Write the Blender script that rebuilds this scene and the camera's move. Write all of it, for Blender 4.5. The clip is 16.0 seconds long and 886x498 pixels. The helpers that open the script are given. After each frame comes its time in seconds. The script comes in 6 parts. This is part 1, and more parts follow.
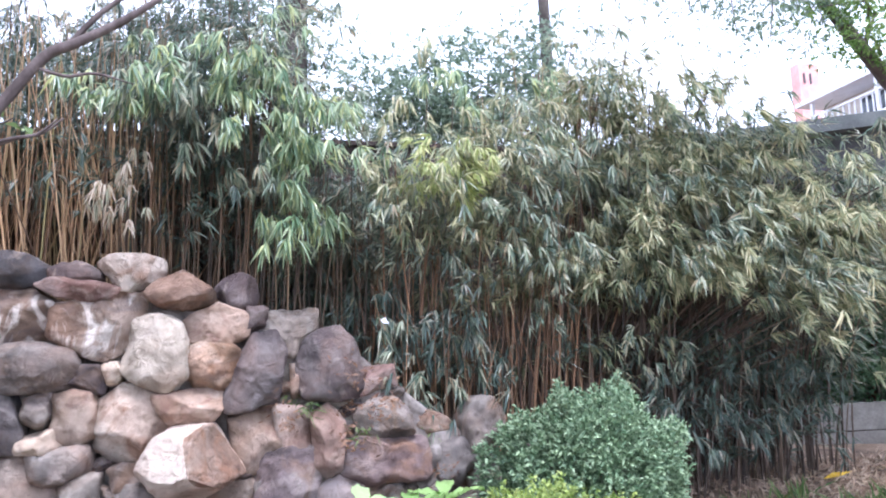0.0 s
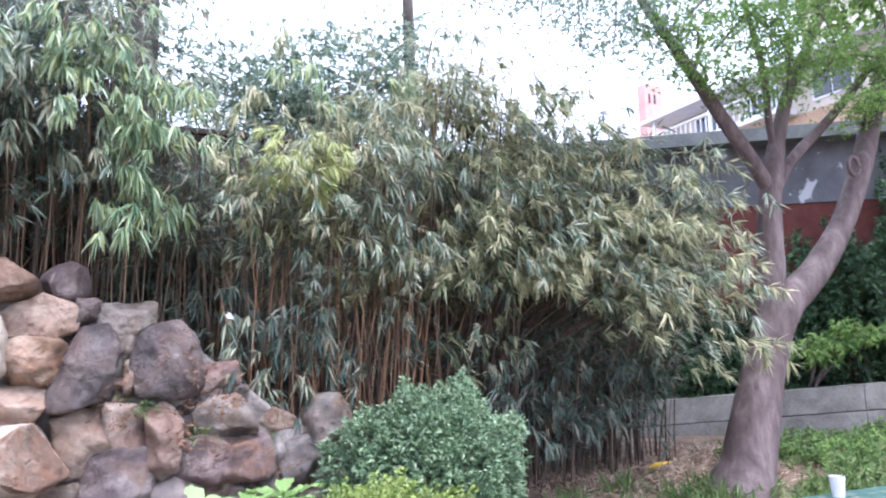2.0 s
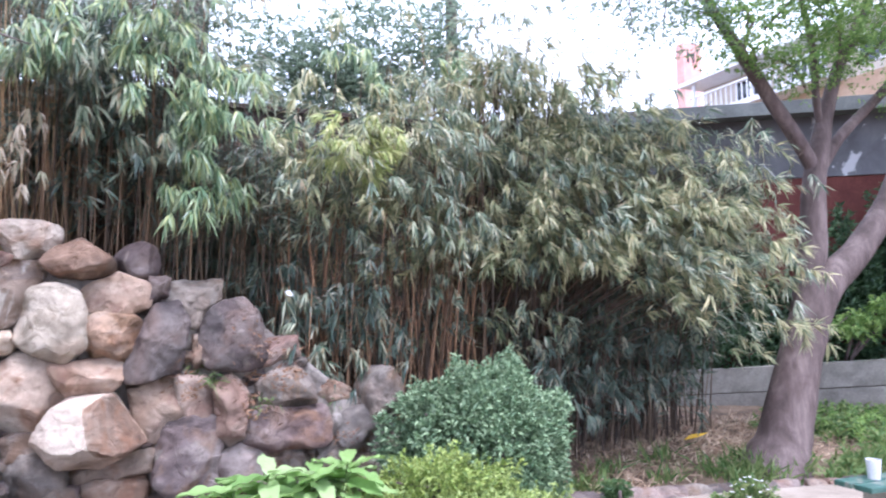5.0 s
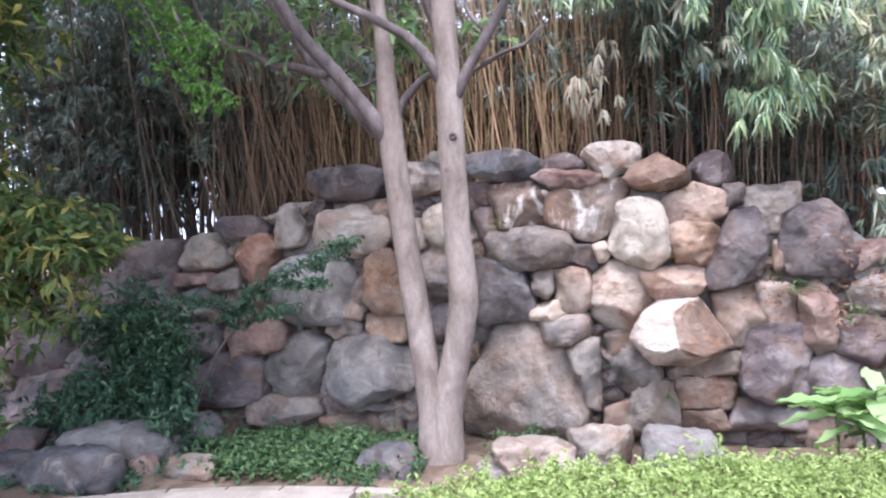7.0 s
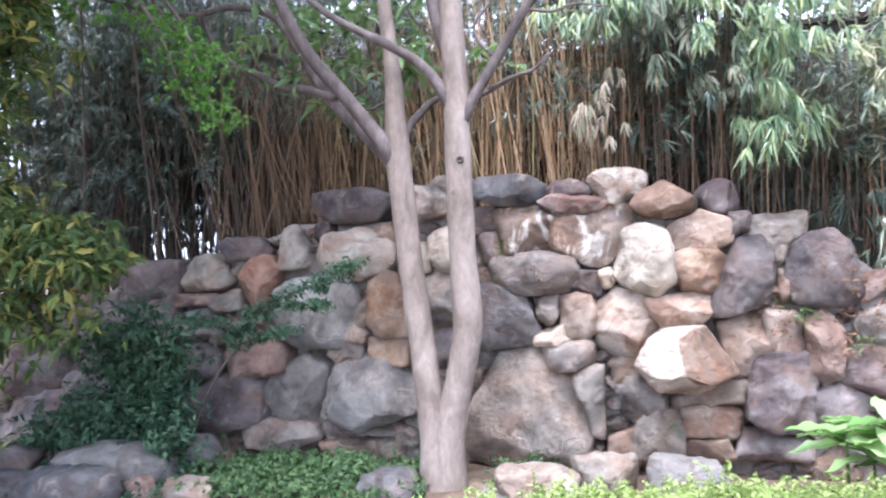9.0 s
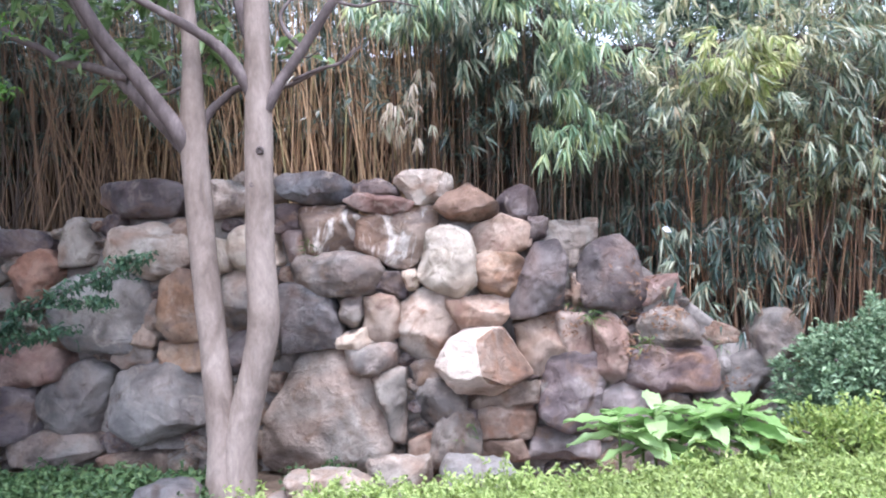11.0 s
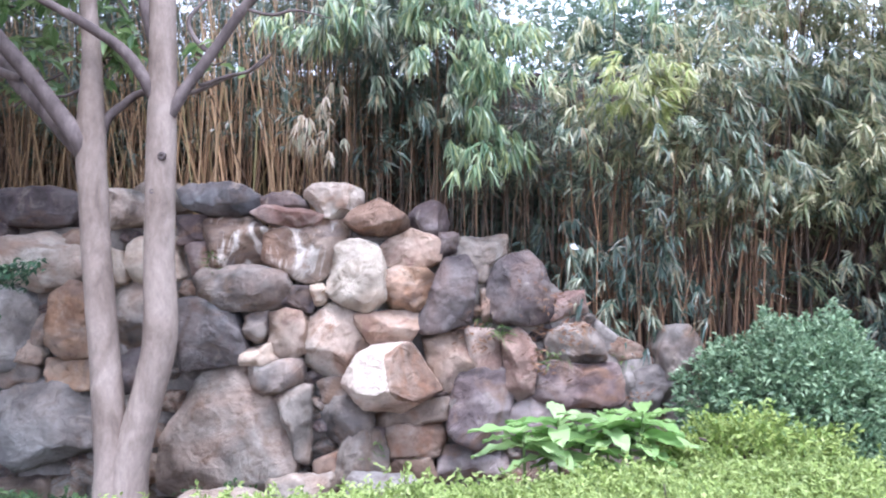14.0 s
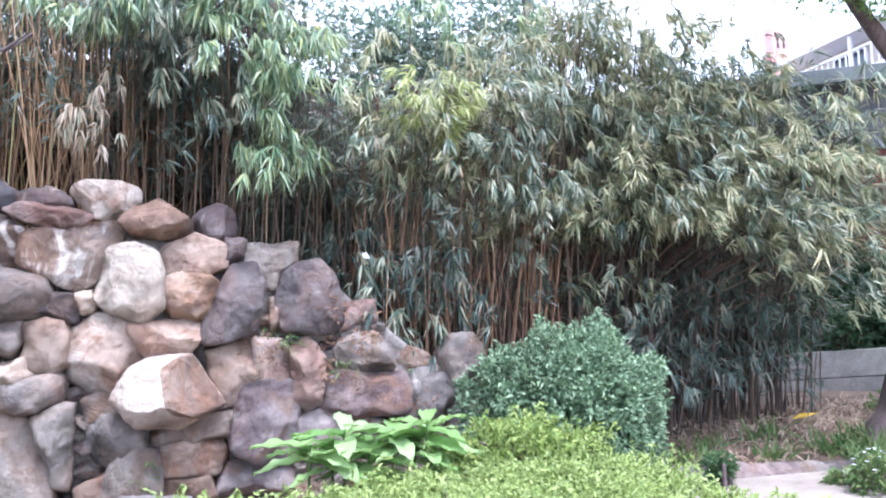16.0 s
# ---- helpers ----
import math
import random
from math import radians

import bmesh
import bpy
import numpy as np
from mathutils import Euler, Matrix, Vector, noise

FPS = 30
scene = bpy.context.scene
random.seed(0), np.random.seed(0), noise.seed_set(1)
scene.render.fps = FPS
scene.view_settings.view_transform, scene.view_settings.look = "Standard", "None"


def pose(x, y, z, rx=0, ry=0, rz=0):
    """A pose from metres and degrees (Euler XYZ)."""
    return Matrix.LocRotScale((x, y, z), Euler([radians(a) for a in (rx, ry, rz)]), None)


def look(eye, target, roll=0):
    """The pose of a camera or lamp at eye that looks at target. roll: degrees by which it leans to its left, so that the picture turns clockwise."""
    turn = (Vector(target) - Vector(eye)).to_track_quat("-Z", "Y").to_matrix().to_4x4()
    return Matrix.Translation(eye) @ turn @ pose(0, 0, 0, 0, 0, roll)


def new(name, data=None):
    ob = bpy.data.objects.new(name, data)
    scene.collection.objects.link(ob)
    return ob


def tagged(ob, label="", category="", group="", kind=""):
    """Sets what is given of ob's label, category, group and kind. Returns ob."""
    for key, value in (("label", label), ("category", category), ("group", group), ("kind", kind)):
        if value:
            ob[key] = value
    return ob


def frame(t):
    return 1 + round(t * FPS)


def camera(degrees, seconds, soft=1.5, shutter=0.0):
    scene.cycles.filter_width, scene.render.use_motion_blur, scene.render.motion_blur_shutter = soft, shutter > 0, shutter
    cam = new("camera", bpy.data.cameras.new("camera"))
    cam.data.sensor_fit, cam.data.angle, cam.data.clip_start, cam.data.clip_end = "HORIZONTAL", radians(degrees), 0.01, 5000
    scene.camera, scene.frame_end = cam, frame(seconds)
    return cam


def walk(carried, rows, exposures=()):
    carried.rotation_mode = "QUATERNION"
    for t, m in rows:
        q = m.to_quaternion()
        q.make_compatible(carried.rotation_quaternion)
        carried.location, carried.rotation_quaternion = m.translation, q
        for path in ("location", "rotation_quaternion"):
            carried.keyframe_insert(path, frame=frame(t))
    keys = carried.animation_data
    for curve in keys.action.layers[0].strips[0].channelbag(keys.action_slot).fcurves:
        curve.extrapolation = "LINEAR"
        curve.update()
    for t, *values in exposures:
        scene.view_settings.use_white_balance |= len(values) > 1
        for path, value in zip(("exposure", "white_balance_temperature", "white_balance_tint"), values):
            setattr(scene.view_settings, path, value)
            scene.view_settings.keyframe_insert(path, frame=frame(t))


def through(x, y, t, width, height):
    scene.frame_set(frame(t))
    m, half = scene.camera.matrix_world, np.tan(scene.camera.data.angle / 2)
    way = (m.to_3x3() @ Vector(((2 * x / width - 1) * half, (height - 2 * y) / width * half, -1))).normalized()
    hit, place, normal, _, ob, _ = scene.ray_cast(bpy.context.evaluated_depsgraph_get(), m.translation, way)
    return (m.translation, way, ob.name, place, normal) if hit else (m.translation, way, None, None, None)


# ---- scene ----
from mathutils.bvhtree import BVHTree

cam = camera(62.57, 16.0, soft=2.0, shutter=0.4)

# seconds, eye (x, y, z), heading to the left of +y, pitch up, roll: metres and degrees
PATH = [
    (0, 0.222, 0.322, 1.570, -13.57, 8.29, -1.67),
    (0.5, 0.230, 0.306, 1.570, -13.61, 7.87, -1.40),
    (1, 0.268, 0.277, 1.549, -14.18, 7.87, -1.61),
    (1.5, 0.291, 0.269, 1.545, -19.43, 8.20, -1.58),
    (2, 0.299, 0.284, 1.544, -24.43, 8.01, -1.40),
    (2.5, 0.280, 0.298, 1.542, -25.20, 7.98, -1.50),
    (3, 0.276, 0.311, 1.553, -25.56, 7.11, -1.49),
    (3.2, 0.273, 0.316, 1.555, -25.80, 6.95, -1.24),
    (5.3, -0.037, 0.126, 1.747, -19.92, 3.85, -0.42),
    (5.5, -0.089, 0.183, 1.752, -15.11, 3.43, -0.48),
    (6, -0.105, 0.208, 1.746, 0.84, 0.72, -1.30),
    (6.5, -0.175, 0.142, 1.787, 13.00, -0.90, -2.82),
    (7, -0.180, 0.125, 1.767, 18.81, -1.59, -3.43),
    (7.5, -0.209, 0.119, 1.753, 20.72, -0.25, -2.97),
    (8, -0.274, 0.097, 1.728, 20.87, 0.36, -2.33),
    (8.5, -0.240, 0.113, 1.723, 20.24, 0.65, -2.54),
    (9, -0.236, 0.123, 1.700, 18.57, 0.92, -2.41),
    (9.5, -0.171, 0.169, 1.712, 13.83, 3.15, -2.38),
    (10, -0.083, 0.227, 1.669, 10.96, 0.72, -2.12),
    (10.2, -0.060, 0.250, 1.650, 9.34, 0.94, -1.83),
    (12.3, 0.095, 0.400, 1.316, 4.91, 3.54, -0.81),
    (12.5, 0.075, 0.378, 1.349, 4.57, 3.23, -0.68),
    (13, 0.100, 0.397, 1.344, 4.03, 3.67, -0.86),
    (13.5, 0.098, 0.394, 1.345, 1.72, 4.45, -0.51),
    (14, 0.112, 0.398, 1.339, 0.16, 5.19, -0.80),
    (14.5, 0.137, 0.470, 1.325, -4.48, 5.45, -1.09),
    (15, 0.153, 0.415, 1.351, -11.61, 5.55, -1.07),
    (15.5, 0.142, 0.402, 1.337, -14.90, 5.74, -1.29),
    (16, 0.142, 0.434, 1.372, -15.92, 5.29, -0.98),
]


def aim(x, y, z, yaw, pitch, roll):
    a, b = radians(yaw), radians(pitch)
    way = Vector((-math.sin(a) * math.cos(b), math.cos(a) * math.cos(b), math.sin(b)))
    return look((x, y, z), Vector((x, y, z)) + way, roll)


EXPOSURES = [(0, 1.42, 5600, 20), (3, 1.4, 5600, 20), (5.3, 1.4, 5600, 21), (6.5, 1.48, 5650, 20), (7.2, 1.56, 5650, 18), (8, 1.78, 5650, 17), (9, 1.76, 5600, 16), (9.6, 1.6, 5600, 17), (10.2, 1.56, 5600, 18), (12.5, 1.48, 5500, 18), (14, 1.54, 5450, 19), (16, 1.66, 5400, 19)]
walk(cam, [(row[0], aim(*row[1:])) for row in PATH], EXPOSURES)

# ---- light: bright hazy sky, soft sun from behind the camera's left shoulder ----
SUN_AZIMUTH, SUN_HEIGHT = radians(168), radians(69)
world = bpy.data.worlds.new("sky")
scene.world = world
world.use_nodes = True
sky_nodes = world.node_tree.nodes
sky = sky_nodes.new("ShaderNodeTexSky")
sky.sky_type, sky.sun_disc = "NISHITA", False
sky.sun_elevation, sky.sun_rotation = SUN_HEIGHT, SUN_AZIMUTH
sky.air_density, sky.dust_density, sky.ozone_density = 1.0, 4.0, 1.0
# thin white cloud over the whole sky
cloud = sky_nodes.new("ShaderNodeMix")
cloud.data_type = "RGBA"
cloud.inputs[0].default_value = 0.8
cloud.inputs[7].default_value = (7.9, 8.5, 9.4, 1)
world.node_tree.links.new(sky.outputs[0], cloud.inputs[6])
world.node_tree.links.new(cloud.outputs[2], sky_nodes["Background"].inputs[0])
sky_nodes["Background"].inputs[1].default_value = 0.15
sun = new("sun", bpy.data.lights.new("sun", "SUN"))
sun.data.energy, sun.data.angle, sun.data.color = 2.1, radians(20), (1.0, 0.97, 0.93)
sun.matrix_world = look((0, 0, 20), (-20 * math.sin(SUN_AZIMUTH) / math.tan(SUN_HEIGHT), -20 * math.cos(SUN_AZIMUTH) / math.tan(SUN_HEIGHT), 0))


# ---- materials ----
class Nodes:
    """A small wrapper to write node trees in few lines."""

    def __init__(self, name):
        self.mat = bpy.data.materials.new(name)
        self.mat.use_nodes = True
        self.tree = self.mat.node_tree
        self.shader = self.tree.nodes["Principled BSDF"]
        self.coord = self.add("ShaderNodeTexCoord")
        self.info = self.add("ShaderNodeObjectInfo")

    def add(self, kind):
        return self.tree.nodes.new(kind)

    def link(self, a, b):
        self.tree.links.new(a, b)

    def place(self):
        """Object coordinates, shifted by chance from object to object."""
        shift = self.add("ShaderNodeVectorMath")
        shift.operation = "SCALE"
        shift.inputs[0].default_value = (37.0, 17.0, 53.0)
        self.link(self.info.outputs["Random"], shift.inputs[3])
        plus = self.add("ShaderNodeVectorMath")
        self.link(self.coord.outputs["Object"], plus.inputs[0])
        self.link(shift.outputs[0], plus.inputs[1])
        return plus.outputs[0]

    def noise(self, vector, scale, detail=4.0, rough=0.6, distort=0.0):
        n = self.add("ShaderNodeTexNoise")
        n.inputs["Scale"].default_value, n.inputs["Detail"].default_value = scale, detail
        n.inputs["Roughness"].default_value, n.inputs["Distortion"].default_value = rough, distort
        self.link(vector, n.inputs["Vector"])
        return n.outputs["Fac"]

    def ramp(self, fac, stops):
        r = self.add("ShaderNodeValToRGB")
        while len(r.color_ramp.elements) < len(stops):
            r.color_ramp.elements.new(0.5)
        for e, (p, c) in zip(r.color_ramp.elements, stops):
            e.position, e.color = p, (*c, 1) if len(c) == 3 else c
        self.link(fac, r.inputs[0])
        return r.outputs[0]

    def mix(self, fac, a, b, kind="MIX"):
        m = self.add("ShaderNodeMix")
        m.data_type, m.blend_type = "RGBA", kind
        for value, slot in ((fac, m.inputs[0]), (a, m.inputs[6]), (b, m.inputs[7])):
            if isinstance(value, (int, float)):
                slot.default_value = value
            elif isinstance(value, tuple):
                slot.default_value = (*value, 1)
            else:
                self.link(value, slot)
        return m.outputs[2]

    def shade(self, color, value, spread=0.3):
        """The colour, made lighter or darker by a value around 0.5."""
        hsv = self.add("ShaderNodeHueSaturation")
        m = self.add("ShaderNodeMapRange")
        m.inputs[3].default_value, m.inputs[4].default_value = 1 - spread, 1 + spread
        self.link(value, m.inputs[0])
        self.link(m.outputs[0], hsv.inputs["Value"])
        self.link(color, hsv.inputs["Color"])
        return hsv.outputs[0]

    def bump(self, height, strength, distance):
        b = self.add("ShaderNodeBump")
        b.inputs["Strength"].default_value, b.inputs["Distance"].default_value = strength, distance
        self.link(height, b.inputs["Height"])
        self.link(b.outputs[0], self.shader.inputs["Normal"])

    def done(self, color, rough=0.9, gloss=0.3):
        if isinstance(color, tuple):
            self.shader.inputs["Base Color"].default_value = (*color, 1)
        else:
            self.link(color, self.shader.inputs["Base Color"])
        self.shader.inputs["Roughness"].default_value = rough
        self.shader.inputs["Specular IOR Level"].default_value = gloss
        return self.mat


def rock_material(name, low, mid, high, stain, streaks=0.0, stain_at=0.53, warmth=0.38):
    """Weathered stone: broad tints, rusty and lichen stains, grain, dark pits, relief."""
    n = Nodes(name)
    p = n.place()
    big, fine, grit = n.noise(p, 2.6, 4, 0.5, 0.6), n.noise(p, 20, 6, 0.65), n.noise(p, 80, 2, 0.6)
    color = n.ramp(big, [(0.3, tuple(c * 0.75 for c in low)), (0.44, mid), (0.56, high), (0.7, tuple(min(0.75, c * 1.25) for c in high))])
    color = n.mix(n.ramp(n.noise(p, 3.6, 4, 0.55, 1.2), [(stain_at - 0.02, (0, 0, 0)), (stain_at + 0.16, (0.9, 0.9, 0.9))]), color, stain)
    color = n.mix(n.ramp(n.noise(p, 5.0, 5, 0.6, 0.8), [(0.58, (0, 0, 0)), (0.74, (0.5, 0.5, 0.5))]), color, (0.48, 0.45, 0.41))
    if streaks:
        stretched = n.add("ShaderNodeMapping")
        stretched.inputs["Scale"].default_value = (4.5, 4.5, 1.6)
        n.link(p, stretched.inputs[0])
        lines = n.ramp(n.noise(stretched.outputs[0], 1.0, 5, 0.6, 1.8), [(0.54, (0, 0, 0)), (0.63, (streaks,) * 3)])
        color = n.mix(lines, color, (0.6, 0.58, 0.55))
    warm = n.mix(warmth, color, (0.66, 0.47, 0.38), "OVERLAY")
    color = n.mix(n.ramp(n.noise(p, 1.5, 3, 0.5, 1.0), [(0.4, (0, 0, 0)), (0.62, (1, 1, 1))]), color, warm)
    color = n.mix(0.45, color, n.ramp(fine, [(0.25, (0.32, 0.32, 0.32)), (0.75, (0.68, 0.68, 0.68))]), "OVERLAY")
    color = n.mix(n.ramp(grit, [(0.3, (0.12, 0.12, 0.12)), (0.42, (0, 0, 0))]), color, low)
    color = n.mix(1.0, n.shade(color, n.info.outputs["Random"], 0.13), (1.05, 1.0, 0.94), "MULTIPLY")
    rough = n.noise(p, 9, 9, 0.72, 1.2)
    color = n.mix(1.0, color, n.ramp(rough, [(0.3, (0.62, 0.6, 0.58)), (0.44, (1, 1, 1)), (0.6, (1, 1, 1)), (0.7, (1.12, 1.12, 1.12))]), "MULTIPLY")
    rise = n.mix(0.3, rough, n.noise(p, 34, 5, 0.7))
    n.bump(rise, 1.0, 0.065)
    return n.done(color, 0.85, 0.3)


ROCK = {
    "dark": rock_material("dark_rock", (0.07, 0.06, 0.068), (0.12, 0.105, 0.115), (0.19, 0.17, 0.175), (0.17, 0.125, 0.1)),
    "grey": rock_material("grey_rock", (0.12, 0.11, 0.105), (0.21, 0.19, 0.18), (0.31, 0.285, 0.265), (0.2, 0.15, 0.115)),
    "pale": rock_material("pale_rock", (0.188, 0.164, 0.146), (0.301, 0.268, 0.24), (0.414, 0.381, 0.343), (0.254, 0.179, 0.136)),
    "white": rock_material("cream_rock", (0.38, 0.325, 0.27), (0.52, 0.46, 0.39), (0.61, 0.555, 0.49), (0.4, 0.31, 0.235), 0.0, 0.62),
    "tan": rock_material("tan_rock", (0.198, 0.14, 0.108), (0.306, 0.23, 0.18), (0.387, 0.315, 0.266), (0.225, 0.149, 0.126)),
    "orange": rock_material("orange_rock", (0.202, 0.129, 0.0874), (0.304, 0.207, 0.143), (0.368, 0.285, 0.225), (0.212, 0.17, 0.152)),
    "brown": rock_material("brown_rock", (0.12, 0.09, 0.075), (0.21, 0.16, 0.13), (0.31, 0.25, 0.21), (0.25, 0.15, 0.1)),
    "red": rock_material("reddish_rock", (0.143, 0.0882, 0.0756), (0.227, 0.151, 0.134), (0.302, 0.231, 0.21), (0.151, 0.109, 0.101)),
    "purple": rock_material("purple_rock", (0.108, 0.0871, 0.0913), (0.183, 0.149, 0.154), (0.282, 0.245, 0.241), (0.241, 0.166, 0.124)),
    "peach": rock_material("peach_rock", (0.36, 0.28, 0.23), (0.48, 0.4, 0.345), (0.56, 0.49, 0.43), (0.36, 0.25, 0.18), 0.0, 0.62),
    # blue-grey rock, darkened to hold the shade of the lower left bed
    "slate": rock_material("slate_rock", (0.045, 0.048, 0.055), (0.085, 0.088, 0.1), (0.155, 0.158, 0.17), (0.1, 0.085, 0.08)),
    "slatep": rock_material("purple_slate_rock", (0.063, 0.054, 0.0594), (0.104, 0.09, 0.0954), (0.167, 0.149, 0.15), (0.153, 0.117, 0.108)),
    "slateb": rock_material("blue_slate_rock", (0.075, 0.076, 0.083), (0.128, 0.13, 0.14), (0.21, 0.21, 0.22), (0.15, 0.125, 0.115)),
    "drab": rock_material("drab_rock", (0.14, 0.122, 0.108), (0.22, 0.197, 0.178), (0.3, 0.272, 0.248), (0.19, 0.145, 0.115)),
    "greyb": rock_material("blue_grey_rock", (0.11, 0.107, 0.107), (0.175, 0.17, 0.17), (0.27, 0.262, 0.26), (0.17, 0.145, 0.13), 0.0, 0.58, 0.2),
    "lichen": rock_material("lichened_rock", (0.14, 0.13, 0.125), (0.3, 0.285, 0.27), (0.46, 0.44, 0.42), (0.16, 0.14, 0.13), 0.5),
    "peachy": rock_material("pinkish_rock", (0.192, 0.14, 0.12), (0.272, 0.212, 0.188), (0.344, 0.288, 0.26), (0.208, 0.148, 0.128)),
    "redb": rock_material("rust_rock", (0.2, 0.11, 0.08), (0.29, 0.175, 0.13), (0.36, 0.25, 0.2), (0.2, 0.15, 0.13)),
    "streak": rock_material("streaked_rock", (0.13, 0.095, 0.075), (0.21, 0.155, 0.12), (0.28, 0.225, 0.19), (0.15, 0.13, 0.13), 0.85),
}


def mixed_material(name, a, b, c, scale=3.0, rough=0.9, depth=0.02, fine=40, stretch=None, gloss=0.25):
    n = Nodes(name)
    p = n.place()
    if stretch:
        m = n.add("ShaderNodeMapping")
        m.inputs["Scale"].default_value = stretch
        n.link(p, m.inputs[0])
        p = m.outputs[0]
    small = n.noise(p, fine, 5, 0.7)
    color = n.ramp(n.noise(p, scale, 6, 0.65, 0.5), [(0.32, a), (0.5, b), (0.7, c)])
    color = n.mix(0.4, color, n.ramp(small, [(0.3, (0.3, 0.3, 0.3)), (0.7, (0.8, 0.8, 0.8))]), "OVERLAY")
    n.bump(small, 0.5, depth)
    return n.done(color, rough, gloss)


def leaf_material(name, colors, through=0.3, rough=0.5, gloss=0.35, single=False):
    """Leaves: the hue goes by chance from leaf to leaf, and light comes through."""
    n = Nodes(name)
    g = n.add("ShaderNodeNewGeometry")
    steps = [(i / max(1, len(colors) - 1) * 0.9 + 0.05, c) for i, c in enumerate(colors)]
    color = n.ramp(n.info.outputs["Random"] if single else g.outputs["Random Per Island"], steps)
    patch = n.noise(n.coord.outputs["Object"], 1.7, 3, 0.6)
    color = n.shade(color, patch)
    n.done(color, rough, gloss)
    t = n.add("ShaderNodeBsdfTranslucent")
    n.link(color, t.inputs[0])
    m = n.add("ShaderNodeMixShader")
    m.inputs[0].default_value = through
    n.link(n.shader.outputs[0], m.inputs[1])
    n.link(t.outputs[0], m.inputs[2])
    n.link(m.outputs[0], n.tree.nodes["Material Output"].inputs[0])
    return n.mat


M_MORTAR = mixed_material("mortar", (0.13, 0.108, 0.095), (0.25, 0.215, 0.19), (0.38, 0.335, 0.3), 4.0, 0.95, 0.06, 18)
M_SOIL = mixed_material("soil_and_litter", (0.07, 0.05, 0.035), (0.15, 0.105, 0.075), (0.26, 0.19, 0.14), 2.5, 0.95, 0.03, 35)
M_PATH = mixed_material("pale_concrete_path", (0.2, 0.165, 0.135), (0.27, 0.228, 0.19), (0.34, 0.292, 0.248), 2.0, 0.9, 0.006, 60)
M_CONCRETE = mixed_material("weathered_concrete", (0.14, 0.128, 0.112), (0.22, 0.203, 0.18), (0.3, 0.28, 0.25), 2.2, 0.9, 0.008, 40)
M_BARK = mixed_material("smooth_pale_bark", (0.145, 0.11, 0.09), (0.225, 0.178, 0.15), (0.32, 0.262, 0.225), 4.0, 0.85, 0.012, 26, (1, 1, 0.45))
# grey branch bark, darkened to put its silhouette against the sky into the colour
M_BOUGH = mixed_material("shaded_branch_bark", (0.055, 0.043, 0.04), (0.105, 0.083, 0.078), (0.18, 0.147, 0.138), 6, 0.85, 0.012, 22, (1, 1, 0.5))
M_BARK_DARK = mixed_material("dark_bark", (0.055, 0.037, 0.034), (0.105, 0.075, 0.07), (0.19, 0.146, 0.137), 5, 0.8, 0.025, 24, (1, 1, 0.35), 0.4)
# brown bark with the far trunks' shade put into its tone
M_FAR_BARK = mixed_material("shaded_brown_bark", (0.05, 0.04, 0.035), (0.09, 0.075, 0.065), (0.13, 0.11, 0.1), 6, 0.9, 0.02, 24, (1, 1, 0.35))
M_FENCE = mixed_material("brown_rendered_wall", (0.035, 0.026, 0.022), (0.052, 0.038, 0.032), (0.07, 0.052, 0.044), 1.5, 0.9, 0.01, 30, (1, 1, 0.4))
M_CULM_TAN = leaf_material("dry_bamboo_stems", [(0.08, 0.052, 0.036), (0.16, 0.1, 0.058), (0.34, 0.215, 0.115), (0.22, 0.145, 0.08), (0.48, 0.33, 0.175), (0.28, 0.18, 0.1)], 0.0, 0.5, 0.35, True)
M_CULM_GOLD = leaf_material("straw_bamboo_stems", [(0.12, 0.075, 0.048), (0.24, 0.14, 0.08), (0.44, 0.265, 0.15), (0.3, 0.18, 0.1), (0.6, 0.42, 0.255), (0.36, 0.235, 0.13), (0.5, 0.315, 0.175), (0.29, 0.245, 0.115)], 0.0, 0.5, 0.35, True)
M_CULM = leaf_material("brown_bamboo_stems", [(0.06, 0.042, 0.03), (0.14, 0.09, 0.055), (0.24, 0.15, 0.09), (0.1, 0.07, 0.045), (0.3, 0.19, 0.11)], 0.0, 0.6, 0.35, True)
# bamboo stems again, with the thicket's shade put into their colour
M_CULM_SHADED = leaf_material("shaded_bamboo_stems", [(0.04, 0.03, 0.025), (0.09, 0.064, 0.048), (0.15, 0.105, 0.075), (0.065, 0.047, 0.036), (0.2, 0.14, 0.095)], 0.0, 0.6, 0.35, True)
M_CULM_RED = leaf_material("rusty_bamboo_stems", [(0.17, 0.095, 0.056), (0.36, 0.19, 0.1), (0.24, 0.14, 0.085), (0.5, 0.29, 0.16), (0.2, 0.13, 0.08)], 0.0, 0.6, 0.35, True)
M_BAMBOO = leaf_material("bamboo_leaves", [(0.06, 0.1, 0.068), (0.12, 0.17, 0.112), (0.21, 0.265, 0.175), (0.36, 0.4, 0.28), (0.52, 0.52, 0.37), (0.095, 0.14, 0.098), (0.38, 0.31, 0.19)], 0.34, 0.33, 0.7)
M_BAMBOO_BRIGHT = leaf_material("young_bamboo_leaves", [(0.1, 0.18, 0.095), (0.175, 0.27, 0.135), (0.29, 0.38, 0.2), (0.39, 0.46, 0.28), (0.48, 0.5, 0.2), (0.14, 0.22, 0.12)], 0.4, 0.33, 0.7)
# shaded copy of the bamboo leaves: darkness of the thicket in their colour
M_BAMBOO_SHADED = leaf_material("shaded_bamboo_leaves", [(0.045, 0.08, 0.062), (0.085, 0.13, 0.096), (0.14, 0.18, 0.125), (0.06, 0.098, 0.075), (0.26, 0.235, 0.155)], 0.32, 0.33, 0.8)
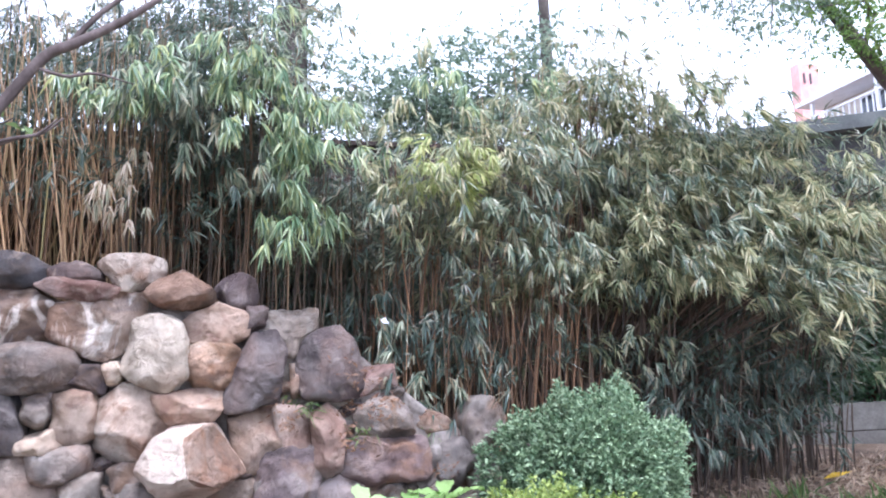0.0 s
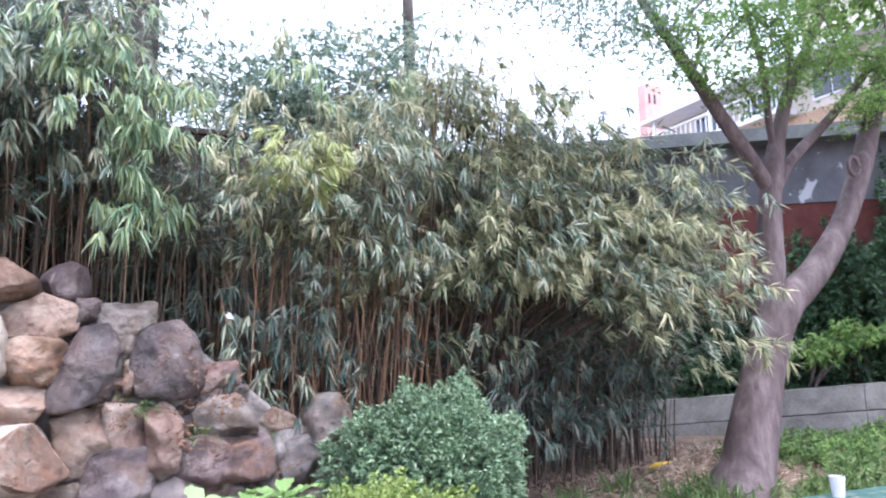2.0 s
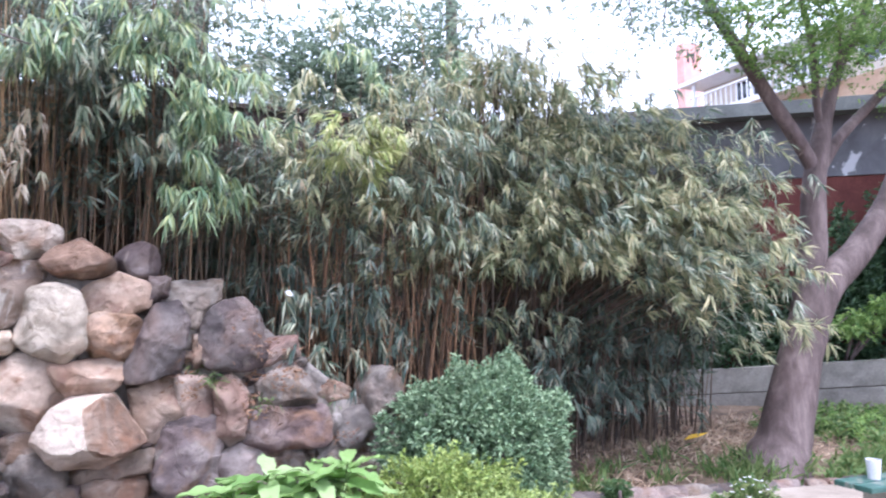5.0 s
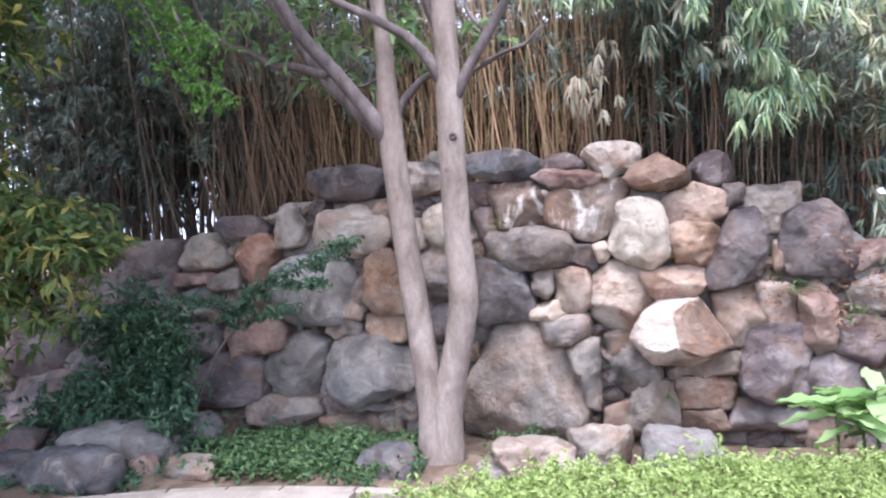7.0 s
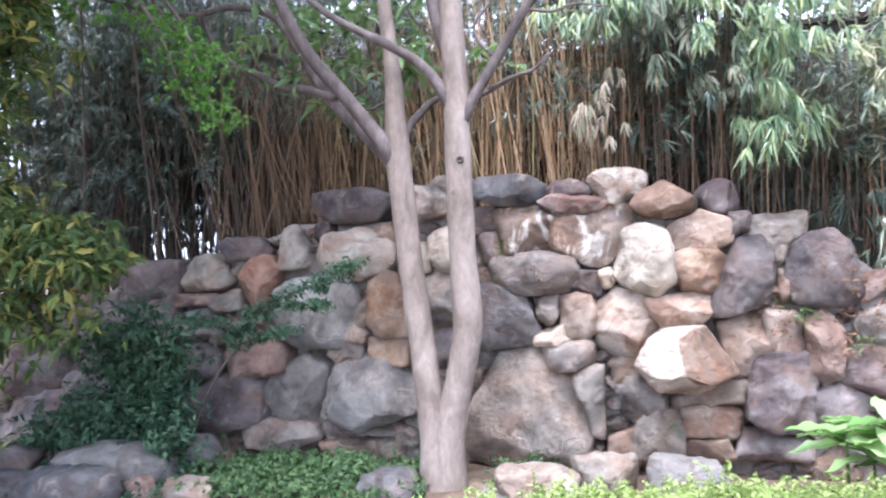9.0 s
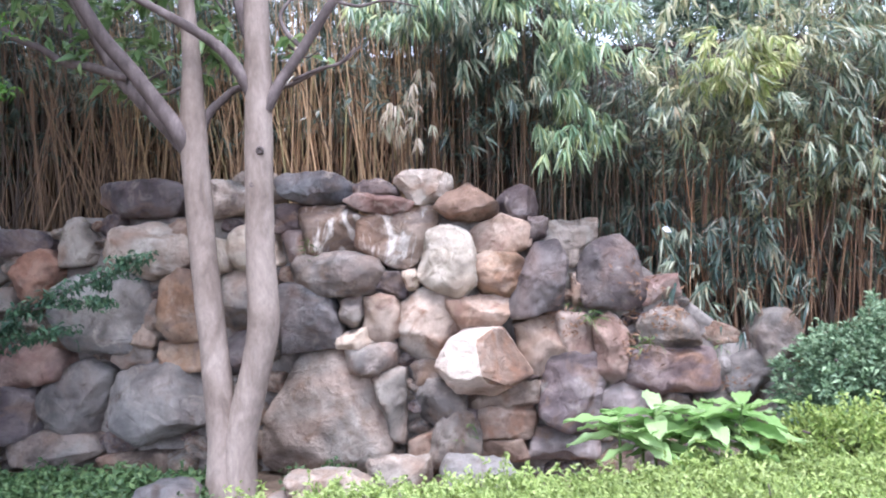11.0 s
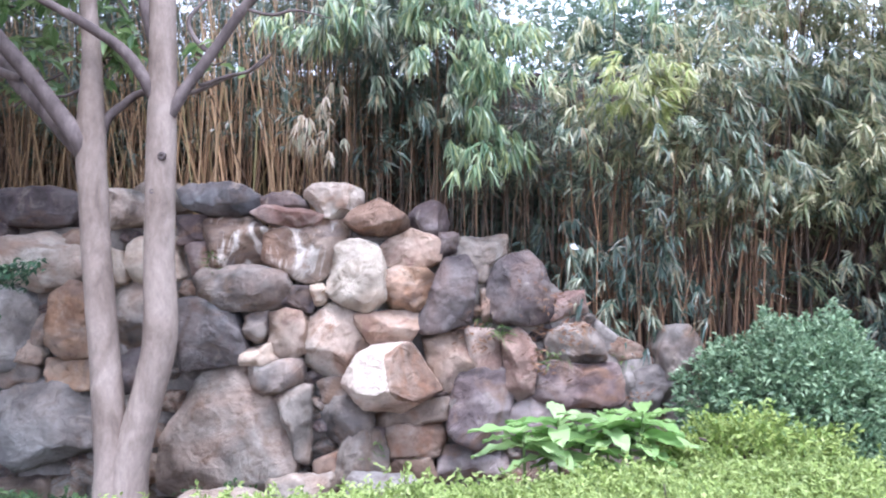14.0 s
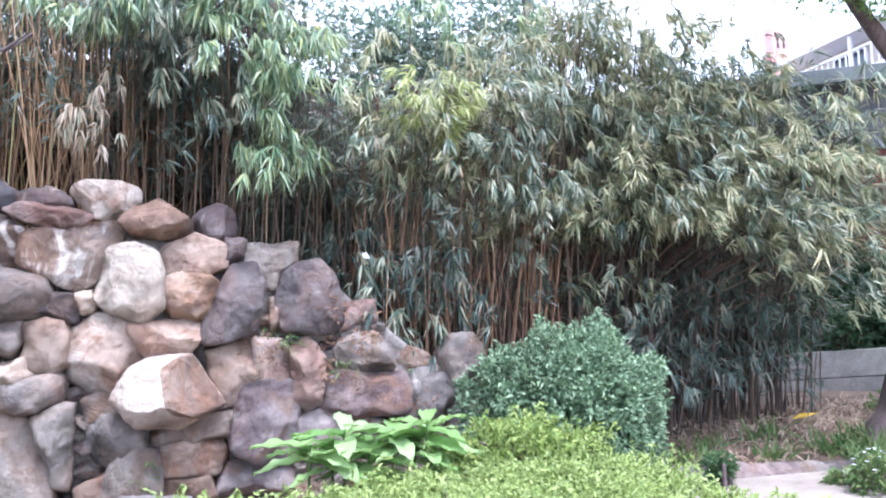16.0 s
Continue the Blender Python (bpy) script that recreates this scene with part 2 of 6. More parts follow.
# lit copy of the bamboo leaves: sun and highlights put into pale straw tints
M_BAMBOO_SUNLIT = leaf_material("sunlit_straw_bamboo_leaves", [(0.12, 0.155, 0.08), (0.23, 0.26, 0.135), (0.4, 0.4, 0.225), (0.62, 0.56, 0.35), (0.17, 0.21, 0.11), (0.48, 0.42, 0.24)], 0.38, 0.38, 0.55)
M_BAMBOO_LIME = leaf_material("yellow_green_bamboo_leaves", [(0.22, 0.28, 0.08), (0.36, 0.42, 0.13), (0.5, 0.53, 0.22), (0.58, 0.55, 0.27), (0.28, 0.34, 0.11)], 0.4, 0.35, 0.6)
M_BAMBOO_DEAD = leaf_material("dried_bamboo_leaves", [(0.58, 0.49, 0.37), (0.7, 0.62, 0.5), (0.42, 0.32, 0.22), (0.32, 0.32, 0.22)], 0.25, 0.6)
M_MAPLE = leaf_material("maple_leaves", [(0.1, 0.19, 0.05), (0.18, 0.3, 0.08), (0.3, 0.41, 0.13)], 0.5, 0.5)
M_MAPLE_DEEP = leaf_material("deep_green_maple_leaves", [(0.07, 0.18, 0.035), (0.12, 0.27, 0.05), (0.2, 0.36, 0.08)], 0.45, 0.5)
M_SPRIG = leaf_material("vivid_maple_leaves", [(0.065, 0.165, 0.03), (0.115, 0.245, 0.045), (0.2, 0.34, 0.075)], 0.5, 0.5)
M_BIG_LEAF = leaf_material("broad_leaves", [(0.11, 0.2, 0.07), (0.2, 0.3, 0.11), (0.32, 0.4, 0.19)], 0.4, 0.4, 0.6)
M_FAR_LEAF = leaf_material("far_tree_leaves", [(0.13, 0.19, 0.14), (0.21, 0.275, 0.195), (0.3, 0.36, 0.26)], 0.6, 0.5)
M_SHRUB = leaf_material("blue_green_leaves", [(0.075, 0.135, 0.07), (0.18, 0.27, 0.15), (0.34, 0.44, 0.265)], 0.3, 0.42, 0.4)
M_HEDGE = leaf_material("yellow_green_leaves", [(0.2, 0.27, 0.07), (0.33, 0.41, 0.125), (0.47, 0.54, 0.21), (0.13, 0.19, 0.05), (0.38, 0.46, 0.15)], 0.38, 0.45)
M_HEDGE_GOLD = leaf_material("golden_green_leaves", [(0.18, 0.26, 0.06), (0.31, 0.39, 0.1), (0.44, 0.5, 0.17), (0.14, 0.21, 0.06)], 0.35, 0.5)
M_FRESH = leaf_material("fresh_green_large_leaves", [(0.22, 0.38, 0.12), (0.35, 0.51, 0.19), (0.47, 0.61, 0.3), (0.28, 0.45, 0.15)], 0.4, 0.35, 0.6, True)
M_COVER = leaf_material("ground_cover_leaves", [(0.04, 0.085, 0.03), (0.075, 0.135, 0.048), (0.13, 0.195, 0.075), (0.05, 0.1, 0.045)], 0.3, 0.5)
M_YEW = leaf_material("dark_needle_leaves", [(0.022, 0.058, 0.034), (0.045, 0.095, 0.05), (0.085, 0.15, 0.075)], 0.2, 0.45)
M_DENSE = leaf_material("dense_dark_shrub_leaves", [(0.03, 0.065, 0.035), (0.06, 0.115, 0.055), (0.1, 0.165, 0.075)], 0.28, 0.45)
M_MUSTARD = leaf_material("yellowing_leaves", [(0.05, 0.085, 0.03), (0.08, 0.13, 0.04), (0.12, 0.175, 0.05), (0.07, 0.11, 0.04), (0.16, 0.21, 0.06), (0.36, 0.31, 0.08)], 0.4, 0.5)
M_GRASS = leaf_material("grass_blades", [(0.07, 0.14, 0.04), (0.13, 0.2, 0.06), (0.2, 0.24, 0.09)], 0.3, 0.5)
M_LITTER = leaf_material("dry_litter", [(0.36, 0.25, 0.17), (0.5, 0.38, 0.27), (0.26, 0.16, 0.11), (0.58, 0.47, 0.35)], 0.1, 0.7)
M_RUST = leaf_material("rusty_dry_leaves", [(0.15, 0.075, 0.042), (0.24, 0.125, 0.07), (0.33, 0.2, 0.125), (0.11, 0.06, 0.04)], 0.1, 0.7)
M_YELLOW = mixed_material("yellow_sheath", (0.6, 0.36, 0.04), (0.7, 0.45, 0.06), (0.75, 0.5, 0.1), 6)
M_GREEN_PAINT = mixed_material("worn_green_paint", (0.025, 0.07, 0.058), (0.04, 0.105, 0.085), (0.2, 0.19, 0.16), 9, 0.5, 0.003, 50, (1, 1, 1), 0.5)
M_WHITE = mixed_material("white_paper", (0.46, 0.46, 0.5), (0.54, 0.54, 0.57), (0.62, 0.62, 0.64), 6, 0.6, 0.001)
def peeling_wall():
    """Grey render with a few pale patches where it has come off."""
    n = Nodes("grey_render")
    p = n.place()
    color = n.ramp(n.noise(p, 1.3, 6, 0.65, 0.5), [(0.32, (0.1, 0.1, 0.11)), (0.5, (0.14, 0.14, 0.155)), (0.7, (0.19, 0.19, 0.2))])
    bare = n.ramp(n.noise(p, 1.1, 5, 0.6, 1.0), [(0.64, (0, 0, 0)), (0.66, (1, 1, 1))])
    n.bump(bare, 0.4, 0.01)
    return n.done(n.mix(bare, color, (0.5, 0.5, 0.53)), 0.85)


M_GREY_WALL = peeling_wall()
M_FASCIA = mixed_material("grey_fascia", (0.1, 0.105, 0.105), (0.14, 0.15, 0.148), (0.19, 0.2, 0.195), 2.0, 0.7, 0.004)
M_BRICK = mixed_material("red_brick", (0.1, 0.032, 0.028), (0.13, 0.042, 0.036), (0.16, 0.056, 0.046), 3, 0.85, 0.006)
M_CREAM = mixed_material("cream_render", (0.5, 0.43, 0.35), (0.58, 0.51, 0.43), (0.64, 0.58, 0.5), 1.2, 0.85, 0.005)
M_TAN_WALL = mixed_material("tan_render", (0.4, 0.27, 0.18), (0.47, 0.33, 0.23), (0.53, 0.39, 0.28), 1.2, 0.85, 0.005)
M_RAIL = mixed_material("white_metal", (0.66, 0.66, 0.68), (0.74, 0.74, 0.76), (0.78, 0.78, 0.8), 5, 0.5, 0.001)
M_PINK = mixed_material("pink_render", (0.62, 0.3, 0.27), (0.7, 0.37, 0.33), (0.74, 0.44, 0.4), 1.0, 0.85, 0.004)
M_GLASS = Nodes("window_glass").done((0.05, 0.06, 0.07), 0.08, 0.6)


# ---- mesh helpers ----
def array_mesh(name, verts, faces, smooth=False):
    """A mesh from an array of places and an array of faces, all with as many corners."""
    verts, faces = np.asarray(verts, np.float32), np.asarray(faces, np.int32)
    me = bpy.data.meshes.new(name)
    n, k = faces.shape
    me.vertices.add(len(verts))
    me.vertices.foreach_set("co", verts.ravel())
    me.loops.add(n * k)
    me.loops.foreach_set("vertex_index", faces.ravel())
    me.polygons.add(n)
    me.polygons.foreach_set("loop_start", np.arange(0, n * k, k, dtype=np.int32))
    me.polygons.foreach_set("use_smooth", np.full(n, smooth))
    me.update(calc_edges=True)
    return me


def hang(ob, parent):
    """Puts ob under parent, where it stands."""
    ob.parent = parent
    ob.matrix_parent_inverse = parent.matrix_basis.inverted()
    return ob


def part(name, data, material, parent=None, label=""):
    """Links a mesh or a bmesh as one object, under a thing or a part."""
    if isinstance(data, bmesh.types.BMesh):
        me = bpy.data.meshes.new(name)
        data.to_mesh(me)
        data.free()
        data = me
    if material and not data.materials:
        data.materials.append(material)
    ob = new(name, data)
    if parent:
        hang(ob, parent)
    return tagged(ob, label)


def thing(name, at, label, category, group="", kind=""):
    ob = new(name)
    ob.matrix_basis = Matrix.Translation(at)
    ob.empty_display_size = 0.1
    return tagged(ob, label, category, group, kind)


def box(bm, x0, x1, y0, y1, z0, z1, bevel=0.0):
    got = bmesh.ops.create_cube(bm, size=1, matrix=Matrix.LocRotScale(((x0 + x1) / 2, (y0 + y1) / 2, (z0 + z1) / 2), None, (x1 - x0, y1 - y0, z1 - z0)))
    if bevel:
        edges = list({e for v in got["verts"] for e in v.link_edges})
        bmesh.ops.bevel(bm, geom=edges, offset=bevel, segments=2, affect="EDGES", profile=0.6)
    return bm


def tube_arrays(points, radii, sides=10, rough=0.0, seed=0.0, fine=4):
    """A tapered round limb along points, with smoothed corners; quads."""
    pts, rad = np.array(points, float), np.array(radii, float)
    s = np.linspace(0, len(pts) - 1, max(fine * len(pts), 6))
    k = np.minimum(s.astype(int), len(pts) - 2)
    f = (s - k)[:, None]
    ext = np.vstack([2 * pts[0] - pts[1], pts, 2 * pts[-1] - pts[-2]])
    a, b, c, d = ext[k], ext[k + 1], ext[k + 2], ext[k + 3]
    path = 0.5 * (2 * b + (c - a) * f + (2 * a - 5 * b + 4 * c - d) * f**2 + (3 * b - a - 3 * c + d) * f**3)
    rr = np.interp(s, np.arange(len(pts)), rad)
    way = np.gradient(path, axis=0)
    way /= np.linalg.norm(way, axis=1)[:, None] + 1e-9
    side = np.cross(way, (0.31, 0.95, 0.05))
    side /= np.linalg.norm(side, axis=1)[:, None] + 1e-9
    up = np.cross(way, side)
    ang = np.linspace(0, 2 * np.pi, sides, endpoint=False)
    ring = np.cos(ang)[None, :, None] * side[:, None] + np.sin(ang)[None, :, None] * up[:, None]
    swell = np.ones((len(path), sides))
    if rough:
        for i in range(len(path)):
            for j in range(sides):
                q = path[i] + ring[i, j] * rr[i]
                swell[i, j] += rough * noise.noise(Vector(q) * 4 + Vector((seed, 0, 0))) + 0.5 * rough * noise.noise(Vector(q) * 13)
    verts = (path[:, None] + ring * (rr[:, None] * swell)[:, :, None]).reshape(-1, 3)
    i, j = np.meshgrid(np.arange(len(path) - 1), np.arange(sides), indexing="ij")
    n = (j + 1) % sides
    faces = np.stack([i * sides + j, i * sides + n, (i + 1) * sides + n, (i + 1) * sides + j], -1).reshape(-1, 4)
    tip = len(verts)
    verts = np.vstack([verts, path[-1] + way[-1] * rr[-1] * 0.5])
    last = (len(path) - 1) * sides
    cap = np.array([[last + q, last + (q + 1) % sides, tip, tip] for q in range(sides)])
    return verts, faces, cap


def limbs_mesh(name, limbs, sides=10, rough=0.0, fine=4):
    """One mesh of several limbs, each (points, radii)."""
    all_v, all_f, base = [], [], 0
    for n, (points, radii) in enumerate(limbs):
        v, f, cap = tube_arrays(points, radii, sides, rough, n * 3.1, fine)
        tri = np.vstack([f[:, [0, 1, 2]], f[:, [0, 2, 3]], cap[:, :3]])
        all_v.append(v)
        all_f.append(tri + base)
        base += len(v)
    return array_mesh(name, np.vstack(all_v), np.vstack(all_f), True)


def leaves_mesh(name, at, way, face, length, width, droop=0.2, fold=0.25, widest=0.4):
    """Many single leaves: folded along the midrib and bent down at the tip. at, way, face: (n, 3); length, width: (n,)."""
    n = len(at)
    way = way / (np.linalg.norm(way, axis=1)[:, None] + 1e-9)
    side = np.cross(way, face)
    side /= np.linalg.norm(side, axis=1)[:, None] + 1e-9
    up = np.cross(side, way)
    L, W = length[:, None], width[:, None]
    down = np.array([[0, 0, -1.0]])
    rib, tip = at + way * L * widest + down * L * droop * widest**2, at + way * L + down * L * droop
    rise = up * W * fold
    verts = np.stack([at, rib + side * W / 2 + rise, rib, rib - side * W / 2 + rise, tip], 1).reshape(-1, 3)
    o = (np.arange(n) * 5)[:, None, None]
    faces = (np.array([[0, 2, 1], [0, 3, 2], [1, 2, 4], [2, 3, 4]])[None] + o).reshape(-1, 3)
    return array_mesh(name, verts, faces)


rng = np.random.default_rng(7)


def unit(v):
    return v / (np.linalg.norm(v, axis=-1, keepdims=True) + 1e-9)


def spray(tips, ways, per, length, width, spread=0.55, fall=0.35):
    """Fans of leaves at the twig tips: places, directions, faces and sizes."""
    n = len(tips)
    at = np.repeat(tips, per, 0) - np.repeat(ways, per, 0) * rng.uniform(0, 0.09, (n * per, 1))
    way = unit(np.repeat(ways, per, 0) + rng.normal(0, spread, (n * per, 3)) + np.array([0, 0, -fall]))
    face = unit(np.array([0, -0.5, 0.9]) + rng.normal(0, 0.45, (n * per, 3)))
    size = rng.uniform(0.6, 1.25, n * per)
    return at, way, face, length * size, width * size**0.5


def ground_height(x, y):
    """The beds before the rockery lie at 0, the terrace behind it higher; the bank rises under the tall maple."""
    terrace = np.interp(x, [-9, -7, -5.2, -3.6, -0.6, 0.3, 0.9, 1.5, 2.1, 2.8, 3.6, 7], [0.9, 1.15, 1.65, 2.0, 1.98, 1.78, 1.5, 1.0, 0.7, 0.4, 0.32, 0.38])
    low = 0.35 * np.clip((x - 2.4) / 2.6, 0, 1) * np.clip((y - 4.7) / 0.8, 0, 1) + 0.17 * np.clip((x - 2.0) / 2.5, 0, 1) * (1 - np.clip((y - 4.7) / 0.8, 0, 1))
    return low + (terrace - low) * np.clip((y - 6.12) / 0.25, 0, 1) * (np.asarray(x) < 30)


# ---- ground ----
def build_ground():
    xs = np.concatenate([[-400, -120, -40, -20], np.arange(-12, 12.01, 0.2), [16, 25, 50, 130, 400]])
    ys = np.concatenate([[-400, -120, -40, -15], np.arange(-4, 9.61, 0.16), [12, 20, 40, 130, 400]])
    gx, gy = np.meshgrid(xs, ys, indexing="ij")
    gz = ground_height(np.clip(gx, -9, 7), gy)
    gz = np.where(gy > 10, 0.3, gz)
    for i in range(len(xs)):
        for j in range(len(ys)):
            if abs(xs[i]) < 13 and -4 < ys[j] < 9.7:
                gz[i, j] += 0.03 * noise.noise(Vector((xs[i] * 1.3, ys[j] * 1.3, 0))) + 0.012 * noise.noise(Vector((xs[i] * 5, ys[j] * 5, 3)))
    under = (gy < 2.9) & (gy > -2.9) & (np.abs(gx) < 8.9) & ~((gx > -2.5) & (gx < 2.8) & (gy > 1.4))
    gz = np.where(under, gz - 0.2, gz)
    verts = np.stack([gx, gy, gz], -1).reshape(-1, 3)
    i, j = np.meshgrid(np.arange(len(xs) - 1), np.arange(len(ys) - 1), indexing="ij")
    a = i * len(ys) + j
    faces = np.stack([a, a + len(ys), a + len(ys) + 1, a + 1], -1).reshape(-1, 4)
    tagged(part("ground", array_mesh("ground", verts, faces, True), M_SOIL), "brown garden soil with dry leaf litter", "ground", kind="structure")


build_ground()


def slab(name, outline, z, thick, material, parent=None):
    """A flat slab with an outline in the plan; z: a height, or a function of x and y for the top."""
    bm = bmesh.new()
    top = [bm.verts.new((x, y, z(x, y) if callable(z) else z)) for x, y in outline]
    f = bm.faces.new(top)
    got = bmesh.ops.extrude_face_region(bm, geom=[f])
    for v in got["geom"]:
        if isinstance(v, bmesh.types.BMVert):
            v.co.z -= thick
    bmesh.ops.recalc_face_normals(bm, faces=bm.faces)
    return part(name, bm, material, parent)


def path_height(x, y):
    return float(ground_height(x, min(y, 4.6))) + 0.075


tagged(slab("path", [(-9, -3), (9, -3), (9, 4.1), (6.2, 4.45), (5.3, 4.6), (4.4, 4.78), (3.6, 5.0), (3.0, 4.9), (2.8, 4.3), (2.75, 3.4), (2.6, 1.6), (-2.3, 1.6), (-2.35, 4.42), (-3.35, 4.27), (-4.1, 4.02), (-4.85, 3.65), (-5.6, 3.45), (-6.4, 3.15), (-9, 2.4)], path_height, 0.12, M_PATH), "pale worn concrete garden path", "path", kind="structure")


def build_kerb():
    kerb = thing("kerb", (-4.5, 4.35, 0), "pale concrete kerb along the planted bed", "kerb", kind="structure")
    line = [(-4.55, 3.9), (-4.15, 4.08), (-3.75, 4.25), (-3.34, 4.36), (-2.95, 4.44), (-2.42, 4.51), (-1.9, 4.53)]
    for (xa, ya), (xb, yb) in zip(line, line[1:]):
        long = math.hypot(xb - xa, yb - ya)
        ob = part("kerbstone", box(bmesh.new(), 0.004, long - 0.004, 0, 0.1, -0.08, 0.035, 0.012), M_PATH, None)
        ob.matrix_basis = pose(xa, ya, 0, 0, 0, math.degrees(math.atan2(yb - ya, xb - xa)))
        hang(ob, kerb)


build_kerb()

# ---- rockery wall ----
SPHERE = bmesh.new()
bmesh.ops.create_icosphere(SPHERE, subdivisions=4, radius=1)
SPHERE_V = np.array([v.co for v in SPHERE.verts])
SPHERE_F = np.array([[v.index for v in f.verts] for f in SPHERE.faces])
SPHERE.free()
MID = bmesh.new()
bmesh.ops.create_icosphere(MID, subdivisions=5, radius=1)
MID_V = np.array([v.co for v in MID.verts])
MID_F = np.array([[v.index for v in f.verts] for f in MID.faces])
MID.free()
FINE = bmesh.new()
bmesh.ops.create_icosphere(FINE, subdivisions=6, radius=1)
FINE_V = np.array([v.co for v in FINE.verts])
FINE_F = np.array([[v.index for v in f.verts] for f in FINE.faces])
FINE.free()


def rock_mesh(w, d, h, block, seed, rough=1.0, cuts=(), splits=9):
    """A weathered boulder: rounded block, split by broad facets, then worn and pitted. cuts: own facets (direction, depth)."""
    r = np.random.default_rng(seed)
    ball, skin = SPHERE_V, SPHERE_F
    power = 2 + 6 * block
    v = ball / (np.abs(ball) ** power).sum(1)[:, None] ** (1 / power)
    planes = [(*unit(np.array(c[:3])), c[3]) for c in cuts]
    for k in range(splits):
        planes.append((*unit(r.normal(0, 1, 3) * (1, 1.3, 1)), r.uniform(0.6, 0.9) if k % 2 else r.uniform(0.76, 0.94)))
    for a, b, c, limit in planes:
        n = np.array((a, b, c))
        reach = (v @ n).max()
        over = np.maximum(v @ n - reach * limit, 0)
        v = v - over[:, None] * n
    v = v - (v.max(0) + v.min(0)) / 2
    v = v / np.abs(v).max(0)
    half = np.array([w, d, h]) / 2
    v = v * half
    off = r.uniform(-50, 50, 3)
    size = float(min(w, h))
    swell = np.array([noise.fractal(Vector(q / size * 2.0 + off), 1.0, 2.1, 5) for q in v])
    crack = np.array([abs(noise.noise(Vector(q / size * (2.1, 2.1, 1.3) + off * 0.7))) for q in v])
    pits = np.array([noise.fractal(Vector(q * 15 + off), 0.7, 2.2, 3) for q in v])
    ridge = np.array([abs(noise.noise(Vector(q * 7 + off * 1.3))) for q in v])
    ahead = unit(v / half)
    push = 0.045 * size * swell - 0.07 * size * np.clip(0.05 - crack, 0, 1) / 0.05 * (r.uniform() < 0.4) + 0.011 * pits + 0.018 * np.minimum(ridge, 0.28)
    return array_mesh("stone", v + ahead * (rough * push)[:, None], skin, True)


rockery = thing("rockery_wall", (-2, 6, 0), "tall retaining rockery of mixed grey, tan and brown boulders", "rockery", kind="structure")
STONES = 0
TAKEN = []


def boulder_mesh(rim, depth, block, seed, cuts=(), broken=""):
    """A boulder shaped to fit the camera's view: each rim side (angle in the wall's face, reach from the middle); front
    worn into broad facets.
    """
    r = np.random.default_rng(seed)
    big = max(reach for _, reach in rim) > 0.2
    ball, skin = (FINE_V, FINE_F) if broken else (MID_V, MID_F) if big else (SPHERE_V, SPHERE_F)
    flat = np.hypot(ball[:, 0], ball[:, 2]) + 1e-9
    turn = np.arctan2(ball[:, 2], ball[:, 0])
    hard = 12 + 24 * block
    pull = sum(np.maximum(np.cos(turn - radians(angle)), 0) ** hard / reach**hard for angle, reach in rim)
    wide = np.minimum(pull ** (-1 / hard), 1.5 * max(reach for _, reach in rim))
    power = 4.0 + 5.5 * block
    v = ball / (flat**power + np.abs(ball[:, 1]) ** power)[:, None] ** (1 / power)
    planes = [(*unit(np.array(c[:3])), c[3]) for c in cuts]
    for k in range(3 if broken else 6):
        planes.append((*unit(np.array((r.normal(0, 0.75), -1, r.normal(0, 0.75)))), r.uniform(0.72, 0.94)))
    first = None
    for a, b, c, limit in planes:
        n = np.array((a, b, c))
        over = np.maximum(v @ n - (v @ n).max() * limit, 0)
        v = v - over[:, None] * n * 0.93
        if first is None:
            first = (over > 0).astype(float)
    v = v * np.stack([wide, np.full(len(v), depth / 2), wide], -1)
    off = r.uniform(-50, 50, 3)
    size = float(np.median(wide)) * 2
    swell = np.array([noise.fractal(Vector(q / size * 2.2 + off), 1.0, 2.1, 5) for q in v])
    crack = np.array([abs(noise.noise(Vector(q / size * (1.9, 1.9, 1.2) + off * 0.7))) for q in v])
    pits = np.array([noise.fractal(Vector(q * 16 + off), 0.8, 2.2, 3) for q in v])
    ridge = np.array([abs(noise.noise(Vector(q * 8 + off * 1.3))) for q in v])
    push = (0.5 if broken else 1.0) * (0.045 * size * swell - 0.03 * size * np.clip(0.025 - crack, 0, 1) / 0.025 * (r.uniform() < 0.5) + 0.011 * pits + 0.012 * np.minimum(ridge, 0.3))
    me = array_mesh("stone", v + unit(v / (size / 2, depth / 2, size / 2)) * push[:, None], skin, True)
    if broken:
        me.materials.append(None)
        me.materials.append(ROCK[broken])
        me.polygons.foreach_set("material_index", (first[skin].mean(1) > 0.5).astype(np.int32))
    return me


def stone(x, z, kind, block, rim, out=0.0, cuts=(), broken=""):
    """A boulder of the rockery: its middle, sort of rock, how blocky it is, the sides of its rim, how far it stands out."""
    global STONES
    STONES += 1
    rim = [(angle, reach * 1.06 + 0.007) for angle, reach in rim]
    size = 2 * float(np.median([reach for _, reach in rim]))
    d = min(0.5, 0.2 + 0.55 * size)
    ob = part("stone", boulder_mesh(rim, d, block, 100 + STONES, cuts, broken), None)
    if ob.data.materials:
        ob.data.materials[0] = ROCK[kind]
    else:
        ob.data.materials.append(ROCK[kind])
    TAKEN.append((x, z, rim))
    ob.matrix_basis = pose(x, 5.88 - out + 0.02 * math.sin(STONES * 2.4) + d * 0.42, z)
    return hang(ob, rockery)


def block_stone(x, z, w, h, kind):
    """A rough boulder at the far left; shade is put into its dark rock colour."""
    return stone(x, z, kind, 0.4, ((0, w / 2), (52, 0.55 * w), (90, h / 2), (140, 0.52 * w), (180, w / 2), (232, 0.55 * w), (270, h / 2), (318, 0.52 * w)))


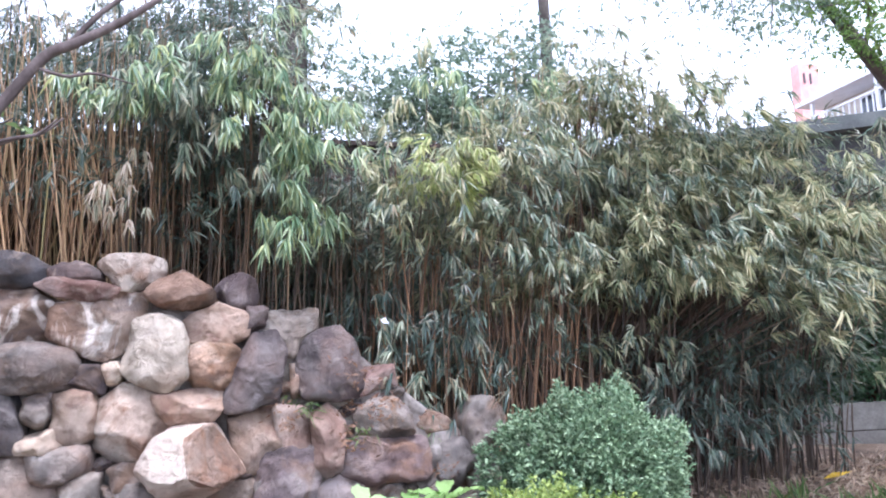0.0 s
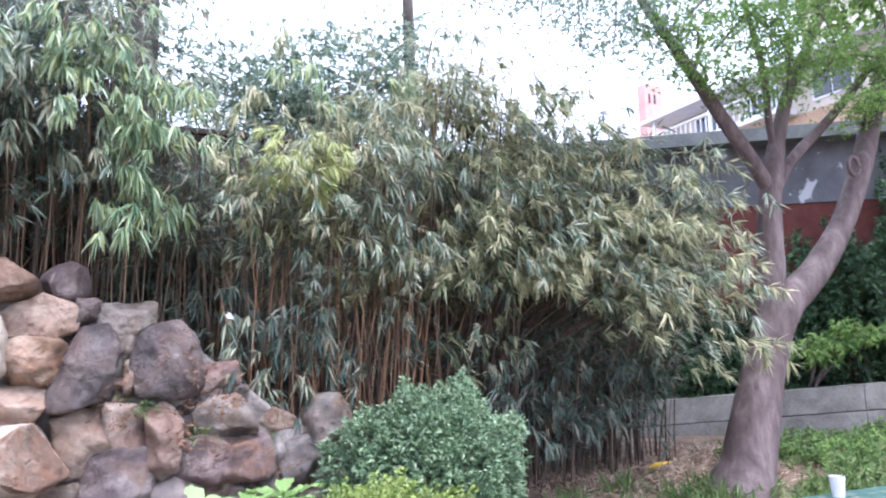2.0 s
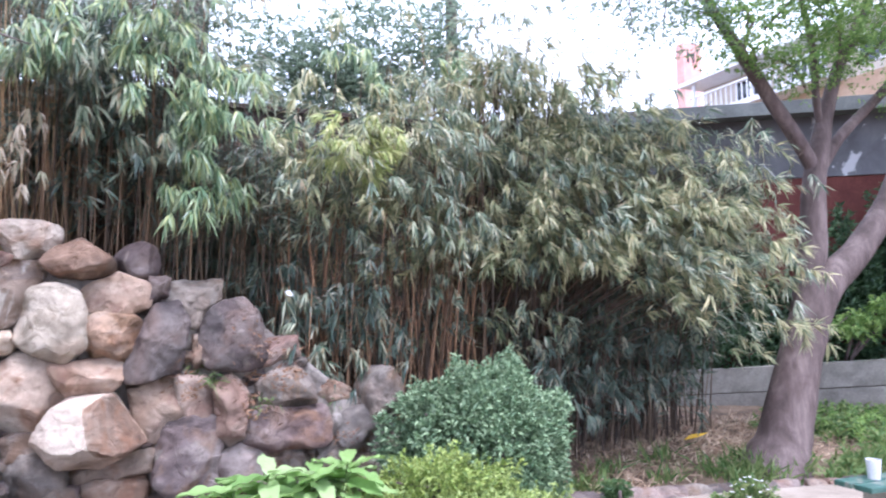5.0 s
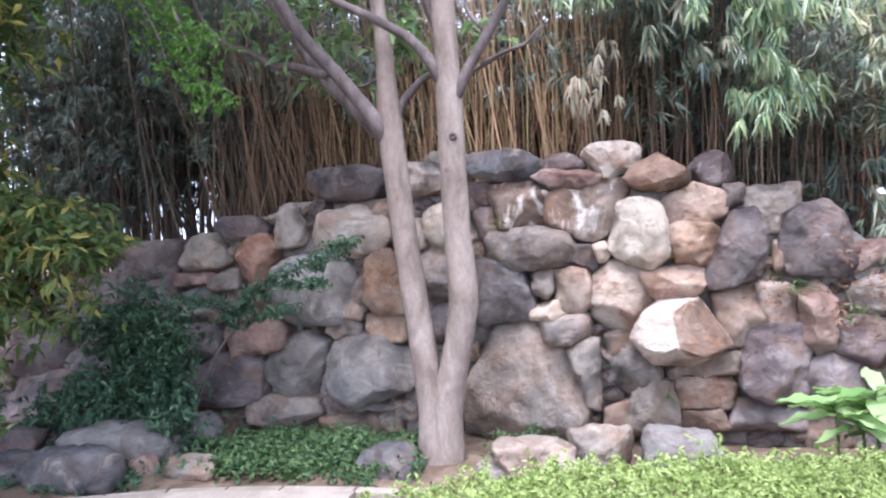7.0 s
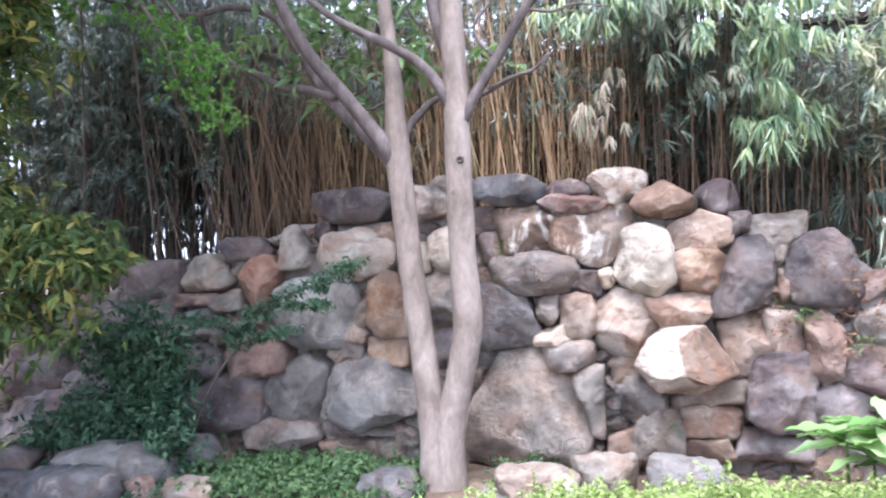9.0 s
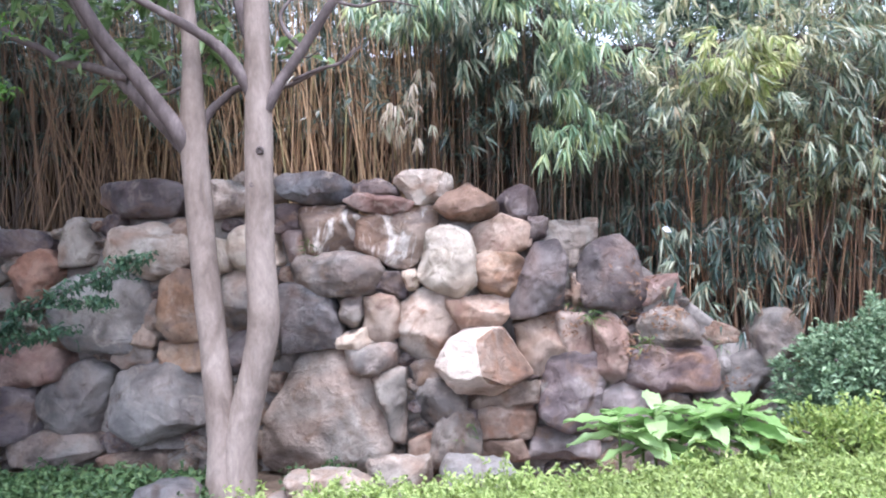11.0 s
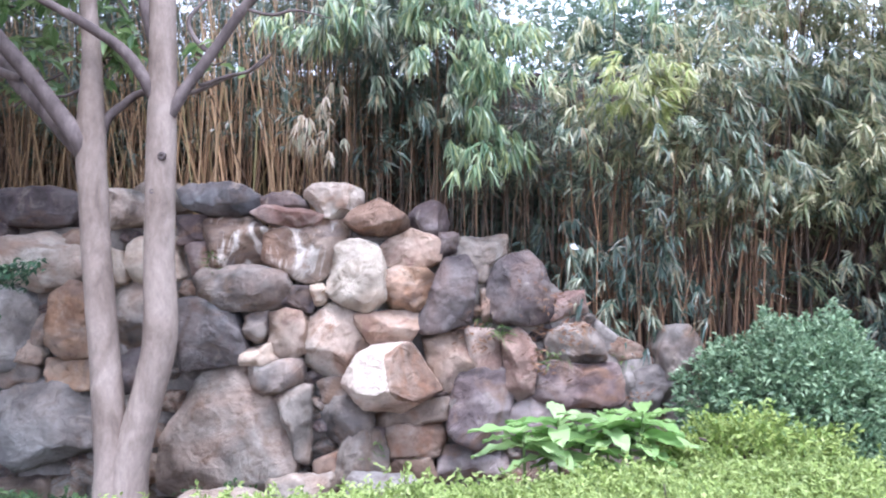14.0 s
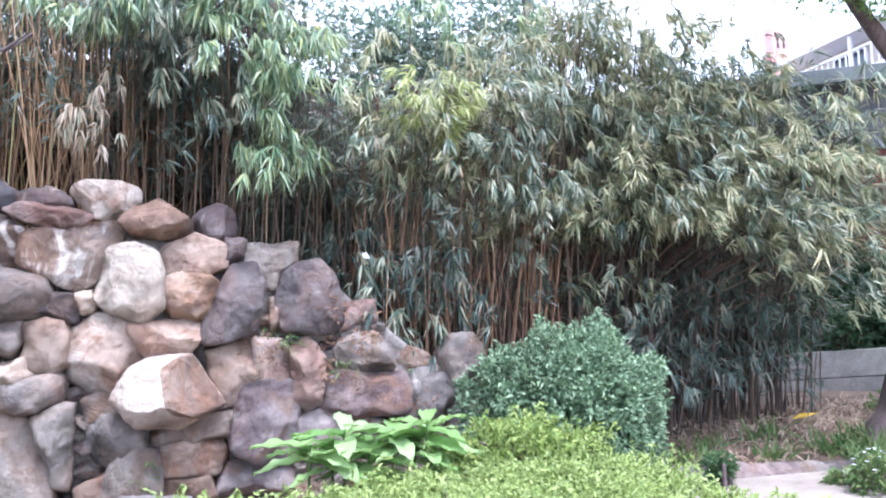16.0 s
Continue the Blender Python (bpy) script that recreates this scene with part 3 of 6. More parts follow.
# middles and rims are fitted to the camera's view
stone(-3.06, 2.22, "dark", 0.3, ((236, 0.23), (269, 0.14), (318, 0.29), (13, 0.36), (66, 0.20), (93, 0.14), (177, 0.37)))
stone(-2.35, 2.19, "lichen", 0.3, ((216, 0.18), (283, 0.12), (0, 0.19), (58, 0.14), (91, 0.14), (178, 0.17)))
stone(-1.61, 2.25, "slate", 0.3, ((207, 0.25), (252, 0.13), (271, 0.12), (293, 0.18), (351, 0.30), (59, 0.17), (87, 0.11), (117, 0.21)), 0.05)
stone(-1.13, 2.24, "slatep", 0.3, ((191, 0.15), (271, 0.06), (12, 0.15), (64, 0.07), (89, 0.06), (123, 0.09)))
stone(-1.09, 2.11, "red", 0.3, ((237, 0.12), (259, 0.07), (284, 0.11), (337, 0.24), (76, 0.07), (93, 0.08), (117, 0.14)), 0.03)
stone(-0.74, 2.23, "pale", 0.2, ((219, 0.14), (254, 0.13), (295, 0.13), (325, 0.16), (22, 0.20), (88, 0.12), (126, 0.18)), 0.02)
stone(-0.40, 2.09, "brown", 0.2, ((232, 0.17), (266, 0.12), (285, 0.14), (359, 0.22), (55, 0.12), (114, 0.14), (139, 0.17)), 0.04)
stone(-0.01, 2.10, "dark", 0.3, ((210, 0.14), (243, 0.12), (287, 0.13), (346, 0.15), (19, 0.14), (69, 0.13), (110, 0.12), (139, 0.13)), -0.12)
stone(-3.61, 1.89, "pale", 0.3, ((275, 0.19), (350, 0.15), (23, 0.14), (68, 0.16), (119, 0.17), (185, 0.15)))
stone(-3.00, 1.78, "pale", 0.15, ((187, 0.35), (258, 0.19), (281, 0.21), (314, 0.29), (11, 0.35), (59, 0.25), (96, 0.21), (149, 0.31)), 0.04)
stone(-2.74, 1.96, "tan", 0.4, ((199, 0.08), (263, 0.06), (7, 0.09), (107, 0.06)))
stone(-2.40, 1.73, "white", 0.4, ((197, 0.10), (280, 0.12), (344, 0.10), (17, 0.09), (81, 0.13), (151, 0.10)))
stone(-2.11, 1.79, "white", 0.3, ((210, 0.20), (266, 0.19), (295, 0.19), (0, 0.20), (41, 0.20), (89, 0.18), (121, 0.19), (175, 0.20)))
stone(-1.79, 1.80, "purple", 0.5, ((188, 0.08), (272, 0.12), (2, 0.09), (103, 0.11)), -0.03)
stone(-1.84, 2.02, "dark", 0.5, ((186, 0.11), (275, 0.10), (0, 0.12), (89, 0.10)), -0.05)
stone(-1.49, 1.91, "streak", 0.6, ((212, 0.23), (267, 0.18), (291, 0.21), (6, 0.24), (49, 0.21), (97, 0.20), (174, 0.25)))
stone(-0.93, 1.85, "streak", 0.5, ((234, 0.26), (258, 0.22), (305, 0.22), (333, 0.24), (6, 0.30), (81, 0.25), (103, 0.21), (180, 0.33)), -0.02)
stone(-0.56, 1.64, "white", 0.35, ((228, 0.23), (251, 0.23), (309, 0.26), (8, 0.20), (71, 0.25), (106, 0.26), (164, 0.19)), 0.1)
stone(-0.16, 1.84, "tan", 0.4, ((208, 0.20), (262, 0.13), (292, 0.16), (6, 0.22), (69, 0.15), (114, 0.13), (155, 0.20)), 0.03)
stone(0.14, 1.88, "slatep", 0.5, ((294, 0.07), (351, 0.06), (81, 0.08), (179, 0.07)), -0.05)
stone(-0.17, 1.54, "orange", 0.4, ((202, 0.17), (255, 0.17), (303, 0.17), (353, 0.18), (48, 0.20), (87, 0.16), (123, 0.19), (179, 0.17)), 0.03)
stone(0.13, 1.47, "slatep", 0.75, ((193, 0.25), (258, 0.27), (285, 0.22), (351, 0.18), (24, 0.25), (93, 0.29), (156, 0.14)), 0.1)
stone(0.36, 1.77, "drab", 0.8, ((211, 0.16), (261, 0.17), (318, 0.15), (359, 0.21), (94, 0.16), (179, 0.20)), -0.1)
stone(-1.42, 1.57, "grey", 0.3, ((194, 0.33), (246, 0.19), (271, 0.16), (325, 0.30), (22, 0.32), (74, 0.18), (92, 0.16), (136, 0.31)), 0.1)
stone(-1.01, 1.48, "dark", 0.4, ((229, 0.11), (265, 0.09), (353, 0.12), (28, 0.12), (83, 0.09), (167, 0.12)))
stone(-0.84, 1.51, "white", 0.4, ((191, 0.05), (269, 0.07), (342, 0.05), (28, 0.05), (105, 0.07)))
stone(-0.71, 1.16, "pale", 0.6, ((239, 0.27), (268, 0.26), (317, 0.28), (4, 0.21), (54, 0.25), (86, 0.26), (131, 0.24), (173, 0.22)), 0.03)
stone(-0.31, 1.23, "tan", 0.5, ((193, 0.21), (219, 0.17), (264, 0.13), (296, 0.13), (319, 0.15), (33, 0.23), (92, 0.13)), 0.06)
stone(-2.70, 1.34, "orange", 0.7, ((185, 0.17), (229, 0.23), (279, 0.27), (357, 0.19), (20, 0.18), (68, 0.25), (124, 0.23), (166, 0.17)), 0.06)
stone(-2.71, 0.94, "orange", 0.6, ((183, 0.17), (270, 0.11), (358, 0.17), (90, 0.11)), 0.02)
stone(-3.38, 1.32, "greyb", 0.3, ((223, 0.35), (265, 0.30), (335, 0.39), (5, 0.39), (35, 0.38), (89, 0.27), (115, 0.31), (164, 0.41)), 0.08)
stone(-2.97, 1.26, "grey", 0.4, ((201, 0.06), (319, 0.08), (7, 0.06), (113, 0.10), (172, 0.05)))
stone(-3.02, 1.11, "pale", 0.4, ((270, 0.09), (342, 0.10), (37, 0.07), (122, 0.08), (171, 0.09)))
stone(-3.13, 0.94, "grey", 0.4, ((235, 0.11), (277, 0.08), (342, 0.14), (62, 0.11), (96, 0.08), (167, 0.15)))
stone(-2.90, 0.60, "greyb", 0.15, ((188, 0.40), (231, 0.35), (289, 0.30), (9, 0.40), (43, 0.34), (87, 0.28), (122, 0.33), (156, 0.38)), 0.14)
stone(-2.20, 1.36, "grey", 0.4, ((181, 0.18), (215, 0.22), (274, 0.25), (318, 0.23), (355, 0.17), (30, 0.19), (72, 0.24), (115, 0.26)), 0.02)
stone(-1.68, 1.22, "slateb", 0.6, ((199, 0.27), (277, 0.24), (6, 0.25), (27, 0.23), (67, 0.23), (87, 0.25), (168, 0.26)), 0.08)
stone(-2.20, 0.97, "slatep", 0.4, ((193, 0.18), (275, 0.16), (333, 0.16), (32, 0.18), (83, 0.15), (139, 0.16)))
stone(-1.32, 1.28, "grey", 0.3, ((254, 0.11), (324, 0.10), (3, 0.08), (81, 0.12), (134, 0.10), (180, 0.08)), 0.03)
stone(-1.08, 1.20, "tan", 0.7, ((189, 0.14), (270, 0.17), (302, 0.16), (0, 0.14), (24, 0.16), (91, 0.18)), 0.06)
stone(-1.29, 1.06, "white", 0.6, ((267, 0.07), (292, 0.08), (23, 0.11), (104, 0.06), (180, 0.13)), 0.03)
stone(-1.16, 0.90, "grey", 0.7, ((191, 0.18), (247, 0.14), (292, 0.11), (352, 0.17), (57, 0.18), (99, 0.11)), 0.05)
stone(-1.52, 0.49, "drab", 0.35, ((184, 0.50), (255, 0.51), (282, 0.48), (343, 0.53), (29, 0.39), (74, 0.50), (116, 0.46), (149, 0.41)), 0.02)
stone(-1.02, 0.56, "drab", 0.7, ((201, 0.07), (259, 0.26), (358, 0.10), (83, 0.26), (116, 0.22)), 0.03)
stone(-0.72, 0.80, "grey", 0.5, ((194, 0.12), (282, 0.08), (311, 0.08), (5, 0.12), (84, 0.09), (114, 0.09)))
stone(-0.64, 0.57, "grey", 0.15, ((197, 0.16), (244, 0.17), (298, 0.16), (359, 0.19), (58, 0.17), (97, 0.17), (148, 0.18)), 0.04)
stone(-0.15, 0.62, "brown", 0.5, ((216, 0.26), (275, 0.08), (333, 0.24), (13, 0.28), (96, 0.08), (114, 0.11)))
stone(0.03, 0.78, "slatep", 0.5, ((228, 0.07), (284, 0.05), (23, 0.10), (99, 0.04)))
stone(0.36, 0.64, "purple", 0.6, ((241, 0.26), (277, 0.27), (352, 0.21), (11, 0.24), (82, 0.29), (101, 0.28), (171, 0.21)), 0.08)
stone(0.17, 1.02, "tan", 0.5, ((191, 0.20), (236, 0.24), (300, 0.19), (4, 0.22), (50, 0.23), (103, 0.19)), 0.02)
stone(0.41, 1.06, "peachy", 0.5, ((184, 0.13), (228, 0.14), (264, 0.15), (355, 0.13), (30, 0.14), (84, 0.16)), 0.03)
stone(0.65, 0.95, "peachy", 0.5, ((186, 0.10), (234, 0.20), (303, 0.21), (355, 0.11), (38, 0.18), (123, 0.23)), 0.05)
stone(0.68, 1.53, "slatep", 0.5, ((205, 0.26), (263, 0.25), (288, 0.28), (8, 0.22), (43, 0.23), (95, 0.25), (135, 0.25), (166, 0.23)), 0.06)
stone(1.03, 1.40, "red", 0.6, ((185, 0.14), (284, 0.08), (9, 0.14), (96, 0.09)), -0.05)
stone(1.08, 1.11, "grey", 0.3, ((190, 0.21), (265, 0.14), (286, 0.16), (10, 0.19), (43, 0.16), (92, 0.15), (133, 0.17)), 0.05)
stone(1.09, 0.81, "purple", 0.4, ((186, 0.33), (243, 0.22), (276, 0.17), (354, 0.33), (23, 0.31), (87, 0.16), (121, 0.25)), 0.08)
stone(1.83, 1.0, "grey", 0.6, ((185, 0.13), (235, 0.2), (275, 0.22), (320, 0.2), (0, 0.17), (40, 0.2), (95, 0.22), (150, 0.15)), 0.03)
stone(1.66, 0.78, "greyb", 0.5, ((248, 0.18), (310, 0.13), (9, 0.17), (75, 0.16), (111, 0.15), (178, 0.16)), 0.03)
stone(-0.52, 0.29, "drab", 0.3, ((191, 0.21), (270, 0.18), (351, 0.20), (10, 0.18), (86, 0.20), (126, 0.17), (164, 0.15)), 0.12)
stone(-0.12, 0.43, "brown", 0.5, ((194, 0.22), (270, 0.12), (327, 0.19), (16, 0.19), (82, 0.12), (99, 0.11)), 0.02)
stone(0.30, 0.26, "purple", 0.5, ((270, 0.11), (359, 0.24), (82, 0.08), (83, 0.08), (160, 0.22)))
stone(-0.16, 0.21, "tan", 0.5, ((274, 0.08), (14, 0.16), (94, 0.08), (172, 0.16)))
stone(0.76, 0.52, "purple", 0.5, ((264, 0.18), (358, 0.18), (61, 0.16), (109, 0.18), (179, 0.18)))
stone(0.38, 0.93, "tan", 0.5, ((254, 0.03), (319, 0.05), (51, 0.03), (134, 0.04)), -0.03)
stone(0.18, 0.67, "grey", 0.5, ((182, 0.04), (286, 0.12), (359, 0.04), (126, 0.09)))
stone(-0.78, 0.25, "brown", 0.5, ((270, 0.11), (343, 0.07), (114, 0.06), (115, 0.05), (180, 0.11)))
stone(-0.40, 0.42, "slatep", 0.5, ((185, 0.04), (214, 0.03), (357, 0.04), (98, 0.08)))
stone(0.44, 1.41, "brown", 0.5, ((184, 0.05), (283, 0.11), (359, 0.05), (89, 0.11)), -0.05)
stone(-4.15, 1.89, "dark", 0.3, ((218, 0.19), (269, 0.10), (323, 0.22), (50, 0.16), (87, 0.09), (129, 0.18)))
stone(-3.96, 1.59, "redb", 0.4, ((227, 0.21), (334, 0.13), (43, 0.22), (101, 0.20), (148, 0.16), (177, 0.16)), 0.03)
stone(-4.56, 1.67, "pale", 0.2, ((210, 0.25), (269, 0.15), (297, 0.20), (23, 0.21), (62, 0.16), (101, 0.17), (150, 0.20)), 0.03)
stone(-4.67, 1.43, "red", 0.5, ((188, 0.21), (272, 0.05), (16, 0.20), (90, 0.05)))
stone(-4.35, 1.41, "grey", 0.4, ((222, 0.16), (275, 0.09), (357, 0.15), (88, 0.10), (124, 0.06)))
stone(-4.03, 0.88, "red", 0.5, ((207, 0.30), (281, 0.17), (357, 0.31), (59, 0.22), (92, 0.17), (122, 0.22)), 0.05)
stone(-4.34, 0.47, "dark", 0.4, ((195, 0.37), (269, 0.25), (291, 0.26), (351, 0.34), (51, 0.33), (95, 0.23), (125, 0.27)), 0.08)
stone(-3.66, 0.61, "greyb", 0.4, ((231, 0.30), (269, 0.29), (334, 0.24), (66, 0.32), (114, 0.21), (133, 0.20)))
stone(-3.80, 0.19, "grey", 0.3, ((199, 0.34), (267, 0.13), (288, 0.14), (45, 0.28), (87, 0.12), (110, 0.16)), 0.05)
stone(-4.61, 0.76, "dark", 0.5, ((279, 0.11), (6, 0.15), (116, 0.08), (173, 0.14)))
stone(-4.68, 1.17, "greyb", 0.5, ((229, 0.17), (292, 0.14), (12, 0.18), (100, 0.15), (168, 0.17)))
stone(-3.14, 0.08, "brown", 0.5, ((204, 0.22), (276, 0.09), (9, 0.26), (87, 0.09), (100, 0.10)))
stone(-0.31, 0.88, "peach", 0.75, ((152, 0.27), (122, 0.26), (92, 0.24), (32, 0.26), (300, 0.24), (262, 0.22), (222, 0.25)), 0.3, ((0.72, -0.62, 0.2, 0.5), (-0.3, -0.9, 0.35, 0.66), (0.15, -0.55, -0.82, 0.6)), "brown")
stone(-2.17, 2.33, "drab", 0.3, ((0, 0.19), (60, 0.13), (90, 0.1), (125, 0.14), (180, 0.18), (270, 0.12)), -0.2)
# all in dark rock, in place of the canopy's shade
block_stone(-5.21, 1.62, 0.62, 0.35, "dark")
block_stone(-5.54, 1.30, 1.25, 0.40, "dark")
block_stone(-6.96, 1.00, 0.71, 0.54, "dark")
block_stone(-6.34, 1.16, 0.49, 0.38, "dark")
block_stone(-6.77, 0.72, 0.99, 0.46, "dark")
block_stone(-4.71, 0.82, 0.44, 0.34, "dark")
block_stone(-5.87, 0.88, 0.81, 0.49, "dark")
block_stone(-5.21, 0.90, 0.79, 0.50, "dark")
block_stone(-7.53, 1.03, 0.60, 0.59, "dark")
block_stone(-8.20, 0.85, 0.91, 0.77, "dark")
block_stone(-7.47, 0.51, 0.77, 0.56, "dark")
block_stone(-6.67, 0.25, 1.03, 0.57, "dark")
block_stone(-8.10, 0.18, 0.99, 0.70, "dark")
block_stone(-5.90, 0.38, 0.81, 0.64, "dark")
block_stone(-5.22, 0.44, 0.69, 0.53, "dark")


def build_fillers():
    """Small chinking stones where the boulders leave a gap."""
    global STONES
    r = np.random.default_rng(17)
    shapes = []
    for kind in ("grey", "pale", "brown", "dark", "tan", "purple"):
        for k in range(3):
            me = rock_mesh(1.0, 1.0, 1.0, 0.4, 700 + len(shapes), 1.0, splits=9)
            me.materials.append(ROCK[kind])
            shapes.append(me)
    top = ((-8.5, 0.85), (-7, 1.2), (-5.2, 1.7), (-4.4, 1.85), (-3.6, 2.08), (-0.6, 2.02), (0.3, 1.86), (0.9, 1.6), (1.5, 1.1), (2.1, 0.75), (2.6, 0.4))
    made = 0
    for _ in range(6000):
        x = r.uniform(-8.3, 2.5)
        z = r.uniform(0.05, float(np.interp(x, *zip(*top))) - 0.05)
        room = min(max((x - a) * math.cos(radians(q)) + (z - b) * math.sin(radians(q)) - e for q, e in rim) for a, b, rim in TAKEN)
        if room < 0.02 or made >= 90:
            continue
        size = min(0.3, 0.05 + 2 * room)
        w, h = size * r.uniform(0.9, 1.4), size * r.uniform(0.7, 1.1)
        ob = part("stone", shapes[int(r.integers(len(shapes)))], None)
        ob.matrix_basis = pose(x, 6.06 + r.uniform(-0.02, 0.04), z, 0, r.uniform(-25, 25), 0) @ Matrix.Diagonal((w, 0.26, h, 1))
        hang(ob, rockery)
        TAKEN.append((x, z, [(q, size / 2) for q in (0, 60, 120, 180, 240, 300)]))
        made += 1


build_fillers()


def build_core():
    """The rough mortared heart of the rockery, seen in the joints."""
    xs, zs = np.arange(-8.5, 2.61, 0.07), np.linspace(0, 1, 32)
    top = np.interp(xs, [-8.5, -7, -5.2, -4.4, -3.6, -0.6, 0.3, 0.9, 1.5, 2.1, 2.6], [0.85, 1.2, 1.7, 1.85, 2.08, 2.02, 1.86, 1.6, 1.1, 0.75, 0.4])
    verts = []
    for x, t in zip(xs, top):
        for s in zs:
            z = -0.2 + s * (t + 0.2)
            q = Vector((x * 3, z * 3, 1.0))
            verts.append((x, 6.06 - 0.06 * float(np.clip((x - 0.1) / 0.4, 0, 1)) + 0.1 * noise.fractal(q, 0.8, 2.1, 5), z))
        verts.append((x, 6.5, t + 0.03))
        verts.append((x, 6.55, -0.2))
    k = len(zs) + 2
    i, j = np.meshgrid(np.arange(len(xs) - 1), np.arange(k - 1), indexing="ij")
    a = i * k + j
    faces = np.stack([a, a + k, a + k + 1, a + 1], -1).reshape(-1, 4)
    part("mortar_core", array_mesh("mortar_core", np.array(verts), faces, True), M_MORTAR, rockery, "rough grey mortar in the joints")


build_core()


def loose_rock(x, y, w, d, h, kind, label, turn=0, sink=0.3):
    global STONES
    STONES += 1
    ob = part("garden_rock", rock_mesh(w * 1.05, d, h * 1.1, 0.35, 300 + STONES, 1.5, splits=14), ROCK[kind])
    ob.matrix_basis = pose(x, y, float(ground_height(x, y)) + h * (0.5 - sink), 0, 0, turn)
    return tagged(ob, label, "rock", "rocks at the foot of the rockery")


loose_rock(-4.75, 4.95, 0.95, 0.6, 0.42, "greyb", "greyish rounded rock half sunk in the bed", 12)
loose_rock(-4.7, 4.4, 0.92, 0.45, 0.36, "slate", "flat blue-grey rock beside the kerb", -8)
loose_rock(-4.5, 5.3, 0.75, 0.5, 0.36, "slate", "dull purple-grey rock under the rockery", 5)
loose_rock(-5.5, 5.2, 0.8, 0.5, 0.35, "slate", "rock with deep shade put into its dark slate colour", 0)
loose_rock(-4.3, 4.72, 0.24, 0.2, 0.16, "red", "small reddish stone in the bed", 0)
loose_rock(-3.9, 4.75, 0.5, 0.3, 0.16, "grey", "flat grey stone sunk in soil", 0)
loose_rock(-2.35, 5.0, 0.42, 0.35, 0.26, "slate", "blue-grey rock at the foot of the tree", 0)
loose_rock(-1.3, 5.1, 0.56, 0.34, 0.3, "pale", "pale flat rock behind the hedge", 10, 0.18)
loose_rock(-0.87, 5.3, 0.44, 0.34, 0.35, "pale", "pale rounded rock behind the hedge", -8, 0.16)
loose_rock(-0.3, 5.3, 0.52, 0.32, 0.34, "greyb", "slate-grey flat rock behind the hedge", 0, 0.16)
loose_rock(-1.55, 5.05, 0.3, 0.24, 0.16, "grey", "small grey rock behind the hedge", 0)

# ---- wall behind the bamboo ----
# west end past -4.3 is added, to block sky gaps between the stems
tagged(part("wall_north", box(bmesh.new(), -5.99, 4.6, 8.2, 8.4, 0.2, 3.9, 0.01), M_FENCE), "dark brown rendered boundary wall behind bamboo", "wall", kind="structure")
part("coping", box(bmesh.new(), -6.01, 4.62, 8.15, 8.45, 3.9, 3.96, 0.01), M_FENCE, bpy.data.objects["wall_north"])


# ---- bamboo ----
def culm_shape(k):
    """One of ten bowed stems, one metre high: the places along it."""
    r = np.random.default_rng(900 + k)
    bow, turn = r.normal(0, 0.02), r.uniform(0, 6.28)
    s = np.linspace(0, 1, 7)
    x = bow * np.sin(3.1 * s) * math.cos(turn)
    return np.stack([x, bow * np.sin(3.1 * s) * math.sin(turn), s], -1)


CULMS = [culm_shape(k) for k in range(10)]
CULM_MESHES = {}


def culm_mesh(k, arch, material):
    """Stem number k, arched forwards; with slightly swollen joints."""
    key = (k, arch, material.name)
    if key not in CULM_MESHES:
        pts = CULMS[k].copy()
        pts[:, 1] -= arch * pts[:, 2] ** 2.2
        t = 0.0035
        me = limbs_mesh("culm", [(pts, (t, t, t * 0.95, t * 0.85, t * 0.7, t * 0.5, t * 0.2))], 5, fine=2)
        me.materials.append(material)
        CULM_MESHES[key] = me
    return CULM_MESHES[key]


def bamboo_top(x):
    return np.interp(x, [-10, -5, -4, -1.6, -0.9, -0.2, 0.35, 0.8, 1.2, 1.7, 2.2, 2.6, 3.0, 3.4, 3.8, 4.3, 5.0, 6.0, 7.0], [6.2, 6.0, 5.4, 5.3, 5.5, 5.6, 5.0, 3.6, 3.35, 3.4, 3.7, 4.35, 4.65, 4.3, 4.0, 3.7, 3.45, 3.25, 3.0])


def bamboo_floor(x):
    return np.interp(x, [-10, -6, -4.5, -1.2, -0.8, -0.3, 0.4, 0.8, 1.2, 1.7, 2.1, 2.7, 3.2, 3.8, 4.4, 5.0, 5.6, 6.7], [1.4, 2.4, 3.2, 3.1, 2.75, 2.75, 2.85, 2.85, 2.6, 2.4, 2.3, 2.05, 1.95, 1.9, 1.6, 1.6, 2.0, 2.0])


def plume(r, start, out, length, fans, per):
    """A side branch that arches out and hangs, with fans of leaves on it: its leaves."""
    at, way = [], []
    for f in range(fans):
        s = (f + r.uniform(0.1, 1.0)) / fans
        tip = start + out * length * s + np.array([0, 0, 0.12 * s - 0.42 * length * s * s]) + r.normal(0, 0.05, 3)
        main = unit(out * 0.8 + r.normal(0, 0.4, 3) + np.array([0, 0, -0.45 * s]))
        for _ in range(max(3, r.poisson(per + 1.5))):
            aside = r.normal(0, 1, 3)
            aside = unit(aside - main * (aside @ main))
            at.append(tip - main * r.uniform(0, 0.05))
            way.append(main * r.uniform(0.45, 1.0) + aside * r.uniform(0.15, 0.9) + np.array([0, 0, -0.2]))
    return at, way


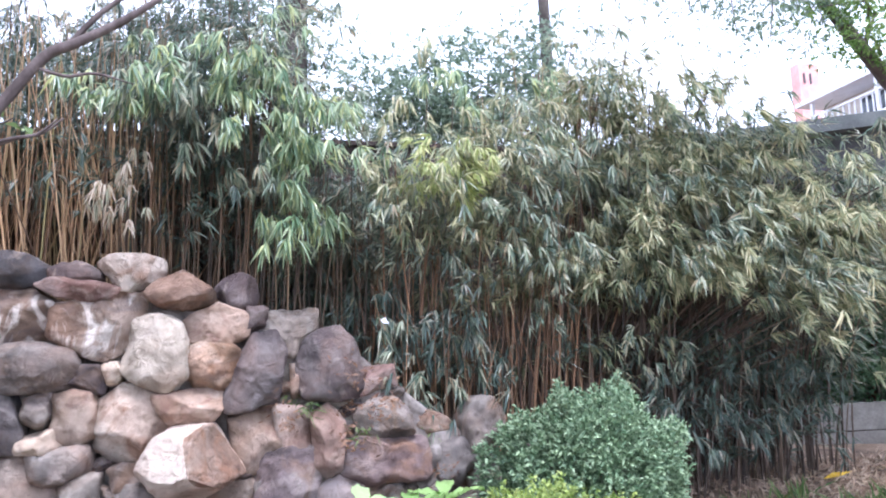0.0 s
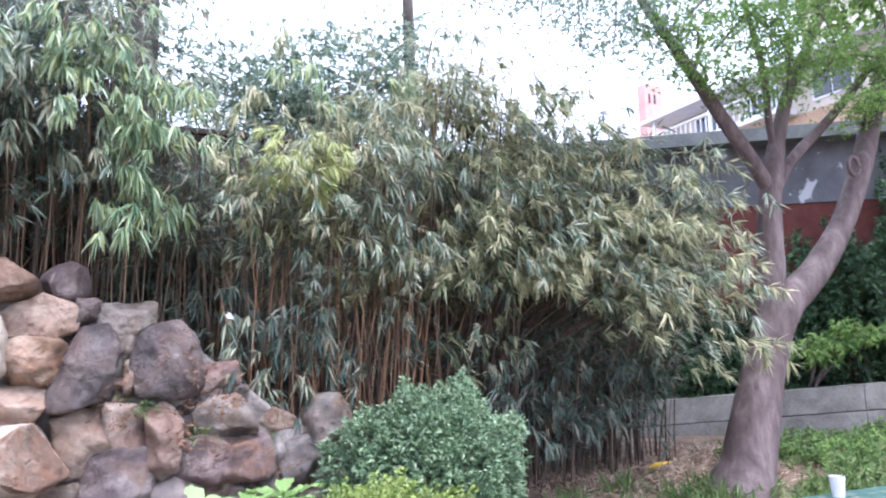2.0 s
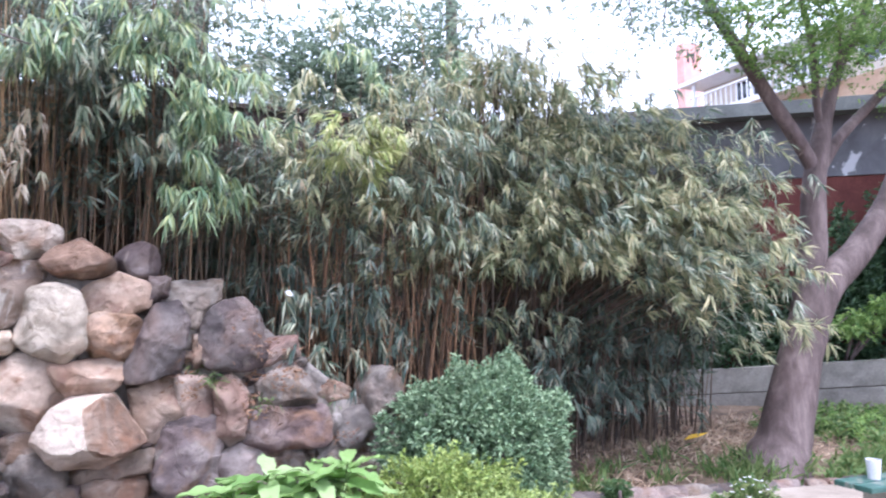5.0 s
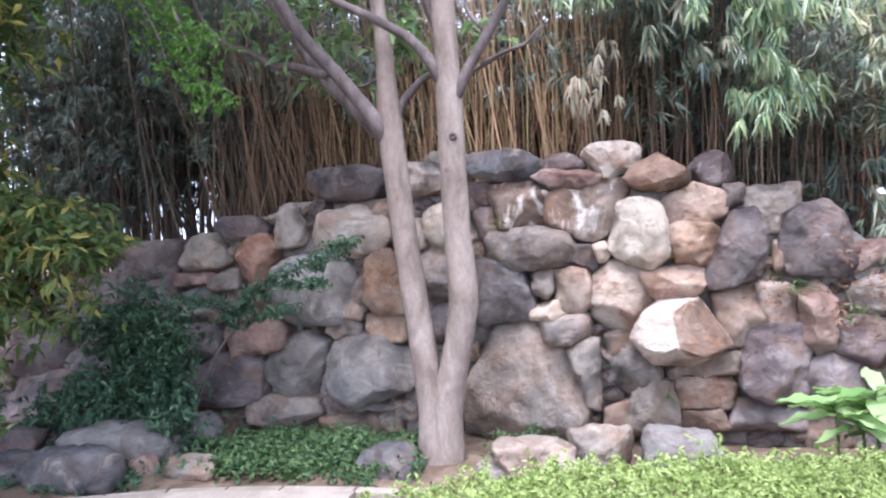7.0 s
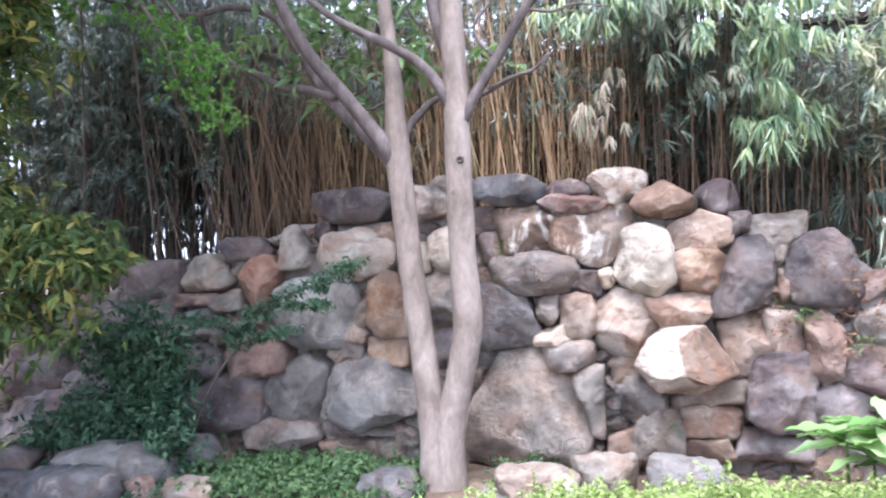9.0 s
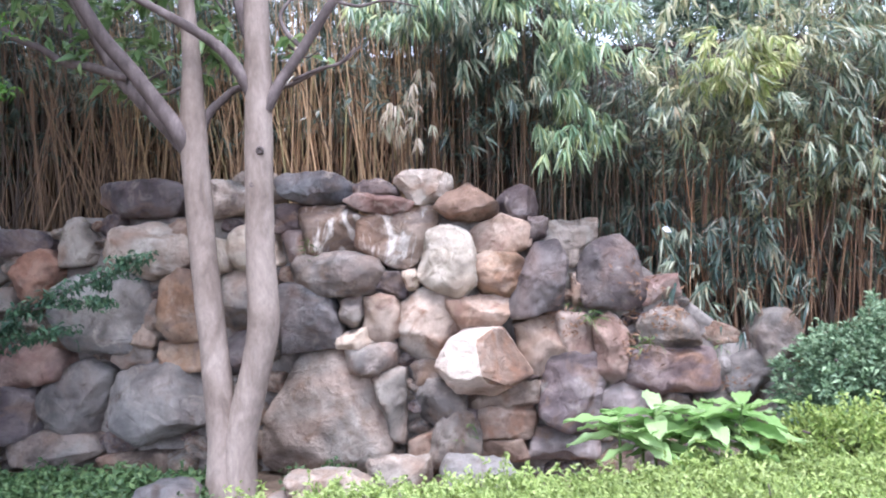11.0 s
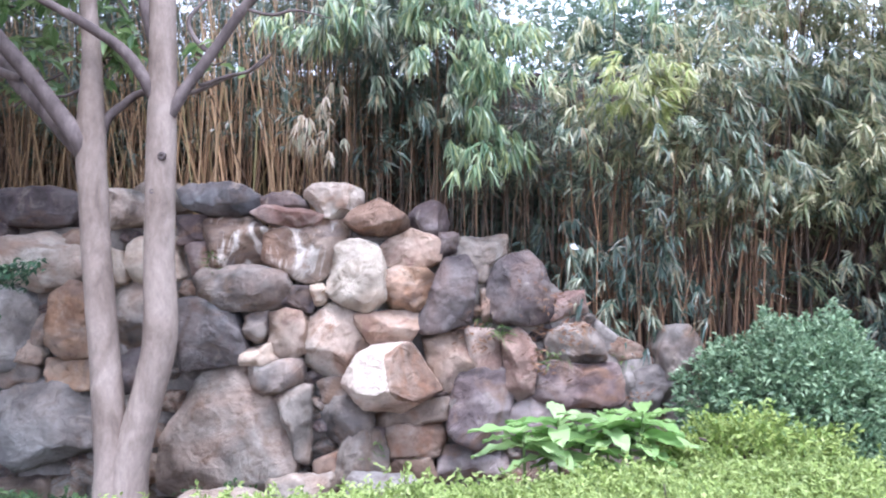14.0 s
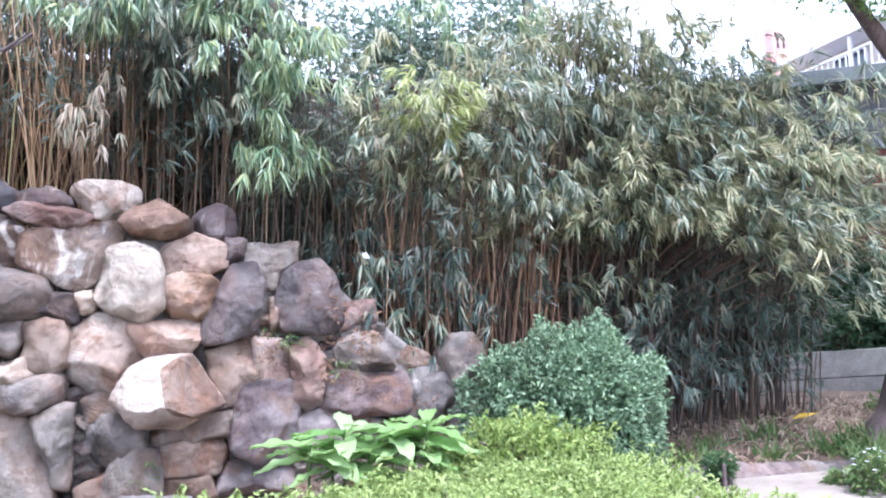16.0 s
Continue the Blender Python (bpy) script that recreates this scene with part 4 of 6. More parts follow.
def bamboo(x0, x1, y0, y1, count, arch, plumes, leaf, culm, label, reach=(0.25, 0.6), fans=6, per=5, length=0.145, width=0.0195, seed=1, lean=4.0, thick=1.0, low=0.0, high=0.0, tall=(0.72, 1.02), droop=0.2):
    """A stand of bamboo: thin stems that arch towards the light, with plumes of hanging leaf fans."""
    r = np.random.default_rng(seed)
    cx, cy = (x0 + x1) / 2, (y0 + y1) / 2
    root = thing("bamboo_clump", (cx, cy, float(ground_height(cx, cy))), label, "bamboo", "bamboo along the rockery")
    at, way, twigs = [], [], []
    for _ in range(count):
        bx, by = r.uniform(x0, x1), r.uniform(y0, y1)
        bz = float(ground_height(bx, by)) - 0.05
        h = (float(bamboo_top(bx)) + high) * r.uniform(*tall) - bz
        k, bend = int(r.integers(10)), arch * (0.5, 0.8, 1.1)[int(r.integers(3))]
        m = pose(bx, by, bz, r.normal(0, lean * 0.6), r.normal(0, lean), r.normal(0, 25)) @ Matrix.Diagonal((h * thick, h * (thick if bend == 0 else 1), h, 1))
        ob = part("culm", culm_mesh(k, round(bend, 3), culm), None)
        ob.matrix_basis = m
        hang(ob, root)
        pts = CULMS[k].copy()
        pts[:, 1] -= bend * pts[:, 2] ** 2.2
        for _ in range(r.poisson(plumes * (1.7 if leaf in (M_BAMBOO, M_BAMBOO_SUNLIT) else 1))):
            s = r.uniform(0.15, 1.0) * 6
            i = min(int(s), 5)
            q = np.array(m @ Vector(pts[i] + (pts[i + 1] - pts[i]) * (s - i)))
            if q[2] < bamboo_floor(q[0]) + low + r.normal(0, 0.28):
                continue
            if leaf in (M_BAMBOO, M_BAMBOO_SUNLIT) and noise.noise(Vector(q * (2.1, 1.2, 2.6))) < 0.03:
                continue
            a = r.uniform(0, 6.28)
            out = unit(np.array([math.cos(a), math.sin(a) * 0.7 - 0.45, r.uniform(-0.1, 0.25)]))
            p, w = plume(r, q, out, r.uniform(*reach), fans, per)
            at += p
            way += w
            twigs.append(([q, q + out * 0.2 + (0, 0, 0.03), p[-1]], (0.003, 0.0025, 0.0015)))
    if twigs:
        part("twigwork", limbs_mesh("twigwork", twigs[::2], 3, fine=2), culm, root)["kind"] = "stuff"
    if at:
        n = len(at)
        size = r.uniform(0.4, 1.25, n)
        face = unit(np.array([0, -0.4, 1.0]) + r.normal(0, 0.4, (n, 3)))
        ob = part("foliage", leaves_mesh("foliage", np.array(at), unit(np.array(way)), face, length * size, width * size**0.5, droop, 0.22, 0.38), leaf, root, "hanging fans of narrow leaves")
        ob["kind"] = "stuff"
    return root


G = "dense green bamboo with narrow drooping leaves"
D = "bamboo thicket with thin stems, shade put into its dark colours"
T = "dry tan bamboo stems with few leaves"
# the back rows, whose leaf and stem colours hold the thicket's shade
bamboo(-13, -7.5, 6.0, 8.8, 110, 0.05, 16, M_BAMBOO_SHADED, M_CULM_SHADED, D, seed=11, low=0.9, thick=1.1, lean=7)
bamboo(-10, -4.0, 8.7, 9.6, 110, 0.05, 20, M_BAMBOO_SHADED, M_CULM_SHADED, D, seed=29, low=0.4, thick=1.1, lean=7)
bamboo(-8.0, -4.4, 6.9, 8.8, 140, 0.05, 18, M_BAMBOO_SHADED, M_CULM_SHADED, D, seed=12, low=0.3, thick=0.9, lean=7)
bamboo(-4.6, -1.0, 7.3, 8.1, 100, 0.03, 10, M_BAMBOO_SHADED, M_CULM_SHADED, D, seed=24, low=0.1, tall=(0.8, 1.05))
bamboo(-1.2, 0.5, 7.2, 8.1, 50, 0.03, 10, M_BAMBOO_SHADED, M_CULM_SHADED, D, seed=30, tall=(0.75, 1.02))
bamboo(0.3, 2.2, 7.0, 8.1, 44, 0.03, 13, M_BAMBOO_SHADED, M_CULM_SHADED, D, seed=25, low=-0.9, tall=(0.75, 0.98))
bamboo(2.0, 5.3, 7.0, 8.0, 56, 0.05, 8, M_BAMBOO_SHADED, M_CULM_SHADED, D, seed=26, low=-0.6, tall=(0.6, 0.85))
bamboo(2.9, 5.2, 6.25, 6.8, 34, 0.15, 5, M_BAMBOO_SHADED, M_CULM_SHADED, D, seed=28, low=-0.95, tall=(0.35, 0.65))
bamboo(2.9, 5.0, 6.1, 6.6, 16, 0.2, 5, M_BAMBOO_SHADED, M_CULM_SHADED, G, seed=33, low=-0.85, tall=(0.28, 0.5))
bamboo(3.0, 5.3, 7.1, 7.7, 22, 0.05, 15, M_BAMBOO_SHADED, M_CULM_SHADED, D, seed=36, low=0.2, tall=(0.78, 0.93))
# the front rows; darkened leaf or stem colours stand in for shade in places
bamboo(-7.4, -4.6, 6.45, 7.1, 70, 0.08, 5, M_BAMBOO_SHADED, M_CULM_SHADED, D, seed=27, low=-0.2, thick=0.7, lean=8)
# browner stems here: shade inside the thicket is put into their colour
bamboo(-5.0, -3.5, 6.45, 7.6, 170, 0.05, 0.6, M_BAMBOO_SHADED, M_CULM, "brown bamboo stems in the shade of the thicket", seed=35, lean=10, thick=0.8, tall=(0.6, 0.85))
bamboo(-3.9, -2.6, 6.45, 7.6, 210, 0.05, 0.5, M_BAMBOO_SHADED, M_CULM_TAN, T, seed=13, lean=11, thick=0.62, tall=(0.6, 0.85))
bamboo(-2.7, -0.6, 6.4, 7.6, 290, 0.05, 0.4, M_BAMBOO_SHADED, M_CULM_GOLD, T, seed=14, lean=10, thick=0.62, tall=(0.65, 0.9))
bamboo(-0.8, 0.2, 6.4, 7.0, 40, 0.08, 5, M_BAMBOO_SHADED, M_CULM, G, seed=15, thick=0.62)
bamboo(0.0, 1.0, 6.35, 7.0, 36, 0.08, 5, M_BAMBOO, M_CULM, G, seed=16, thick=0.62)
bamboo(0.8, 2.7, 6.2, 6.7, 26, 0.12, 4, M_BAMBOO_SHADED, M_CULM_SHADED, D, seed=34, low=-0.75, tall=(0.5, 0.75))
bamboo(0.9, 2.0, 6.3, 7.1, 46, 0.1, 5, M_BAMBOO, M_CULM_RED, G, seed=17, length=0.15, thick=0.75, lean=6)
bamboo(1.9, 3.1, 6.25, 7.1, 50, 0.14, 7.5, M_BAMBOO_SUNLIT, M_CULM_RED, G, seed=18, low=-0.4, length=0.15, thick=0.75, lean=6)
bamboo(1.25, 2.75, 6.0, 6.35, 60, 0.1, 0.6, M_BAMBOO, M_CULM_RED, "thin rusty bamboo stems at the edge of the thicket", seed=36, length=0.12, thick=0.62, lean=7, tall=(0.4, 0.75))
bamboo(3.0, 4.2, 6.2, 7.1, 52, 0.22, 8, M_BAMBOO_SUNLIT, M_CULM_SHADED, G, seed=19, low=0.3)
bamboo(3.0, 4.4, 6.3, 7.1, 30, 0.2, 7, M_BAMBOO, M_CULM_SHADED, G, seed=31, tall=(0.6, 0.8))
bamboo(4.1, 5.4, 6.2, 7.1, 50, 0.3, 8, M_BAMBOO, M_CULM_SHADED, G, seed=20, low=0.8)
bamboo(4.1, 5.6, 6.3, 7.1, 34, 0.25, 7, M_BAMBOO_SHADED, M_CULM_SHADED, G, seed=32, tall=(0.55, 0.8))
bamboo(5.0, 5.8, 6.3, 7.0, 14, 0.35, 16, M_BAMBOO, M_CULM_SHADED, G, seed=21, low=0.0)


def hanging_plume(x, y, z, length, fans, leaf, label, seed, side=0.2, width=0.021, size=0.16, per=9, spread=0.12, count=4, back=0.1, droop=0.4):
    """A few leafy side branches that hang well out of the thicket, on their own stem."""
    r = np.random.default_rng(seed)
    root = thing("bamboo_clump", (x, 6.5, float(ground_height(x, 6.5))), label, "bamboo", "bamboo along the rockery")
    foot = np.array([x - back, 6.55, float(ground_height(x - back, 6.55)) - 0.05])
    part("culm", limbs_mesh("culm", [([foot, foot * 0.45 + np.array([x - back * 0.4, 6.5, z]) * 0.55, (x, y + 0.15, z + 0.1), (x + side * 0.5, y, z)], (0.006, 0.0055, 0.0045, 0.003))], 6), M_CULM_SHADED, root)
    at, way = [], []
    for _ in range(count):
        p, w = plume(r, np.array([x, y + 0.1, z]) + r.normal(0, spread, 3), unit(np.array([side + r.normal(0, 0.35), -0.6, -0.15])), length * r.uniform(0.6, 1.1), fans, per)
        at, way = at + p, way + w
    at, n = np.array(at), len(at)
    part("foliage", leaves_mesh("foliage", at, unit(np.array(way) + (0, 0, -0.75 * droop)), unit(np.array([0, -0.6, 0.8]) + r.normal(0, 0.4, (n, 3))), size * r.uniform(0.6, 1.15, n), np.full(n, width), droop, 0.22, 0.38), leaf, root)["kind"] = "stuff"


B = "bright young bamboo spray hanging over the rocks"
for k, (px, pz, reach, mat) in enumerate(((-1.00, 3.87, 0.55, M_BAMBOO_BRIGHT), (-0.81, 3.71, 0.55, M_BAMBOO_BRIGHT), (-0.57, 3.87, 0.55, M_BAMBOO_BRIGHT), (-0.37, 3.66, 0.55, M_BAMBOO), (-0.69, 3.51, 0.42, M_BAMBOO), (-0.17, 3.99, 0.55, M_BAMBOO_BRIGHT), (0.04, 3.79, 0.55, M_BAMBOO_BRIGHT), (0.17, 3.53, 0.42, M_BAMBOO_BRIGHT), (0.25, 3.99, 0.55, M_BAMBOO_BRIGHT), (0.34, 3.31, 0.42, M_BAMBOO_BRIGHT), (0.60, 3.56, 0.42, M_BAMBOO_BRIGHT), (0.09, 3.12, 0.42, M_BAMBOO), (0.26, 2.99, 0.42, M_BAMBOO_BRIGHT), (0.43, 2.91, 0.42, M_BAMBOO_BRIGHT), (0.51, 2.74, 0.42, M_BAMBOO_BRIGHT), (0.73, 3.24, 0.42, M_BAMBOO_BRIGHT), (-0.29, 3.45, 0.42, M_BAMBOO))):
    hanging_plume(px, 6.1, pz, reach, 7, mat, B, 501 + k, 0.15 - 0.2 * (px < 0), count=4, spread=0.14)
hanging_plume(1.48, 5.8, 3.02, 0.26, 6, M_BAMBOO_LIME, "yellow-green bushy bamboo spray in the thicket", 228, -0.25, 0.018, 0.13, 9, 0.1, 7, droop=0.25)
hanging_plume(1.72, 5.8, 2.97, 0.26, 6, M_BAMBOO_LIME, "yellow-green bushy bamboo spray in the thicket", 206, 0.25, 0.018, 0.13, 9, 0.1, 7, droop=0.25)
for k, (px, pz, side) in enumerate(((-0.76, 3.1, -0.1), (-0.83, 2.96, -0.3), (-0.88, 2.86, 0.1), (-0.98, 2.75, -0.3), (-0.94, 2.69, 0.2), (-0.78, 2.63, 0.2))):
    hanging_plume(px, 5.95, pz, 0.12, 2, M_BAMBOO_DEAD, "withered bamboo spray with pale dry leaves", 227 + k, side, 0.017, 0.115, 5, 0.02, 2, droop=0.55)
# low sprays, most of them in the leaf colour darkened for shade
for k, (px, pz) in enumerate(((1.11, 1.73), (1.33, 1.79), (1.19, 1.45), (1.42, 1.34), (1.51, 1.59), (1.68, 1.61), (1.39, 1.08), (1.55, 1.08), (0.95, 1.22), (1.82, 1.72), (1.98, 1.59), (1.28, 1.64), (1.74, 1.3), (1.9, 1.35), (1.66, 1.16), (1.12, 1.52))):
    hanging_plume(px, 6.08, pz, 0.2, 3, M_BAMBOO_SHADED if k % 3 else M_BAMBOO, G, 240 + k, 0.05, 0.02, 0.15, 7, 0.05, 2)


P = "bamboo spray with sunlight put into its long pale leaves"
r_plume = np.random.default_rng(77)
for k in range(56):
    px = 1.0 + 4.4 * (k + r_plume.uniform(0, 1)) / 56 * (1 if k % 3 else 0.9)
    pz = r_plume.uniform(max(bamboo_floor(px) + 0.35, 2.75 if px < 3 else 2.4), bamboo_top(px) - 0.25)
    py = 6.15 - 0.45 * np.clip((px - 2.5) / 1.5, 0, 1) - r_plume.uniform(-0.1, 0.25)
    hanging_plume(px, py, pz, r_plume.uniform(0.25, 0.6), 5, (M_BAMBOO_SUNLIT, M_BAMBOO)[k % 2], P, 300 + k, (0.55 if px > 2.6 else 0.0) + r_plume.uniform(-0.4, 0.4), 0.019, 0.16, 6, 0.2, 3 + k % 3, droop=0.2)

for k in range(110):
    # long stems that arch far out to the right, over the foot of the maple
    s = (k + r_plume.uniform(0, 1)) / 110
    px = 3.1 + 1.8 * s
    crest = 3.6 - 0.7 * s
    low = r_plume.uniform(0, 1)
    py = 6.15 - 1.1 * s - 0.35 * low + r_plume.uniform(-0.1, 0.1)
    hanging_plume(px, py, crest - 1.3 * low, r_plume.uniform(0.3, 0.55), 5, (M_BAMBOO_SUNLIT, M_BAMBOO_SUNLIT, M_BAMBOO)[k % 3], P, 700 + k, 0.3 + r_plume.uniform(-0.3, 0.3), 0.0165, 0.145, 9, 0.16, 3, 0.2 + 1.3 * s, 0.15)

for k in range(18):
    px = 2.1 + 1.7 * k / 18
    hanging_plume(px, 6.1 - r_plume.uniform(0, 0.15), r_plume.uniform(2.25, 3.3), r_plume.uniform(0.25, 0.45), 4, M_BAMBOO, G, 850 + k, r_plume.uniform(-0.4, 0.4), 0.022, 0.17, 8, 0.08, 2, droop=0.3)

for k in range(16):
    px = 2.3 + 1.5 * k / 18
    hanging_plume(px, 6.0 - r_plume.uniform(0, 0.15), r_plume.uniform(1.45, 2.4), r_plume.uniform(0.2, 0.4), 4, (M_BAMBOO, M_BAMBOO_SUNLIT)[k % 2], G, 880 + k, r_plume.uniform(-0.4, 0.4), 0.016, 0.125, 7, 0.1, 2, droop=0.3)

# sprays in the hollow; its shade is put into their leaf colour
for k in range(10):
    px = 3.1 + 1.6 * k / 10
    hanging_plume(px, 5.9 - r_plume.uniform(0, 0.2), r_plume.uniform(0.75, 1.5), r_plume.uniform(0.2, 0.35), 3, M_BAMBOO_SHADED, G, 910 + k, r_plume.uniform(-0.4, 0.4), 0.015, 0.12, 7, 0.08, 2, droop=0.4)

for k in range(12):
    px = 1.6 + 0.24 * k
    hanging_plume(px, 6.3, r_plume.uniform(3.5, 3.95), 0.45, 5, (M_BAMBOO_SUNLIT, M_BAMBOO_BRIGHT)[k % 2], P, 400 + k, r_plume.uniform(-0.4, 0.4), 0.022, 0.16, 8, 0.18, 3)


# ---- trees ----
def tree_leaves(limbs, count, length, width, spread, low=0.35, fall=0.2, flat=0.6, per=4, seed=3):
    """Leaf clusters along the outer part of the limbs."""
    r = np.random.default_rng(seed)
    tips, ways = [], []
    weight = np.array([sum(np.linalg.norm(np.subtract(b, a)) for a, b in zip(p, p[1:])) for p, _ in limbs])
    for k in r.choice(len(limbs), count, p=weight / weight.sum()):
        pts = np.array(limbs[k][0], float)
        s = (low + (1.02 - low) * r.uniform()) * (len(pts) - 1)
        i = min(int(s), len(pts) - 2)
        q = pts[i] + (pts[i + 1] - pts[i]) * (s - i)
        tips.append(q + r.normal(0, spread, 3) * (1, 1, flat))
        ways.append(unit(r.normal(0, 1, 3) * (1, 1, 0.35)))
    at, way, face, L, W = spray(np.array(tips), np.array(ways), per, length, width, 0.6, fall)
    face = unit(np.array([0, -0.25, 1.0]) + rng.normal(0, 0.4, at.shape))
    return at, way, face, L, W


def build_front_tree():
    t = thing("tree", (-2.05, 5.35, 0), "two-stemmed garden tree with smooth pale grey-brown bark", "tree")
    left = ([(-2.08, 5.35, -0.22), (-2.09, 5.35, -0.00), (-2.12, 5.35, 0.38), (-2.19, 5.35, 1.07), (-2.26, 5.35, 1.72), (-2.33, 5.35, 2.56), (-2.34, 5.35, 3.13), (-2.39, 5.35, 3.71), (-2.44, 5.35, 4.38)], (0.2, 0.17, 0.115, 0.1, 0.096, 0.098, 0.064, 0.054, 0.045))
    right = ([(-2.02, 5.35, -0.21), (-2.02, 5.35, 0.00), (-2.00, 5.35, 0.39), (-1.88, 5.35, 0.90), (-1.82, 5.35, 1.24), (-1.84, 5.35, 1.79), (-1.84, 5.35, 2.48), (-1.84, 5.35, 2.98), (-1.85, 5.35, 3.62), (-1.86, 5.35, 4.26)], (0.16, 0.145, 0.12, 0.108, 0.115, 0.103, 0.1, 0.098, 0.088, 0.06))
    part("trunk", limbs_mesh("trunk", [left], 16, 0.05), M_BARK, t)
    part("trunk", limbs_mesh("trunk", [right], 16, 0.05), M_BARK, t)
    boughs = [
        ([(-2.36, 5.33, 2.45), (-2.39, 5.30, 2.57), (-2.54, 5.27, 2.78), (-2.70, 5.22, 3.01), (-2.91, 5.18, 3.27), (-3.04, 5.12, 3.50), (-3.14, 5.05, 3.76), (-3.24, 5.00, 4.11)], (0.05, 0.07, 0.06, 0.056, 0.052, 0.05, 0.046, 0.03)),
        ([(-2.41, 5.38, 2.48), (-2.66, 5.42, 2.76), (-2.91, 5.45, 3.01), (-3.11, 5.45, 3.31), (-3.24, 5.42, 3.55), (-3.43, 5.40, 3.80), (-3.80, 5.38, 3.91), (-4.13, 5.36, 3.89), (-4.53, 5.34, 3.97), (-4.99, 5.30, 4.12), (-5.58, 5.30, 4.39)], (0.04, 0.05, 0.045, 0.041, 0.038, 0.034, 0.026, 0.024, 0.021, 0.018, 0.012)),
        ([(-2.87, 5.42, 3.04), (-3.15, 5.42, 3.15), (-3.40, 5.44, 3.21), (-3.59, 5.45, 3.33), (-3.81, 5.45, 3.43), (-3.98, 5.45, 3.58), (-4.09, 5.45, 3.77), (-4.16, 5.45, 4.05)], (0.03, 0.036, 0.033, 0.028, 0.026, 0.022, 0.017, 0.012)),
        ([(-3.36, 5.44, 3.21), (-3.34, 5.45, 3.37), (-3.37, 5.45, 3.57), (-3.33, 5.45, 3.73)], (0.018, 0.016, 0.014, 0.008)),
        ([(-1.88, 5.32, 2.85), (-1.97, 5.27, 3.04), (-2.09, 5.24, 3.19), (-2.29, 5.20, 3.33), (-2.46, 5.17, 3.43), (-2.68, 5.14, 3.56), (-2.85, 5.10, 3.69), (-3.06, 5.05, 3.92)], (0.045, 0.045, 0.04, 0.036, 0.032, 0.028, 0.024, 0.016)),
        ([(-2.31, 5.38, 2.56), (-2.25, 5.42, 2.75), (-2.16, 5.46, 2.86), (-2.03, 5.49, 2.96), (-1.73, 5.50, 2.95), (-1.59, 5.48, 2.98), (-1.41, 5.45, 3.05), (-1.23, 5.42, 3.09), (-1.10, 5.40, 3.19)], (0.04, 0.034, 0.03, 0.026, 0.019, 0.016, 0.014, 0.011, 0.006)),
        ([(-1.78, 5.33, 2.74), (-1.69, 5.35, 2.92), (-1.63, 5.37, 3.02), (-1.52, 5.39, 3.19), (-1.45, 5.40, 3.30), (-1.23, 5.40, 3.61), (-1.04, 5.40, 3.72), (-0.77, 5.40, 3.89), (-0.50, 5.40, 4.10)], (0.045, 0.042, 0.04, 0.039, 0.038, 0.036, 0.033, 0.028, 0.02)),
        ([(-1.10, 5.40, 3.68), (-0.95, 5.42, 3.90), (-0.80, 5.45, 4.07), (-0.62, 5.45, 4.22)], (0.022, 0.02, 0.017, 0.01)),
        ([(-1.60, 5.40, 2.97), (-1.40, 5.40, 3.04), (-1.26, 5.40, 3.07), (-1.14, 5.40, 3.18)], (0.014, 0.012, 0.01, 0.005)),
        ([(-1.29, 5.40, 3.53), (-1.10, 5.40, 3.48), (-0.92, 5.40, 3.51), (-0.68, 5.40, 3.45)], (0.012, 0.011, 0.009, 0.004)),
        ([(-1.81, 5.35, 3.08), (-1.91, 5.36, 3.33), (-1.99, 5.37, 3.63), (-2.06, 5.38, 3.95)], (0.06, 0.058, 0.054, 0.04)),
        ([(-2.37, 5.40, 2.99), (-2.49, 5.45, 2.96), (-2.63, 5.50, 2.94), (-2.81, 5.55, 3.00)], (0.012, 0.012, 0.01, 0.006)),
        ([(-1.52, 5.39, 3.19), (-1.65, 5.42, 3.33), (-1.70, 5.45, 3.48), (-1.59, 5.50, 3.65)], (0.02, 0.018, 0.015, 0.01)),
    ]
    for b in boughs:
        part("branch", limbs_mesh("branch", [b], 9, 0.05), M_BOUGH, t)
    sprays = [([(-2.71, 5.60, 3.35), (-2.92, 5.60, 3.42), (-3.08, 5.60, 3.30), (-3.20, 5.60, 3.12)], 0), ([(-2.67, 5.60, 3.15), (-2.88, 5.60, 3.04), (-3.02, 5.60, 2.89)], 0), ([(-2.43, 5.65, 3.27), (-2.28, 5.65, 3.30), (-2.18, 5.65, 3.42)], 0), ([(-2.52, 5.65, 3.57), (-2.38, 5.65, 3.41), (-2.24, 5.65, 3.16)], 0), ([(-1.71, 5.65, 3.31), (-1.58, 5.65, 3.21), (-1.47, 5.65, 3.26)], 0), ([(-2.96, 5.60, 3.62), (-3.17, 5.60, 3.70), (-3.33, 5.60, 3.87)], 0), ([(-3.40, 5.60, 3.44), (-3.62, 5.60, 3.57), (-3.73, 5.60, 3.73)], 0), ([(-2.75, 5.60, 3.68), (-2.64, 5.60, 3.76), (-2.84, 5.60, 3.93)], 0), ([(-2.22, 5.65, 3.61), (-2.31, 5.65, 3.77), (-2.16, 5.65, 3.88)], 0)]
    for p, _ in sprays:
        part("branch", limbs_mesh("branch", [(p, tuple(np.linspace(0.012, 0.004, len(p))))], 6), M_BOUGH, t)
    part("crown", leaves_mesh("crown", *tree_leaves(sprays, 150, 0.16, 0.066, 0.11, 0.05, per=4, seed=31)), M_BIG_LEAF, t, "broad yellow-green leaves")

